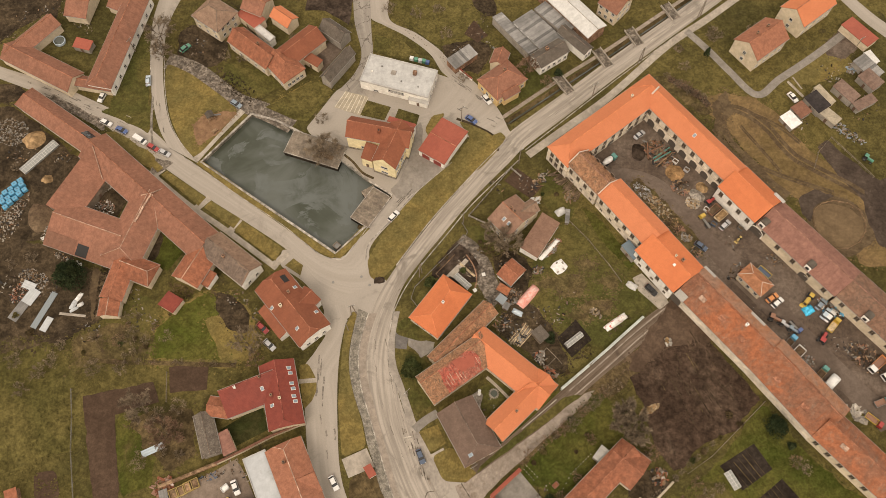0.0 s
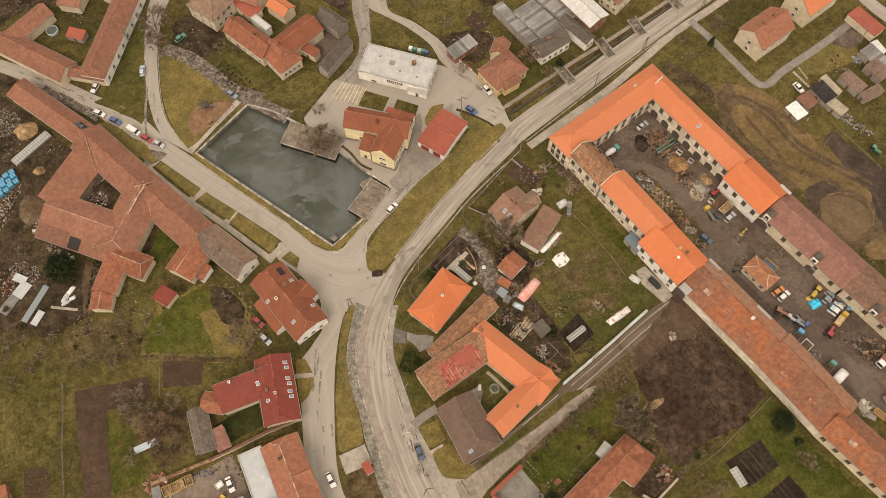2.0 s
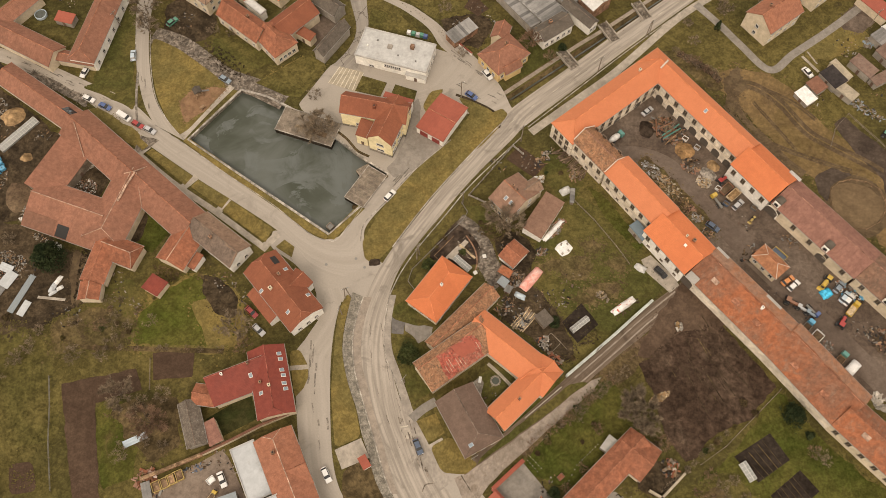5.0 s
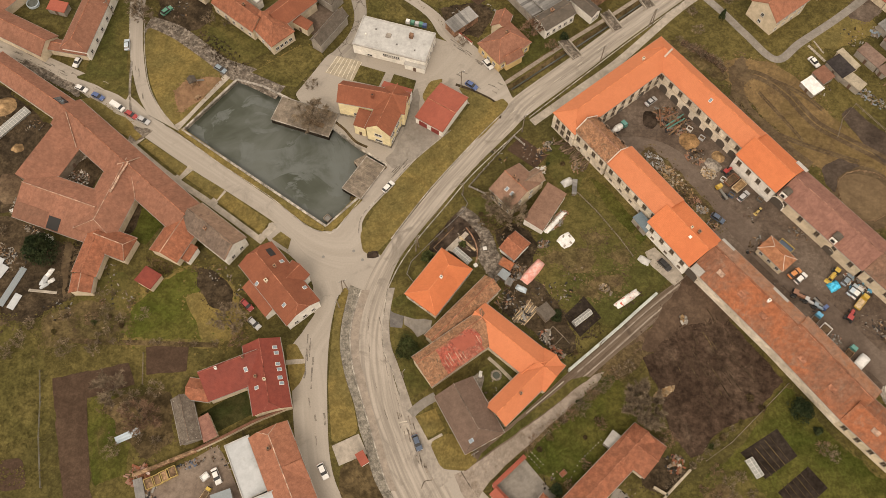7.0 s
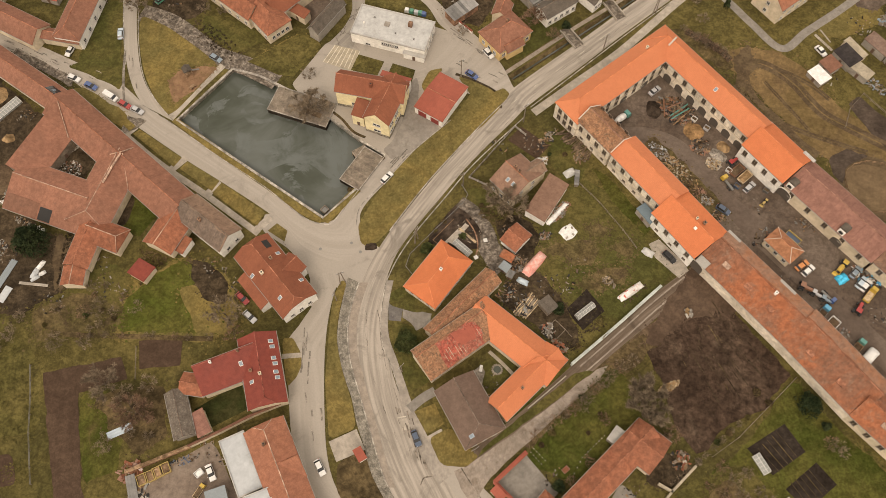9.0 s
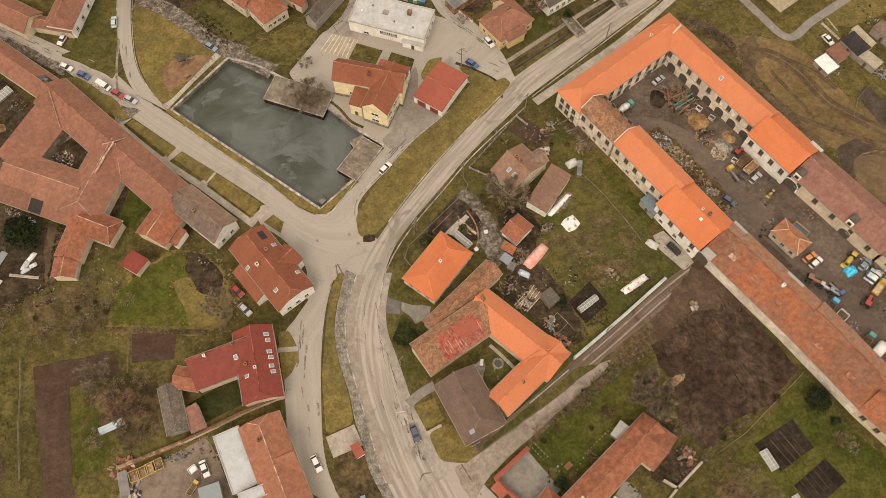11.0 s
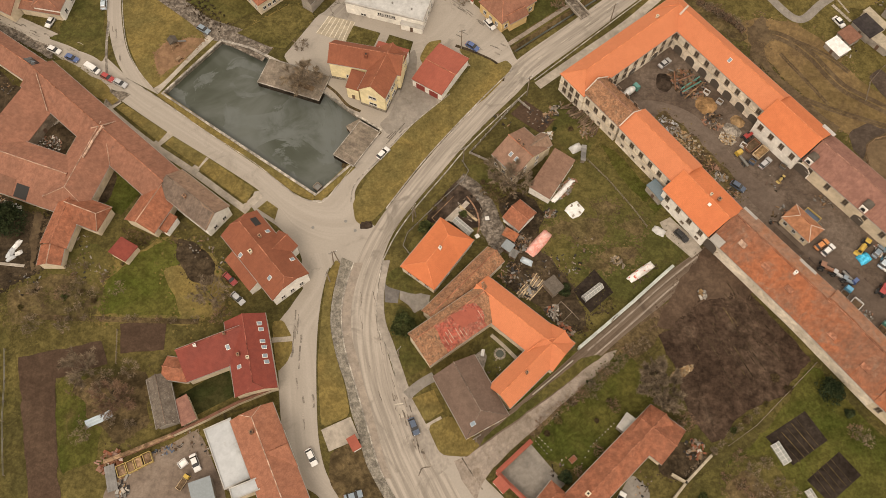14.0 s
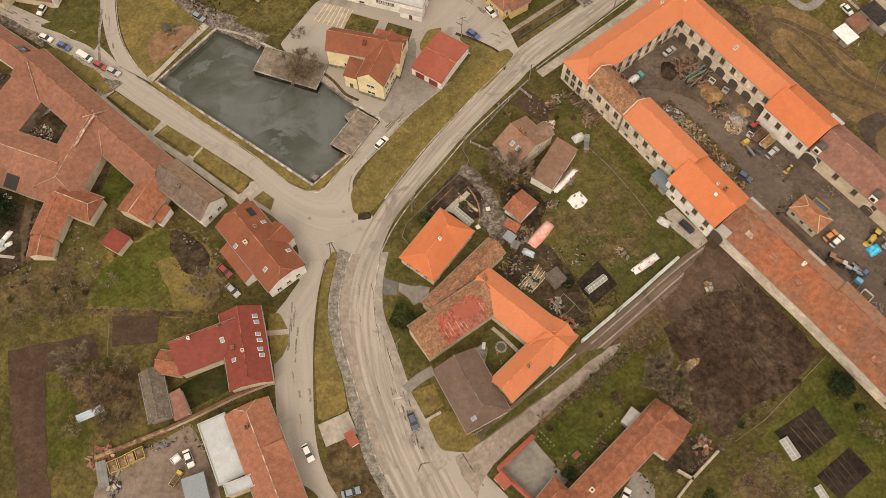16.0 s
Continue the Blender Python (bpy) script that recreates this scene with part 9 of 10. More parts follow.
heap("gravel_mound", "grey gravel heap in the yard", *(80.7, 113.2), 2.8, 2.0, 1.2, "paving", -40, 12)
litter("stone_heap", "pale stone blocks heaped in the yard", *(79.0, 110.4), 2.3, 1.9, 170, ["concrete", "pale_wood", "sand"], (0.25, 0.6), 1.1, -40, 22, 0.7, 1.0, "stone heap")
patch("rubble_ground", [(59.5, 116.6), (62.2, 119.6), (66.0, 116.4), (71.5, 109.2), (76.5, 102.6), (80.9, 95.8), (79.3, 91.4), (75.4, 94.2), (70.6, 101.2), (65.0, 109.0)], 0.058, M["rough"], "weedy brown ground under the rubble", "ground", 1, ragged=0.9)
for i, (q, rx, ry, n, mats) in enumerate([((64.6, 113.6), 3.0, 1.8, 90, ["p_silver", "steel", "mud", "wood", "bark"]), ((67.4, 110.2), 3.4, 2.2, 170, ["sand", "sand", "mud", "rough", "bay_paving", "wood"]), ((69.6, 106.9), 3.0, 2.2, 170, ["sand", "scrub", "mud", "bay_paving", "wood", "rough"]),
                                          ((71.5, 103.6), 2.6, 2.0, 130, ["sand", "scrub", "mud", "rough"]), ((73.6, 101.2), 2.2, 1.8, 80, ["p_rust", "timber", "mud", "rut_mud"]), ((75.6, 98.6), 1.8, 1.6, 60, ["steel", "sand", "mud", "kerb"]), ((78.3, 93.6), 2.4, 1.2, 50, SCR)]):
    litter("rubble_heap", "beige building stones and boards along the factory wall", *q, rx, ry, n, mats, (0.2, 0.75), 0.5, -50, 30 + i, 0.35, 1.5)
litter("scrap_heap", "light metal scrap in the yard", *(62.9, 115.7), 2.6, 1.6, 60, ["steel", "p_silver", "mud"], (0.2, 0.6), 1.0, -40, 41, 0.5, 1.5, "scrap heap")
litter("scrap_heap", "loose iron and timber scrap", *(75.9, 116.3), 3.0, 3.0, 90, SCR, (0.2, 0.7), 0.8, 0, 42, 0.5, 1.6, "scrap heap")
litter("scrap_heap", "rusty scrap and timber behind the lorries", *(123, 60.4), 6.0, 4.0, 200, SCR + ["wood", "dark", "rut_mud"], (0.15, 0.6), 1.0, -40, 43, 0.4, 2.0, "scrap heap")
litter("scrap_heap", "scrap metal beside the hall", *(116, 75.5), 4.5, 2.5, 120, SCR + ["p_cyan", "frame_white"], (0.2, 0.8), 1.0, -45, 44, 0.5, 1.4, "scrap heap")
litter("paving_stack", "broken pale paving slabs", *(117.6, 44.3), 3.5, 2.2, 40, ["concrete", "kerb"], (0.8, 1.5), 0.3, -45, 45, 0.2, 1.0, "slabs")
litter("scrap_heap", "scrap round the small yard house", *(89.2, 87), 2.2, 3.4, 40, SCR, (0.2, 0.8), 1.0, -45, 46, 0.6, 1.4, "scrap heap")
litter("scrap_heap", "machine parts against the hall", *(101.9, 90.7), 3.2, 1.6, 30, ["timber", "steel", "bark"], (0.2, 0.6), 0.6, -45, 47, 0.6, 1.4, "scrap heap")
litter("scrap_heap", "small machine parts on the yard", *(106.2, 58.8), 1.8, 2.2, 50, ["steel", "bark", "p_rust"], (0.2, 0.5), 0.7, -45, 48, 0.6, 1.4, "scrap heap")
for q, mt in (((84.6, 102.9), "p_navy"), ((75.1, 125.2), "frame_white"), ((78.4, 122.1), "p_silver"), ((92.7, 101.5), "steel"), ((83, 108), "p_white")):
    crate(*q, -40, mt, "mud", "open metal bin in the yard", 1.6, 1.2, 1.0, "metal_bin")

# ---- big farm: back yard ----
GH = "blue barrels"
k = 0
for i in range(5):
    for j in range(3):
        a, b, c = (-134.9, 118.1), (-139.7, 112), (-132.8, 114.8)
        x = a[0] + (b[0] - a[0]) * i / 4 + (c[0] - a[0]) * j / 2
        y = a[1] + (b[1] - a[1]) * i / 4 + (c[1] - a[1]) * j / 2
        th = tagged(new("water_tank"), "bright blue plastic tank in a stack", "tank", GH)
        th.matrix_basis = pose(x, y, 0.03, 0, 0, 40)
        part("tank", box_mesh("tank", 1.7, 1.5, 1.1 + 0.5 * ((i * 3 + j) % 2), M["p_cyan"], bevel=0.12), th)
        part("cap", box_mesh("cap", 0.3, 0.3, 0.1, M["p_navy"], centre=(0, 0, 1.08 + 0.5 * ((i * 3 + j) % 2))), th)
greenhouse("cold_frame", "long glazed cold frame with pale bars", -130.5, 126.7, 13.9, 2.7, -129.2, 1.3)
heap("sand_mound", "tan heap of earth behind the barn", *(-133.6, 133.5), 4.2, 3.2, 1.6, "sand", 10, 6)
heap("earth_mound", "brown earth mound behind the farm", *(-126.3, 105.5), 4.0, 6.0, 0.7, "mud", 20, 16)
heap("straw_mound", "straw-coloured heap in the yard", *(-126.6, 118.9), 2.0, 1.6, 1.0, "sand", 0, 17)
for i, (q, rx, ry, n, mats) in enumerate([((-135.7, 108), 4.0, 8.0, 150, RUB + ["t_mossy", "mud", "dark"]), ((-142, 136.3), 6.0, 5.0, 200, ["grey_wall", "steel", "wood", "mud"]), ((-136.3, 102.6), 4.0, 6.0, 110, RUB + ["mud", "dark"]), ((-106.7, 108.4), 3.4, 3.0, 90, ["wood", "steel", "frame_white", "p_rust"]), ((-122, 101.6), 1.8, 5.0, 80, ["wood", "steel", "frame_white"]),
                                          ((-124.2, 84.7), 5.0, 3.0, 160, ["steel", "kerb", "wood", "dark", "timber", "mud"]), ((-127.6, 80.1), 2.4, 3.4, 80, ["p_rust", "kerb", "t_warm", "dark"]), ((-112.2, 89.3), 1.6, 1.4, 40, ["tarp_white", "kerb", "wood", "timber"]), ((-117, 92.1), 3.2, 1.0, 30, ["kerb", "wood", "dark", "timber"])]):
    litter("junk_heap", "rubble and farm junk in the back yard", *q, rx, ry, n * 2, mats, (0.15, 0.5), 0.7, -25, 60 + i, 0.4, 1.4, "junk heap")
def sheet(x, y, ang, L, W, mat, label, z=0.5, tilt=6, name="roofing_sheet", category="metal sheet"):
    """A loose sheet with folded ribs, leaning on what lies beneath."""
    th = tagged(new(name), label, category)
    th.matrix_basis = pose(x, y, z, tilt, 0, ang)
    bm = bmesh.new()
    n = max(4, int(W / 0.35))
    pts = [(-W / 2 + i * W / n, 0.07 * (i % 2)) for i in range(n + 1)]
    pts += [(px, pz - 0.05) for px, pz in pts[::-1]]
    profile_bm(bm, pts, L, L)
    bmesh.ops.rotate(bm, verts=bm.verts, cent=(0, 0, 0), matrix=Matrix.Rotation(radians(90), 3, "Z"))
    part("sheet", bm_mesh("sheet", bm, M[mat]), th)
    for s in (-1, 1):
        part("support", box_mesh("support", 0.2, W * 0.8, z - 0.1, M["timber"], centre=(s * L * 0.36, 0, -z)), th)


sheet(*(-125.8, 75.6), 62, 9.0, 3.0, "sheet", "long grey corrugated sheet on the ground")
sheet(*(-123.4, 78.9), 62, 5.0, 3.2, "white_roof", "pale sheet leaning on junk", 0.8, 10)
sheet(*(-124.6, 82.3), -22, 4.2, 2.4, "white_roof", "bright pale sheet on a stack", 1.0, 4)
sheet(*(-118.9, 74.7), 68, 12.0, 1.8, "p_bluegrey", "long white sheet strip on the ground", 0.4, 4)
sheet(*(-117.3, 70.3), 68, 4.6, 2.0, "white_roof", "white panel lying on boards", 0.5, 6)
sheet(*(-110.2, 73.3), -6, 8.0, 0.8, "concrete", "long pale concrete beam", 0.3, 0, "concrete_beam", "beam")
sheet(*(-80.7, 33.9), 25, 6.4, 1.9, "p_ltblue", "pale blue-grey corrugated sheet on the lawn", 0.3, 3)
for k, (a, b, c, d) in enumerate((((-111.1, 75.2), (-110, 78.1), 3.4, 1.6), ((-110.2, 77.4), (-108.7, 80.2), 3.2, 1.4), ((-111.2, 74.3), (-109.2, 75.7), 2.6, 1.0), ((-109.3, 76), (-107.8, 77), 2.0, 1.2))):
    tarp("tarpaulin", "crumpled white plastic sheeting under a conifer", (a[0] + b[0]) / 2, (a[1] + b[1]) / 2, math.degrees(math.atan2(b[1] - a[1], b[0] - a[0])), c, d, 0.7, "tarp_white" if k % 2 else "white_roof", 9 + 7 * k)
tarp("tarpaulin", "crumpled white plastic sheeting", -111.5, 89, 18, 2.4, 1.6, 0.8, "tarp_white", 10)
leaf_bush("conifer", "large dark conifer behind the barn", *(-112.3, 85.2), 7.0, 9.5, "needles", 7600, 31, True, category="tree")
crate(-59.5, 23.6, 40.7, "p_white", "tarp_white", "small white covered trailer", 2.0, 1.5, 0.9, "covered_trailer")

# ---- gardens in the middle ----
tarp("tarpaulin", "white tarpaulin with dark weights on the lawn", 35.6, 88.7, 39.6, 4.4, 3.9, 0.35, "tarp_white", 12)
tarp("boat_cover", "faded pink tarpaulin over a boat", 25.7, 79.2, 50.5, 8.2, 3.2, 1.6, "tarp_pink", 13)
tarp("tarpaulin", "pale blue tarpaulin on the grass", 22.3, 74.1, -26.7, 3.2, 1.8, 0.8, "p_ltblue", 14)
tarp("boat_cover", "white and red tarpaulin over a narrow boat", 51.4, 71.1, 34.7, 8.0, 2.2, 1.1, "tarp_redwhite", 15)
tarp("tarpaulin", "white sheet strip beside the outbuilding", 32.8, 94.4, 48, 9.0, 1.6, 0.9, "tarp_white", 16)
tarp("tarpaulin", "grey plastic cover in the garden", 37.2, 107.4, 32.1, 3.6, 2.6, 1.0, "white_sheet", 17)
tarp("tarpaulin", "pale cover beside the gate", 57.2, 82.6, -34.2, 3.4, 2.2, 1.0, "white_sheet", 18)
x0, y0, a0 = 35.6, 88.7, 39.6
for u, v, a in ((-1.5, -1.0, 10), (1.6, 0.3, 70), (0.2, 1.35, 25), (0.5, -1.4, 95)):
    ob = tagged(new("weight_board", box_mesh("weight_board", 0.75, 0.5, 0.1, M["paving"])), "grey board weighing down a tarpaulin", "board", "boards on the tarpaulin")
    ob.matrix_basis = pose(x0, y0, 0, 0, 0, a0) @ pose(u, v, 0.24, 0, 0, a)
greenhouse("greenhouse", "white plastic greenhouse beside a dark bed", 38.5, 65.4, 5.9, 1.6, 37.5, 2.0)
greenhouse("greenhouse", "long glass cold frame near the bungalow", 6, 83.8, 5.8, 1.9, -43.4, 1.2)
greenhouse("cold_frame", "pale cold frame on a vegetable bed", 79.5, 25.7, 5, 2.1, -62.8, 1.1)
greenhouse("cold_frame", "pale cold frame on a vegetable bed", 84.9, 16.1, 3.1, 1.6, -63.9, 1.1)
patch("vegetable_bed", [(33.6, 66.3), (39.6, 71.9), (43.9, 65.6), (37.7, 60.1)], 0.07, M["bed_soil"], "dark bed round the greenhouse", "field", 0, ragged=0.3)
shed("garden_shed", "small dark grey garden shed", 28.6, 66.8, 4.3, 3.8, 127.8, 2.2, 0.4, "t_dark", "wood")
shed("garden_shed", "low shed of planks among the junk", 38.9, 105.1, 4.9, 1.4, 82.4, 1.6, 0.2, "sheet", "wood")
shed("rabbit_hutch", "small hutch with pale grey roof", 18.9, 75.6, 2.0, 2.2, -28.1, 1.8, 0.2, "sheet", "wood", "hutch")
shed("rabbit_hutch", "small hutch with grey-blue roof", 17.5, 77.7, 2.8, 2.6, -39.7, 1.9, 0.2, "p_bluegrey", "wood", "hutch")
shed("porch", "rusty lean-to porch of the shed", 18.2, 80.7, 3.9, 2.5, -33, 2.2, 0.3, "t_old", "wood")
for i, (q, rx, ry, n, mats) in enumerate([((20.6, 79.2), 2.6, 3.4, 120, SCR + ["wood"]), ((18.3, 71.2), 2.4, 3.6, 70, SCR + ["wood", "dark"]), ((22.3, 67.3), 2.8, 3.4, 50, ["wood", "timber", "dark", "steel"]), ((33.3, 94.8), 1.6, 4.5, 90, ["wood", "p_rust", "steel"]), ((28.3, 60.3), 2.0, 2.0, 50, ["kerb", "wood", "t_warm", "dark"]), ((31.5, 118.8), 1.8, 4.0, 60, ["wood", "timber", "dark", "grey_wall"]),
                                          ((28.8, 110.7), 1.2, 3.0, 60, ["pale_wood", "frame_white"]), ((29.1, 87.7), 1.5, 1.8, 40, SCR), ((31.2, 55.8), 2.5, 1.2, 50, ["t_warm", "wood"]), ((40.5, 112.3), 2.0, 2.0, 40, ["wood", "timber"]), ((45.7, 74.1), 2.0, 1.0, 30, ["pale_wood", "wood"])]):
    litter("junk_heap", "planks, scrap and garden junk", *q, rx, ry, n, mats, (0.2, 0.7), 0.8, -45, 80 + i, 0.4, 2.0, "junk heap")
log_stack(*(39, 117.4), 40, 12, 4.4, "loose logs thrown beside the factory wall", 1, "dark_logs")
log_stack(*(41.4, 114.7), 55, 12, 4.0, "loose logs thrown beside the factory wall", 2, "dark_logs")
log_stack(*(36.5, 120), 35, 9, 4.0, "loose logs thrown beside the factory wall", 3, "dark_logs")
heap("wood_chips", "yellow heap of split wood on the dark plot", *(58.4, 45), 3.4, 1.0, 0.7, "sand", 30, 21)
litter("wood_pile", "split firewood heap on the dark plot", *(58.8, 45.1), 3.4, 1.0, 140, ["pale_wood", "sand"], (0.2, 0.5), 0.8, 28, 22, 0.6, 1.4, "firewood")
litter("stone_block", "pale stone on the mud", *(66.1, 64.9), 0.9, 1.2, 14, ["kerb", "sand"], (0.5, 1.2), 0.6, 0, 23, 0.8, 1.0)
# garden walls and fences
fence("garden_fence", "white-posted garden fence along the road", [(8.2, 105.8), (15.5, 114.8), (22, 122.7), (25, 119.8)], 1.2, 2.4, "grey_wall", True, "frame_white")
fence("garden_fence", "white-posted garden fence beside the drive", [(8.2, 105.8), (13.1, 103.3)], 1.2, 2.4, "grey_wall", True, "frame_white")
wall_line("concrete_fence", "pale greenish concrete fence along the track", [(34, 50.8), (42, 57.4), (48.1, 62.5), (54.4, 68), (59.3, 72.2)], 1.7, 0.5, "pale_fence", "pale_fence", 0.8)
wall_line("low_wall", "thin pale wall under the house", [(22.3, 39.6), (26.6, 43.1), (32.4, 47.9)], 0.5, 0.3, "concrete")
wall_line("garden_wall", "long yellowish masonry wall with brown tile coping", [(-39.1, 41.1), (-47.7, 37.5), (-55.1, 33.6), (-62.5, 30)], 2.0, 0.5, "cream_wall", "t_rustdull", 0.7)
wall_line("garden_wall", "crumbling wall with rusty sheet coping", [(-62.5, 30), (-68.6, 27.4), (-77.3, 23.8)], 1.6, 0.6, "brick_wall", "timber", 0.9)
wall_line("garden_wall", "courtyard wall with red tile coping", [(21.2, 28.4), (13.2, 21.3), (15.5, 18.9), (21, 13.7)], 1.8, 0.5, "cream_wall", "t_redsheet", 1.1)
shed("gatehouse", "tiny gatehouse with red tile roof", 14, 18.6, 3.6, 2.3, -47.8, 2.3, 0.4, "t_redsheet", "white_wall")
wall_line("timber_wall", "stacked pale timber wall", [(53.5, 20.9), (56.5, 19.1), (63, 25.1)], 1.2, 0.6, "bay_paving")
wall_line("timber_wall", "stacked pale timber wall", [(56.5, 19.1), (51.7, 13.9)], 1.2, 0.55, "bay_paving")
wall_line("garden_wall", "low wall along the stream path", [(5.4, 160.9), (9.8, 156.6)], 1.2, 0.4, "white_wall", "t_redsheet", 0.6)
fence("garden_fence", "grey plank fence across the garden", [(38.3, 105.4), (44.9, 97.7), (50.8, 89.2), (54.1, 83.7)], 1.0, 3.0, "wood", False, "wood")
fence("garden_fence", "dark fence along the kitchen garden", [(-7.1, 75.1), (-9.5, 78.3), (-8.4, 81.9), (-3.3, 87.4), (6.7, 97.9), (7.7, 100.2), (6, 103.3)], 1.1, 2.0, "steel", False, "wood")
fence("ring_fence", "round timber fence of the riding ring", [(115.7, 104.8), (116.8, 107.9), (119.3, 109.9), (123.1, 110.9), (127.4, 110.1), (131, 107.5), (132, 104), (131.2, 100.1), (128.7, 96.7), (124.8, 94.6), (121, 94.6), (117.4, 97.1), (115.9, 100.9)], 1.2, 2.6, "timber", False, "timber", closed=True)
fence("garden_fence", "dark fence beside the tilled bed", [(-106.4, 50.9), (-104.7, 42.8), (-103.3, 33.4), (-100.4, 21)], 1.1, 4.0, "steel", False, "wood")
fence("garden_fence", "old plank fence behind the plot", [(67.6, 27.5), (74.7, 32.1), (89.3, 45.1), (91.6, 47.2)], 1.2, 3.0, "wood", False, "wood")
fence("meadow_fence", "timber fence on the meadow", [(119.4, 122.5), (122, 128.7), (127.1, 134), (134.4, 124.5), (137.9, 119.4)], 1.1, 3.0, "wood", False, "wood")
fence("garden_fence", "thin fence on the lawn by the field", [(-79.7, 55.8), (-78.7, 47.3)], 0.9, 3.0, "wood", False, "wood")
# street furniture
pole(*(-26.5, 73.6), 8.0, double=True, arm=20)
pole(*(-6.7, 86.1), 8.0, double=True, arm=60)
pole(*(-27.9, 68.6), 7.0, arm=70)
pole(*(-10, 49.2), 6.0, arm=50)
pole(*(24.5, 124.6), 9.0, arm=35)
pole(*(6.2, 140.5), 8.5, arm=20)
pole(*(67.2, 163.7), 8.5, double=True, arm=35)
pole(*(90.1, 183.3), 8.5, double=True, arm=35)
pole(*(6.4, 103.5), 7.5, arm=35)
pole(*(42.5, 57.4), 6.0, arm=35)
pole(*(-105.9, 168.5), 7.0, arm=60)
pole(*(8.4, 28.5), 7.0, arm=30)
pole(*(141.5, 168.8), 7.5, arm=30)
pole(*(50.1, 150), 8.0, arm=35)
shed("bus_shelter", "small bus shelter with red roof and white edge", -19.9, 27.9, 3.5, 2.3, 121.2, 2.3, 0.2, "t_redsheet", "white_wall", "bus shelter")
for q, mt in zip(((-10.6, 165.1), (-9.1, 164.7), (-7.7, 164.2), (-6.4, 164), (-5.2, 163.5)), ("p_white", "p_green", "p_silver", "p_green", "p_blue")):
    th = tagged(new("recycling_bin"), "large " + mt[2:] + " recycling bin beside the building", "recycling bin", "recycling bins")
    th.matrix_basis = pose(*q, 0.05, 0, 0, -15)
    part("body", box_mesh("body", 1.4, 1.2, 1.25, M[mt], bevel=0.08, taper=0.92), th)
    part("lid", box_mesh("lid", 1.4, 1.2, 0.2, M[mt], bevel=0.06, taper=0.8, centre=(0, 0, 1.25)), th)
for a, b in (((43, 151.6), (38.6, 158.4)), ((56.8, 162.3), (52.9, 169.3)), ((68.1, 171.2), (64.8, 178)), ((82.1, 182.3), (78.6, 188.8))):
    strip("footbridge", [a, b], 3.4, 0.16, M["rubble_path"], "worn concrete slab bridge over the stream", "bridge", per=3, thick=0.4)
    dx, dy = b[0] - a[0], b[1] - a[1]
    n = math.hypot(dx, dy)
    for s in (-1.6, 1.6):
        o = (-dy / n * s, dx / n * s)
        kerb_line([(a[0] + o[0], a[1] + o[1]), (b[0] + o[0], b[1] + o[1])], "low concrete parapet of the slab bridge", 0.25, 0.7, M["concrete"], "parapet", 2)
strip("bay_line", [(-11, 37.2), (-6.7, 38)], 0.3, 0.07, M["marking"], "worn pale line across the lay-by", "road marking", per=1, thick=0.01)
def slab_row(a, b, n, wide, label):
    """Concrete slabs laid end to end, each with its own joint."""
    th = tagged(new("slab_strip"), label, "pavement", kind="structure")
    dx, dy = b[0] - a[0], b[1] - a[1]
    ln = math.hypot(dx, dy)
    me = box_mesh("slab", ln / n - 0.1, wide, 0.075, M["concrete"], bevel=0.01)
    for k in range(n):
        f = (k + 0.5) / n
        part("slab", me, th, pose(a[0] + dx * f, a[1] + dy * f, 0.0, 0, 0, math.degrees(math.atan2(dy, dx))))


slab_row((-8.8, 37.2), (-8.1, 34.3), 1, 3.0, "pale concrete slab let into the lay-by")
for q in ((-24.7, 85.5), (-22.1, 82.8), (-33.2, 83.7), (-44.6, 75.6)):
    bm = bmesh.new()
    rod(bm, (0, 0, 0), (0, 0, 0.03), 0.42, 0.42, 14)
    ob = tagged(new("manhole_cover", bm_mesh("manhole_cover", bm, M["steel"])), "round iron cover in the asphalt", "manhole cover", "manhole covers")
    ob.matrix_basis = pose(*q, 0.055)
tarp("soil_patch", "flat dark manure bed at the end of the verge", -19.3, 84.4, 8.7, 3.2, 2.2, 0.3, "dark_earth", 30, "bed")
# crates and metal in the south-west yard
for a, b in (((-74.1, 21.5), (-72.3, 22.7)), ((-72.2, 22.2), (-70.5, 23.6)), ((-70.5, 23.2), (-68.7, 24.5)), ((-68.8, 24.1), (-67.2, 25.3))):
    crate((a[0] + b[0]) / 2, (a[1] + b[1]) / 2, 25, "p_ochre", "timber", "yellow metal crate full of firewood", 2.4, 2.6, 1.0, group="yellow crates")
sheet(*(-75.5, 20.3), -72, 6.0, 2.4, "sheet", "grey corrugated sheets on a stack", 0.8, 3)
litter("junk_heap", "scrap metal and white plastic beside a stack", *(-72.6, 17.8), 1.6, 4.0, 40, ["kerb", "steel", "timber", "dark"], (0.3, 0.9), 0.6, 0, 101, 0.4, 1.6, "junk heap")
litter("junk_heap", "old boards along the wall", *(-64, 26.7), 4.0, 1.0, 50, ["wood", "p_navy", "timber", "dark", "mud"], (0.15, 0.45), 0.6, 20, 102, 0.4, 2.0, "junk heap")
litter("junk_heap", "rusty boards and brush beside the wall", *(-76.5, 24), 3.0, 2.4, 80, ["t_warm", "timber", "p_rust"], (0.3, 0.9), 0.6, 20, 103, 0.4, 2.0, "junk heap")
litter("junk_heap", "garden junk and stones behind the house", *(59.6, 26.8), 2.6, 2.4, 60, ["t_warm", "kerb", "wood", "timber", "dark"], (0.3, 0.9), 0.7, 20, 104, 0.5, 1.2, "junk heap")
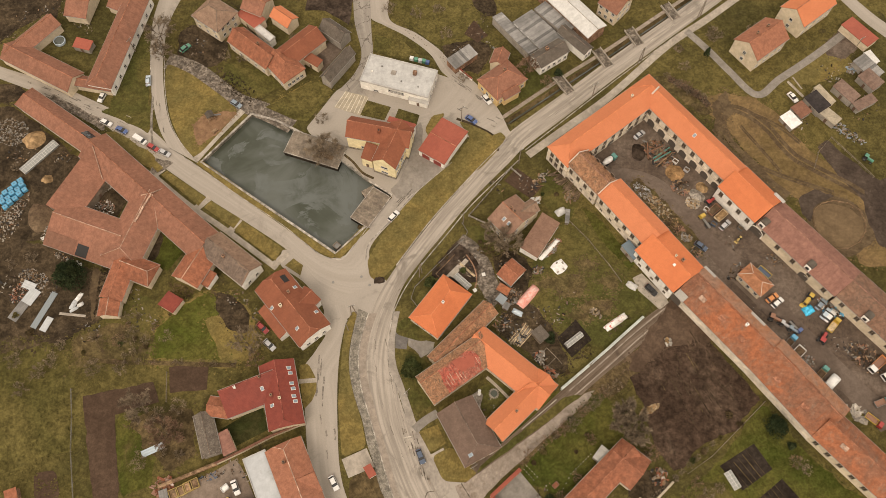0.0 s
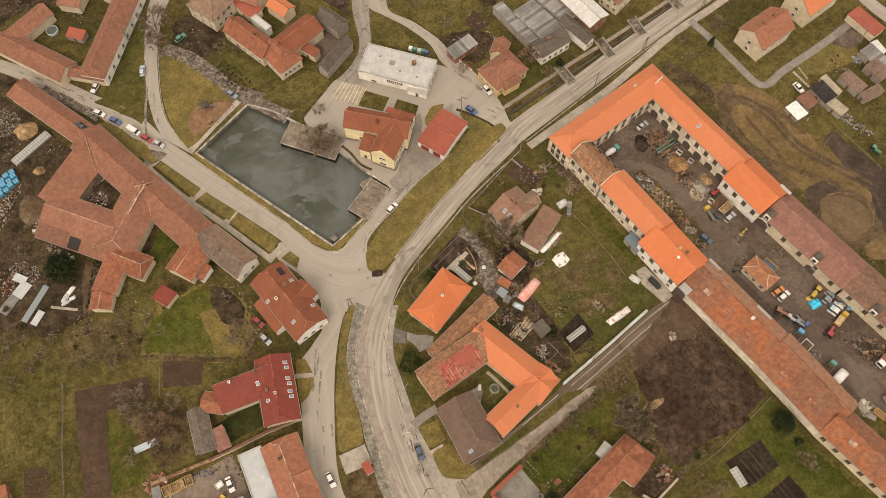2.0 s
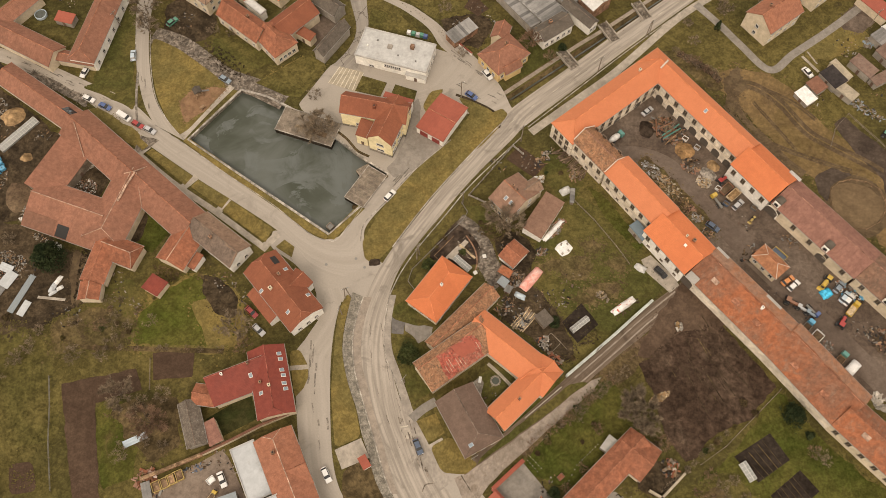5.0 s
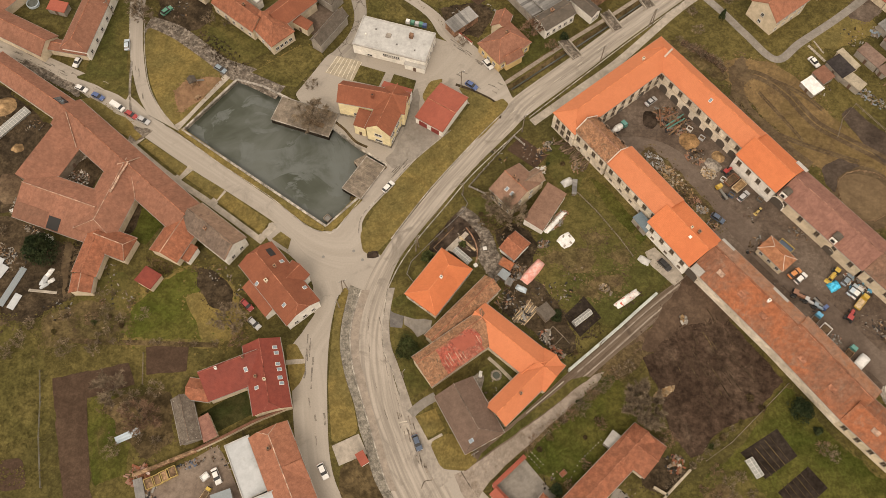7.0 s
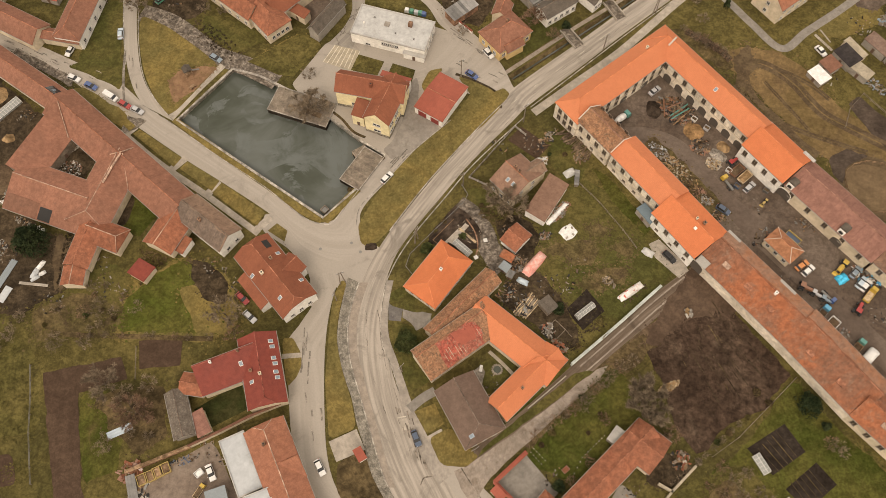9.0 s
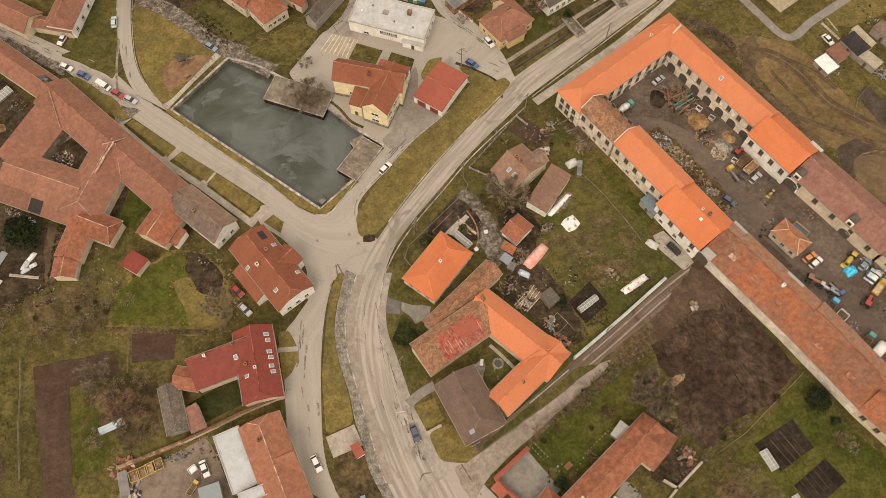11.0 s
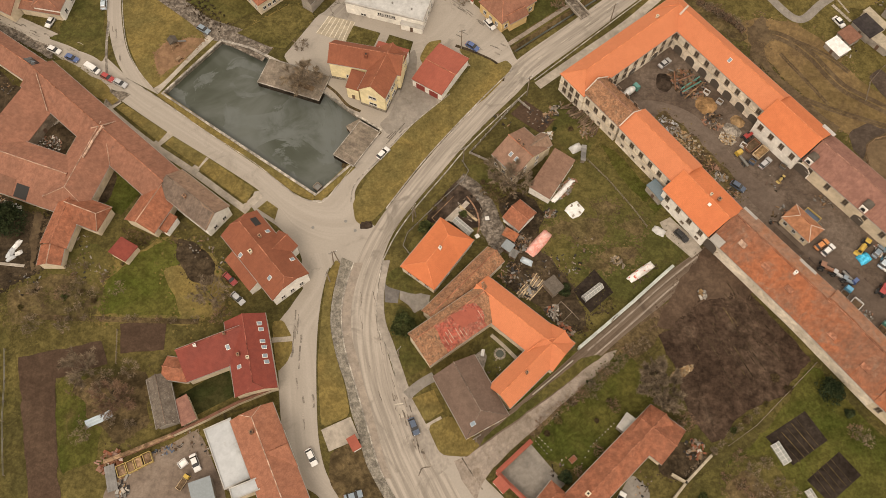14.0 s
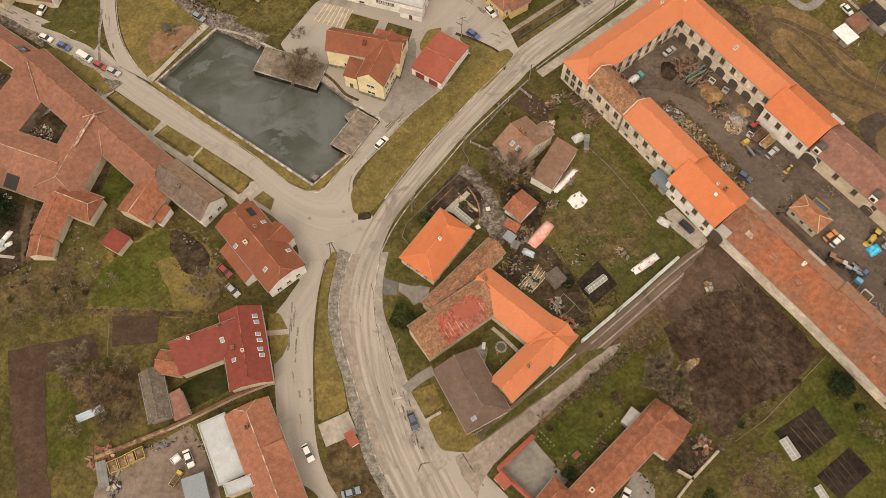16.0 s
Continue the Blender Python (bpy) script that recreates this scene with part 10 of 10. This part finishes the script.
litter("junk_heap", "junk beside the allotment sheds", *(133.1, 136.1), 6.5, 2.0, 150, ["kerb", "steel", "p_greyblue", "wood", "dark", "timber", "bark"], (0.2, 0.6), 0.8, -40, 105, 0.5, 1.4, "junk heap")
litter("junk_heap", "junk behind the workshops", *(44, 183.3), 4.0, 1.6, 60, ["frame_white", "steel", "p_rust"], (0.4, 1.2), 1.0, -45, 106, 0.7, 1.2, "junk heap")
litter("junk_heap", "boxes in a back yard", *(139.7, 161.8), 2.0, 2.6, 50, ["kerb", "p_greyblue", "wood"], (0.3, 0.9), 0.9, -45, 107, 0.7, 1.2, "junk heap")
litter("rubble_heap", "masonry rubble behind the barn", *(-108, 116.4), 2.2, 2.0, 50, RUB, (0.3, 0.8), 0.6, 0, 108)
# furrows on the vegetable beds
for bed in (((77.8, 28.4), (86.1, 34.9), (90.2, 28.4), (82.4, 22.7)), ((84.8, 20.4), (92.4, 25.3), (96.2, 20.1), (87.9, 15.2))):
    for k in range(5):
        f = 0.18 + k * 0.16
        a = [bed[0][i] + (bed[1][i] - bed[0][i]) * f for i in (0, 1)]
        b = [bed[3][i] + (bed[2][i] - bed[3][i]) * f for i in (0, 1)]
        strip("furrow_edge", [a, b], 0.16, 0.16, M["scrub"] if k % 2 else M["dark_scrub"], "brown board between furrows", "board", per=2, thick=0.15)
# pool
def pool(x, y, r):
    th = tagged(new("garden_pool"), "round garden pool with pale blue rim", "pool")
    th.matrix_basis = pose(x, y, 0.02)
    bm = bmesh.new()
    n = 24
    prof = [(r, 0), (r, 0.9), (r - 0.2, 0.95), (r - 0.2, 0.5)]
    rings = [[bm.verts.new((math.cos(i * math.tau / n) * q, math.sin(i * math.tau / n) * q, z)) for i in range(n)] for q, z in prof]
    for a, b in zip(rings, rings[1:]):
        for i in range(n):
            bm.faces.new((a[i], a[(i + 1) % n], b[(i + 1) % n], b[i]))
    part("rim", bm_mesh("rim", bm, M["p_ltblue"]), th)
    bm = bmesh.new()
    rod(bm, (0, 0, 0.3), (0, 0, 0.6), r - 0.19, r - 0.19, 24)
    part("water", bm_mesh("water", bm, M["water"]), th)


pool(*(-132.6, 172.5), 2.0)
def garden_pond(x, y, r):
    th = tagged(new("garden_pond"), "small dark garden pond ringed with stones", "pond")
    th.matrix_basis = pose(x, y, 0.05)
    bm = bmesh.new()
    rod(bm, (0, 0, 0), (0, 0, 0.06), r, r, 24)
    part("water", bm_mesh("water", bm, M["water"]), th)
    n = 15
    me = box_mesh("stone", 0.62, 0.5, 0.22, M["stone_wall"], bevel=0.08, taper=0.85)
    for k in range(n):
        a = k * math.tau / n
        part("stone", me, th, pose(math.cos(a) * r, math.sin(a) * r, 0, 0, 0, math.degrees(a) + 17 * (k % 3)))


garden_pond(*(14.7, 49.7), 1.25)
strip("garden_path", [(12.7, 54.5), (15.9, 51.5), (19, 48.2)], 0.9, 0.075, M["concrete"], "straight concrete path in the courtyard", "path", per=2)
patch("court_paving", [(8.4, 49.2), (10.4, 50.8), (11.6, 49.2), (10.6, 45.6), (11.8, 43.4), (9.9, 42.4)], 0.072, M["paving"], "grey paved edge of the courtyard", "pavement", 2)
tarp("tarpaulin", "crumpled white sheet in the courtyard garden", 10.5, 50, 79.6, 1.8, 0.9, 0.4, "tarp_white", 31)
# centre dashes of the main road
c = curve_points([(2.9, 112), (12, 122.1), (24.6, 133.8), (41.8, 147.8), (61.2, 164.2), (81.5, 180.4), (98.6, 194.6)], 30)
run, last = 0.0, -9.0
for p, q in zip(c, c[1:]):
    run += (q - p).length
    if run - last > 9.0:
        d = (q - p).normalized() * 1.3
        strip("centre_dash", [(p.x - d.x, p.y - d.y), (p.x + d.x, p.y + d.y)], 0.14, 0.078, M["marking"], "worn white centre dash", "road marking", per=1, thick=0.01)
        last = run

# small things strewn about the yards and back gardens
YARD = ["wood", "timber", "bark", "wet_timber", "dark", "dark", "mud", "grey_wall", "t_brown", "steel"]
for i, (q, rx, ry, n) in enumerate([((-144, 183.4), 6, 3, 50), ((-136.7, 187.1), 5, 4, 40), ((-149.7, 172.5), 3, 4, 30), ((-125.5, 179.7), 2.5, 5, 40), ((-84.7, 170.1), 4, 3, 40), ((-68.4, 183.4), 3, 2, 20), ((-45.6, 168.9), 3, 3, 30), ((7, 167.7), 4, 3, 40), ((16.8, 170.1), 3, 2, 30), ((32.9, 179.7), 5, 2, 50), ((46.3, 173.6), 4, 2, 40), ((13.1, 178.5), 5, 4, 30),
                                    ((132, 159.5), 5, 4, 40), ((140.7, 145.9), 6, 4, 60), ((119, 140.5), 4, 2, 40), ((-94.4, 80.1), 3, 4, 40), ((-91.6, 73), 4, 3, 40), ((-86.3, 71.2), 3, 2, 20), ((-61.8, 78.3), 4, 3, 50), ((-54.6, 73), 3, 3, 30), ((20, 89.2), 3, 2, 30), ((31.3, 72.9), 5, 3, 60), ((36.7, 78.2), 4, 3, 20), ((17.3, 116.4), 2, 3, 20), ((27.2, 116.4), 3, 4, 40),
                                    ((12.2, 46), 3, 3, 25), ((17.3, 55.8), 1.5, 3, 25), ((7.9, 89.2), 4, 4, 50), ((-115.8, 94.9), 5, 2, 60), ((-130.9, 83.8), 4, 5, 50), ((-118.2, 80.1), 3, 4, 30), ((-104.2, 67.7), 5, 3, 30), ((-136.8, 128.8), 5, 4, 60), ((-123.5, 126.7), 3, 3, 40), ((46.5, 18.8), 3, 3, 40), ((27.8, 22.6), 3, 2, 20), ((-58.5, 29.2), 3, 2, 30), ((-53.7, 26.7), 1.5, 4, 25), ((90.3, 96.7), 3, 3, 20), ((91.9, 72.9), 2, 5, 30), ((117.1, 64.2), 3, 3, 40), ((102.5, 65.9), 2, 2, 20)]):
    litter("yard_clutter", "pots, boards and odds and ends lying about", *q, rx, ry, n * 2 // 3, YARD, (0.15, 0.55), 0.25, 17 * i, 500 + i, 0.5, 1.5, "clutter")
for i, pts in enumerate([[(-81.5, 73), (-75.6, 79.7), (-65.2, 78.3), (-69, 81.5), (-82.9, 83.7)], [(-104.4, 89.3), (-100.4, 91.1), (-100, 73), (-103.8, 70.3)], [(11.7, 102.5), (21.2, 97.7), (16.6, 89.2), (9.8, 94.8)], [(-87.9, 164.2), (-74.1, 161.9), (-59.5, 149.4), (-64.9, 146)], [(75.2, 150.4), (89.1, 140.5), (98.1, 125.6), (94.2, 124.5), (76.6, 146)], [(56.6, 72.9), (35.2, 54.1), (32.9, 55.8), (53.3, 73.8)]]):
    tufts("weed_clump", "dark weeds and brush along the edges", pts, 260, "dark_scrub" if i % 2 else "scrub", (0.2, 0.6), 600 + i, "weeds")

# ---- trees, bushes and hedges ----
twig_tree("bare_tree", "large leafless tree beside the dark plot", *(51.4, 40.4), 8.5, 7.6, "twig", 26000, 41, 0.35, 0.22)
twig_tree("bare_tree", "leafless tree on the lane corner", *(-97.2, 173.2), 9, 6.5, "twig", 5000, 42, 0.25)
twig_tree("bare_tree", "leafless tree on the lane corner", *(-95.4, 165.4), 8, 5.0, "twig", 3500, 43, 0.22)
twig_tree("bare_tree", "leafless fruit tree between the houses", *(16.5, 97.7), 8, 6.0, "twig", 5500, 44, 0.22)
twig_tree("bare_tree", "leafless fruit tree between the houses", *(19.9, 94.8), 7, 5.0, "twig", 4500, 45, 0.2)
twig_tree("bare_tree", "leafless shrub-like tree in the rough garden", *(-85.9, 45.7), 7, 6.0, "twig", 5000, 46, 0.2, 0.15)
twig_tree("bare_tree", "reddish leafless tree by the collapsed barn", *(-76.8, 38.1), 7, 6.0, "reddish_twig", 5500, 47, 0.2, 0.15)
twig_tree("bare_tree", "leafless tree beside the wine-red roof", *(-57.1, 64.3), 7, 5.0, "twig", 4000, 48, 0.2)
twig_tree("bare_tree", "rusty-leaved tree behind the hipped house", *(29.1, 160.7), 6, 4.0, "reddish_twig", 4000, 50, 0.18)
twig_tree("bare_tree", "reddish shrub beside the path", *(35.2, 155), 3.5, 2.6, "reddish_twig", 900, 51, 0.1, 0.1)
twig_tree("bare_tree", "reddish bush at the parked cars", *(-54.5, 59.2), 3.5, 3.0, "reddish_twig", 900, 52, 0.1, 0.1)
twig_tree("bare_tree", "reddish bush beside the tiled house", *(58.1, 32.4), 3.5, 3.0, "reddish_twig", 900, 53, 0.1, 0.1)
twig_tree("bare_tree", "brown leafless shrub by the row houses", *(93.8, 173.6), 4.5, 3.5, "twig", 1100, 54, 0.12, 0.15)
leaf_bush("conifer", "slim dark conifer by the path", *(90.6, 167), 1.6, 4.5, "needles", 1200, 61, True, category="tree")
leaf_bush("evergreen_bush", "round dark evergreen bush on the lawn", *(-9, 56.6), 3.8, 4.0, "leaf", 3200, 62)
leaf_bush("conifer", "dark conifer by the factory wall", *(93.6, 40.2), 4.6, 6.0, "needles", 4200, 63, True, category="tree")
leaf_bush("evergreen_bush", "dark round bush on the lawn", *(97.2, 34.9), 1.5, 1.6, "needles", 800, 64)
leaf_bush("evergreen_bush", "dark bush at the bungalow hedge", *(-3.8, 83.3), 2.4, 2.0, "leaf", 1400, 65)
leaf_bush("evergreen_bush", "dark shrub by the grey shed", *(31.3, 65.9), 2.2, 2.2, "needles", 1200, 66)
leaf_bush("evergreen_bush", "dark bush near the road", *(39.2, 159.1), 1.8, 2.0, "needles", 900, 67)
leaf_bush("evergreen_bush", "dark bush in the low garden", *(28.9, 20.3), 2.0, 1.8, "needles", 900, 68)
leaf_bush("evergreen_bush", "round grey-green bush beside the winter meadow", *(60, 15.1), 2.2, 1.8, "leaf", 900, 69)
rnd = random.Random(5)
for k in range(9):
    f = k / 8
    a, b, c = (34, 39.3), (41.2, 46.8), (49.7, 52.1)
    p = (a[0] * (1 - f) ** 2 + 2 * b[0] * f * (1 - f) + c[0] * f * f, a[1] * (1 - f) ** 2 + 2 * b[1] * f * (1 - f) + c[1] * f * f)
    twig_tree("hedge_shrub", "brownish leafless hedge shrub along the track", p[0] + rnd.gauss(0, 0.4), p[1] + rnd.gauss(0, 0.4), 2.2, 2.2, "twig" if k % 3 else "reddish_twig", 380, 200 + k, 0.06, 0.1)
for k, q in enumerate(((25.2, 30.3), (28, 33.4), (31.9, 38), (36.1, 42.4), (37.1, 33.3), (40.6, 38), (81, 43.5), (69.1, 31), (72.5, 33.3), (77.8, 37.2), (83.8, 40.8), (6.2, 87.4), (1, 92), (-1.6, 89.2), (11.5, 96.7), (31.6, 113.3), (36.1, 113.3), (42.3, 62.5), (36.1, 55.8), (23.6, 49.2), (-121.7, 67.7), (-126.9, 73), (-102.2, 66), (-94.4, 64.3), (-90.5, 66), (-104.8, 61.7), (-86.8, 63.4))):
    leaf_bush("shrub", "low winter shrub in the garden", *q, rnd.uniform(0.7, 1.5), rnd.uniform(0.7, 1.4), ("scrub", "tuft", "scrub", "leaf")[k % 4], 320, 300 + k)
for k, q in enumerate(((-100.6, 56.7), (-93.2, 56.7), (-120.7, 50.9), (-116.8, 55.8), (-113.4, 59.2), (-124.1, 59.2), (-111.8, 63.9), (-74.7, 46), (-80, 43.6), (-82.3, 40.9), (-77.8, 33.4), (-73, 32.6), (-83.6, 30.3), (-137.3, 122.6), (-125.5, 91.1), (-131.2, 89.3), (93.7, 175.5), (82.2, 161.8), (107.5, 176), (81.1, 168.8), (-51.8, 173.7), (-18.7, 185.8), (-9.7, 183.4), (-1.8, 185.8), (1.2, 174.8), (6.9, 157.3), (-40, 140.5), (19.3, 152.7), (-74.5, 165.4), (-68.6, 164.7), (-67.7, 176.1))):
    twig_tree("bare_shrub", "leafless brown shrub in rough grass", *q, rnd.uniform(2.0, 3.6), rnd.uniform(1.6, 3.2), "twig", 900, 400 + k, 0.06, 0.12)
tufts("grass_tufts", "dry tufts in the meadow and scrub", [(-133.8, 66), (-109.2, 67.7), (-83.1, 66), (-84.1, 55.8), (-104.5, 50.9), (-100, 21.3), (-123.9, 21.3)], 2600, "meadow", (0.12, 0.4), 71)
tufts("grass_tufts", "dry tufts on the verge triangle", [(-8.8, 113.4), (18.8, 136.8), (21.1, 134), (-3.4, 104.8), (-19.2, 83.7), (-23.2, 91.1)], 1600, "verge", (0.1, 0.3), 72)
tufts("grass_tufts", "weeds in the large garden", [(20.1, 65.9), (27, 89.2), (40.1, 106.4), (51.9, 98.6), (65.5, 78.2), (35, 50.8)], 900, "dull_lawn", (0.1, 0.28), 73)
tufts("grass_tufts", "rough grass east of the factory", [(86, 146), (96.2, 151.5), (125, 132.9), (116.5, 116.3), (109, 114.3)], 1500, "paddock_grass", (0.08, 0.22), 74)
tufts("grass_tufts", "grass on the playground lawn", [(-94.4, 163.8), (-67.7, 144.5), (-80.2, 126.3), (-90.3, 141.7)], 1200, "verge", (0.1, 0.3), 75)
tufts("grass_tufts", "rough grass behind the hedge", [(21.9, 27.3), (34.3, 39.6), (46, 45.9), (51.6, 36.4), (33.2, 21.3)], 700, "lawn", (0.1, 0.25), 76)
tufts("grass_tufts", "clods on the dark plot", [(54.2, 54.4), (67.5, 65.1), (78.3, 65.6), (91.1, 48.2), (71.1, 34.6), (64.2, 28.3), (58.4, 38.8)], 2200, "plot_earth", (0.15, 0.4), 77)
tufts("grass_tufts", "weeds along the stream", [(19.9, 142.7), (81.4, 188.8), (86.1, 185.8), (41, 150.4), (22.5, 136.2)], 260, "scrub", (0.1, 0.3), 78)
tufts("grass_tufts", "rough grass north of the lanes", [(-18.9, 192.1), (17.4, 192.1), (18.9, 173.6), (3.1, 161.9), (-12.6, 176.1)], 500, "scrub", (0.1, 0.3), 79)

# brown banks behind the factory
for k in range(16):
    a, b, c = (77.2, 156.8), (83.3, 153.7), (88.8, 147.1)
    f = k / 15
    p = [a[i] * (1 - f) ** 2 + 2 * b[i] * f * (1 - f) + c[i] * f * f for i in (0, 1)]
    twig_tree("bare_shrub", "brown leafless brush behind the factory", p[0] + rnd.gauss(0, 0.6), p[1] + rnd.gauss(0, 0.6), rnd.uniform(1.4, 2.2), rnd.uniform(1.4, 2.0), "reddish_twig" if k % 2 else "twig", 420, 900 + k, 0.06, 0.1)
strip("bank_foot", [(76.5, 157.3), (83.2, 153.3), (89.1, 146.7)], 2.2, 0.054, M["rut_mud"], "dark earth under the brush", "ground")
slab_row((116.8, 156.3), (121.1, 150.1), 7, 0.9, "broken stone slabs of a garden path")
slab_row((118.8, 158.1), (121.2, 153.2), 5, 0.5, "broken stone slabs of a garden path")
patch("muddy_pen", [(122, 130.4), (125.9, 133.8), (131.3, 127), (138, 120), (146.5, 113.3), (147.1, 92.9), (137.5, 96.7), (133.8, 104), (133.3, 111.9), (127.8, 118.8)], 0.053, M["pen_earth"], "dark brown muddy pen", "field", 1, ragged=0.7)
# kitchen garden of the bungalow
strip("bed_path", [(0.5, 84.6), (5.5, 89.9)], 0.8, 0.065, M["concrete"], "pale path between beds", "path", per=2)
strip("bed_path", [(5.2, 89.9), (9.8, 85.6)], 0.7, 0.067, M["pale_wood"], "pale board edge of a bed", "path", per=2)
kerb_line([(7.2, 92.8), (9.5, 88.9), (10.3, 84.6), (9.4, 80.7)], "curved reddish edging of the kitchen garden", 0.35, 0.18, M["brick_wall"], "bed_edging")
kerb_line([(3.7, 92.7), (-2.1, 86.4), (0.5, 83.9)], "timber edging of a bed", 0.2, 0.2, M["timber"], "bed_edging", 1)
for q, a in (((12.4, 86), 10), ((9.7, 80.9), 30)):
    th = tagged(new("garden_table"), "small white garden table", "table")
    th.matrix_basis = pose(*q, 0.04, 0, 0, a)
    part("tabletop", box_mesh("tabletop", 1.1, 1.1, 0.06, M["frame_white"], bevel=0.02, centre=(0, 0, 0.7)), th)
    part("stand", box_mesh("stand", 0.3, 0.3, 0.7, M["steel"]), th)
for k, (a, b) in enumerate((((20.8, 63.7), (25.4, 70.4)), ((21.9, 63.4), (26.5, 69)), ((19.4, 64.4), (22.8, 68)))):
    th = tagged(new("plank_stack"), "stack of pale weathered planks on the ground", "planks", "plank stacks")
    th.matrix_basis = pose((a[0] + b[0]) / 2, (a[1] + b[1]) / 2, 0.05, 0, 0, math.degrees(math.atan2(b[1] - a[1], b[0] - a[0])))
    ln = math.hypot(b[0] - a[0], b[1] - a[1])
    for i in range(4):
        part("plank", box_mesh("plank", ln * (0.8 + 0.05 * ((i + k) % 4)), 0.32, 0.12, M["pale_wood" if (i + k) % 2 else "wood"]), th, pose(0.2 * (i % 2), (i - 1.5) * 0.4, 0.1 * (i % 2), 0, 0, 1.5 * (i - 1.5)))
for a, b, c in (((27.7, 60.4), (30.5, 63.2), (33.1, 60.4)), ((30.2, 57.5), (33.1, 60.4), (34.7, 58.4))):
    kerb_line([a, b, c], "timber edging round a dark bed", 0.18, 0.2, M["wood"], "bed_edging", 1)
# stones and shrubs in the low garden
for (a, b), n in ((((35.3, 27.4), (41.2, 32.7)), 9), (((23.3, 29.5), (26, 26.6)), 5), (((22.5, 28.6), (25, 25.8)), 5), (((33, 23.5), (34.7, 26.3)), 3)):
    for i in range(n):
        f = i / (n - 1)
        ob = tagged(new("edging_stone", box_mesh("edging_stone", 0.34, 0.3, 0.22, M["kerb"], bevel=0.08, taper=0.8)), "pale round stone in a row on the lawn", "stone", "stone rows on the lawn")
        ob.matrix_basis = pose(a[0] + (b[0] - a[0]) * f, a[1] + (b[1] - a[1]) * f, 0.06, 0, 0, 40 * i)
for k, q in enumerate(((41.1, 37.4), (41.8, 36.3), (36.5, 26.6), (37.5, 25.3), (31.8, 21.8), (32.5, 20.8), (56.6, 32.4))):
    twig_tree("red_shrub", "rusty-leaved shrub in the low garden", *q, 1.8, 1.6, "reddish_twig", 420, 700 + k, 0.05, 0.1)
crate(*(30.9, 24.4), 40, "p_rust", "t_warm", "small red wooden chest on the lawn", 1.7, 1.2, 0.6, "garden_chest")
for k in range(8):
    f = k / 7
    a, b = (24.2, 32.5), (41.1, 45.8)
    twig_tree("hedge_shrub", "brown leafless hedge shrub along the track", a[0] + (b[0] - a[0]) * f + rnd.gauss(0, 0.5), a[1] + (b[1] - a[1]) * f + rnd.gauss(0, 0.5), 2.4, 2.0, "twig" if k % 2 else "reddish_twig", 420, 740 + k, 0.06, 0.1)

for k, q in enumerate(((69.3, 24.9), (71.8, 22.1), (75.4, 23.4), (69.3, 18.7), (73.2, 17.7), (78, 19.2), (65.7, 20.2), (76.5, 16), (80.1, 16.5), (70.7, 15.3), (98.9, 29.9), (100, 28.3), (97.2, 30.9))):
    twig_tree("bare_shrub", "leafless brown shrub in rough grass", *q, rnd.uniform(1.6, 2.8), rnd.uniform(1.6, 2.8), "twig" if k % 3 else "reddish_twig", 520, 800 + k, 0.06, 0.12)
for k in range(12):
    a, b = (55.8, 19.7), (75.4, 35.7)
    f = (k + rnd.random()) / 12
    twig_tree("bare_shrub", "low brush along the plank fence", a[0] + (b[0] - a[0]) * f, a[1] + (b[1] - a[1]) * f, 1.3, 1.3, "twig", 260, 830 + k, 0.05, 0.1)
for k in range(12):
    # scrub between the farm and the fields
    a, b = (-102.8, 62.5), (-78.8, 66.7)
    f = rnd.random()
    twig_tree("bare_shrub", "leafless brown shrub in rough grass", a[0] + (b[0] - a[0]) * f + rnd.gauss(0, 1.5), a[1] + (b[1] - a[1]) * f + rnd.gauss(0, 3.5), rnd.uniform(1.2, 2.4), rnd.uniform(1.2, 2.6), "twig" if k % 4 else "reddish_twig", 420, 860 + k, 0.05, 0.1)

# brush along the boundary below the lawn
strip("hedge_foot", [(-102.2, 59.6), (-94.5, 59), (-82.7, 58.7), (-71.7, 58.3), (-60, 58)], 1.4, 0.062, M["scrub"], "brown earth under a brush line", "ground")
for k in range(9):
    a, b = (-98, 59.3), (-60.7, 58)
    f = (k + rnd.random()) / 9
    twig_tree("bare_shrub", "low brown brush along the garden boundary", a[0] + (b[0] - a[0]) * f, a[1] + (b[1] - a[1]) * f + rnd.gauss(0, 0.4), rnd.uniform(1.0, 1.6), rnd.uniform(0.9, 1.5), "twig" if k % 3 else "reddish_twig", 260, 960 + k, 0.05, 0.1)
# pale scrapes on the dark plot
for k in range(24):
    a, b = (66.8, 59.1), (83.5, 49.2)
    f, s = rnd.random(), rnd.uniform(-9, 9)
    x, y, ln = a[0] + (b[0] - a[0]) * f + s * 0.6, a[1] + (b[1] - a[1]) * f + s, rnd.uniform(0.6, 2.2)
    strip("scrape", [(x - 0.45 * ln, y + ln), (x + 0.1, y + 0.1), (x + 0.5 * ln, y - ln)], rnd.uniform(0.1, 0.35), 0.076, M["rut_mud" if k % 3 else "scrub"], "pale scrape in the dark earth", "furrow", per=3, thick=0.01)
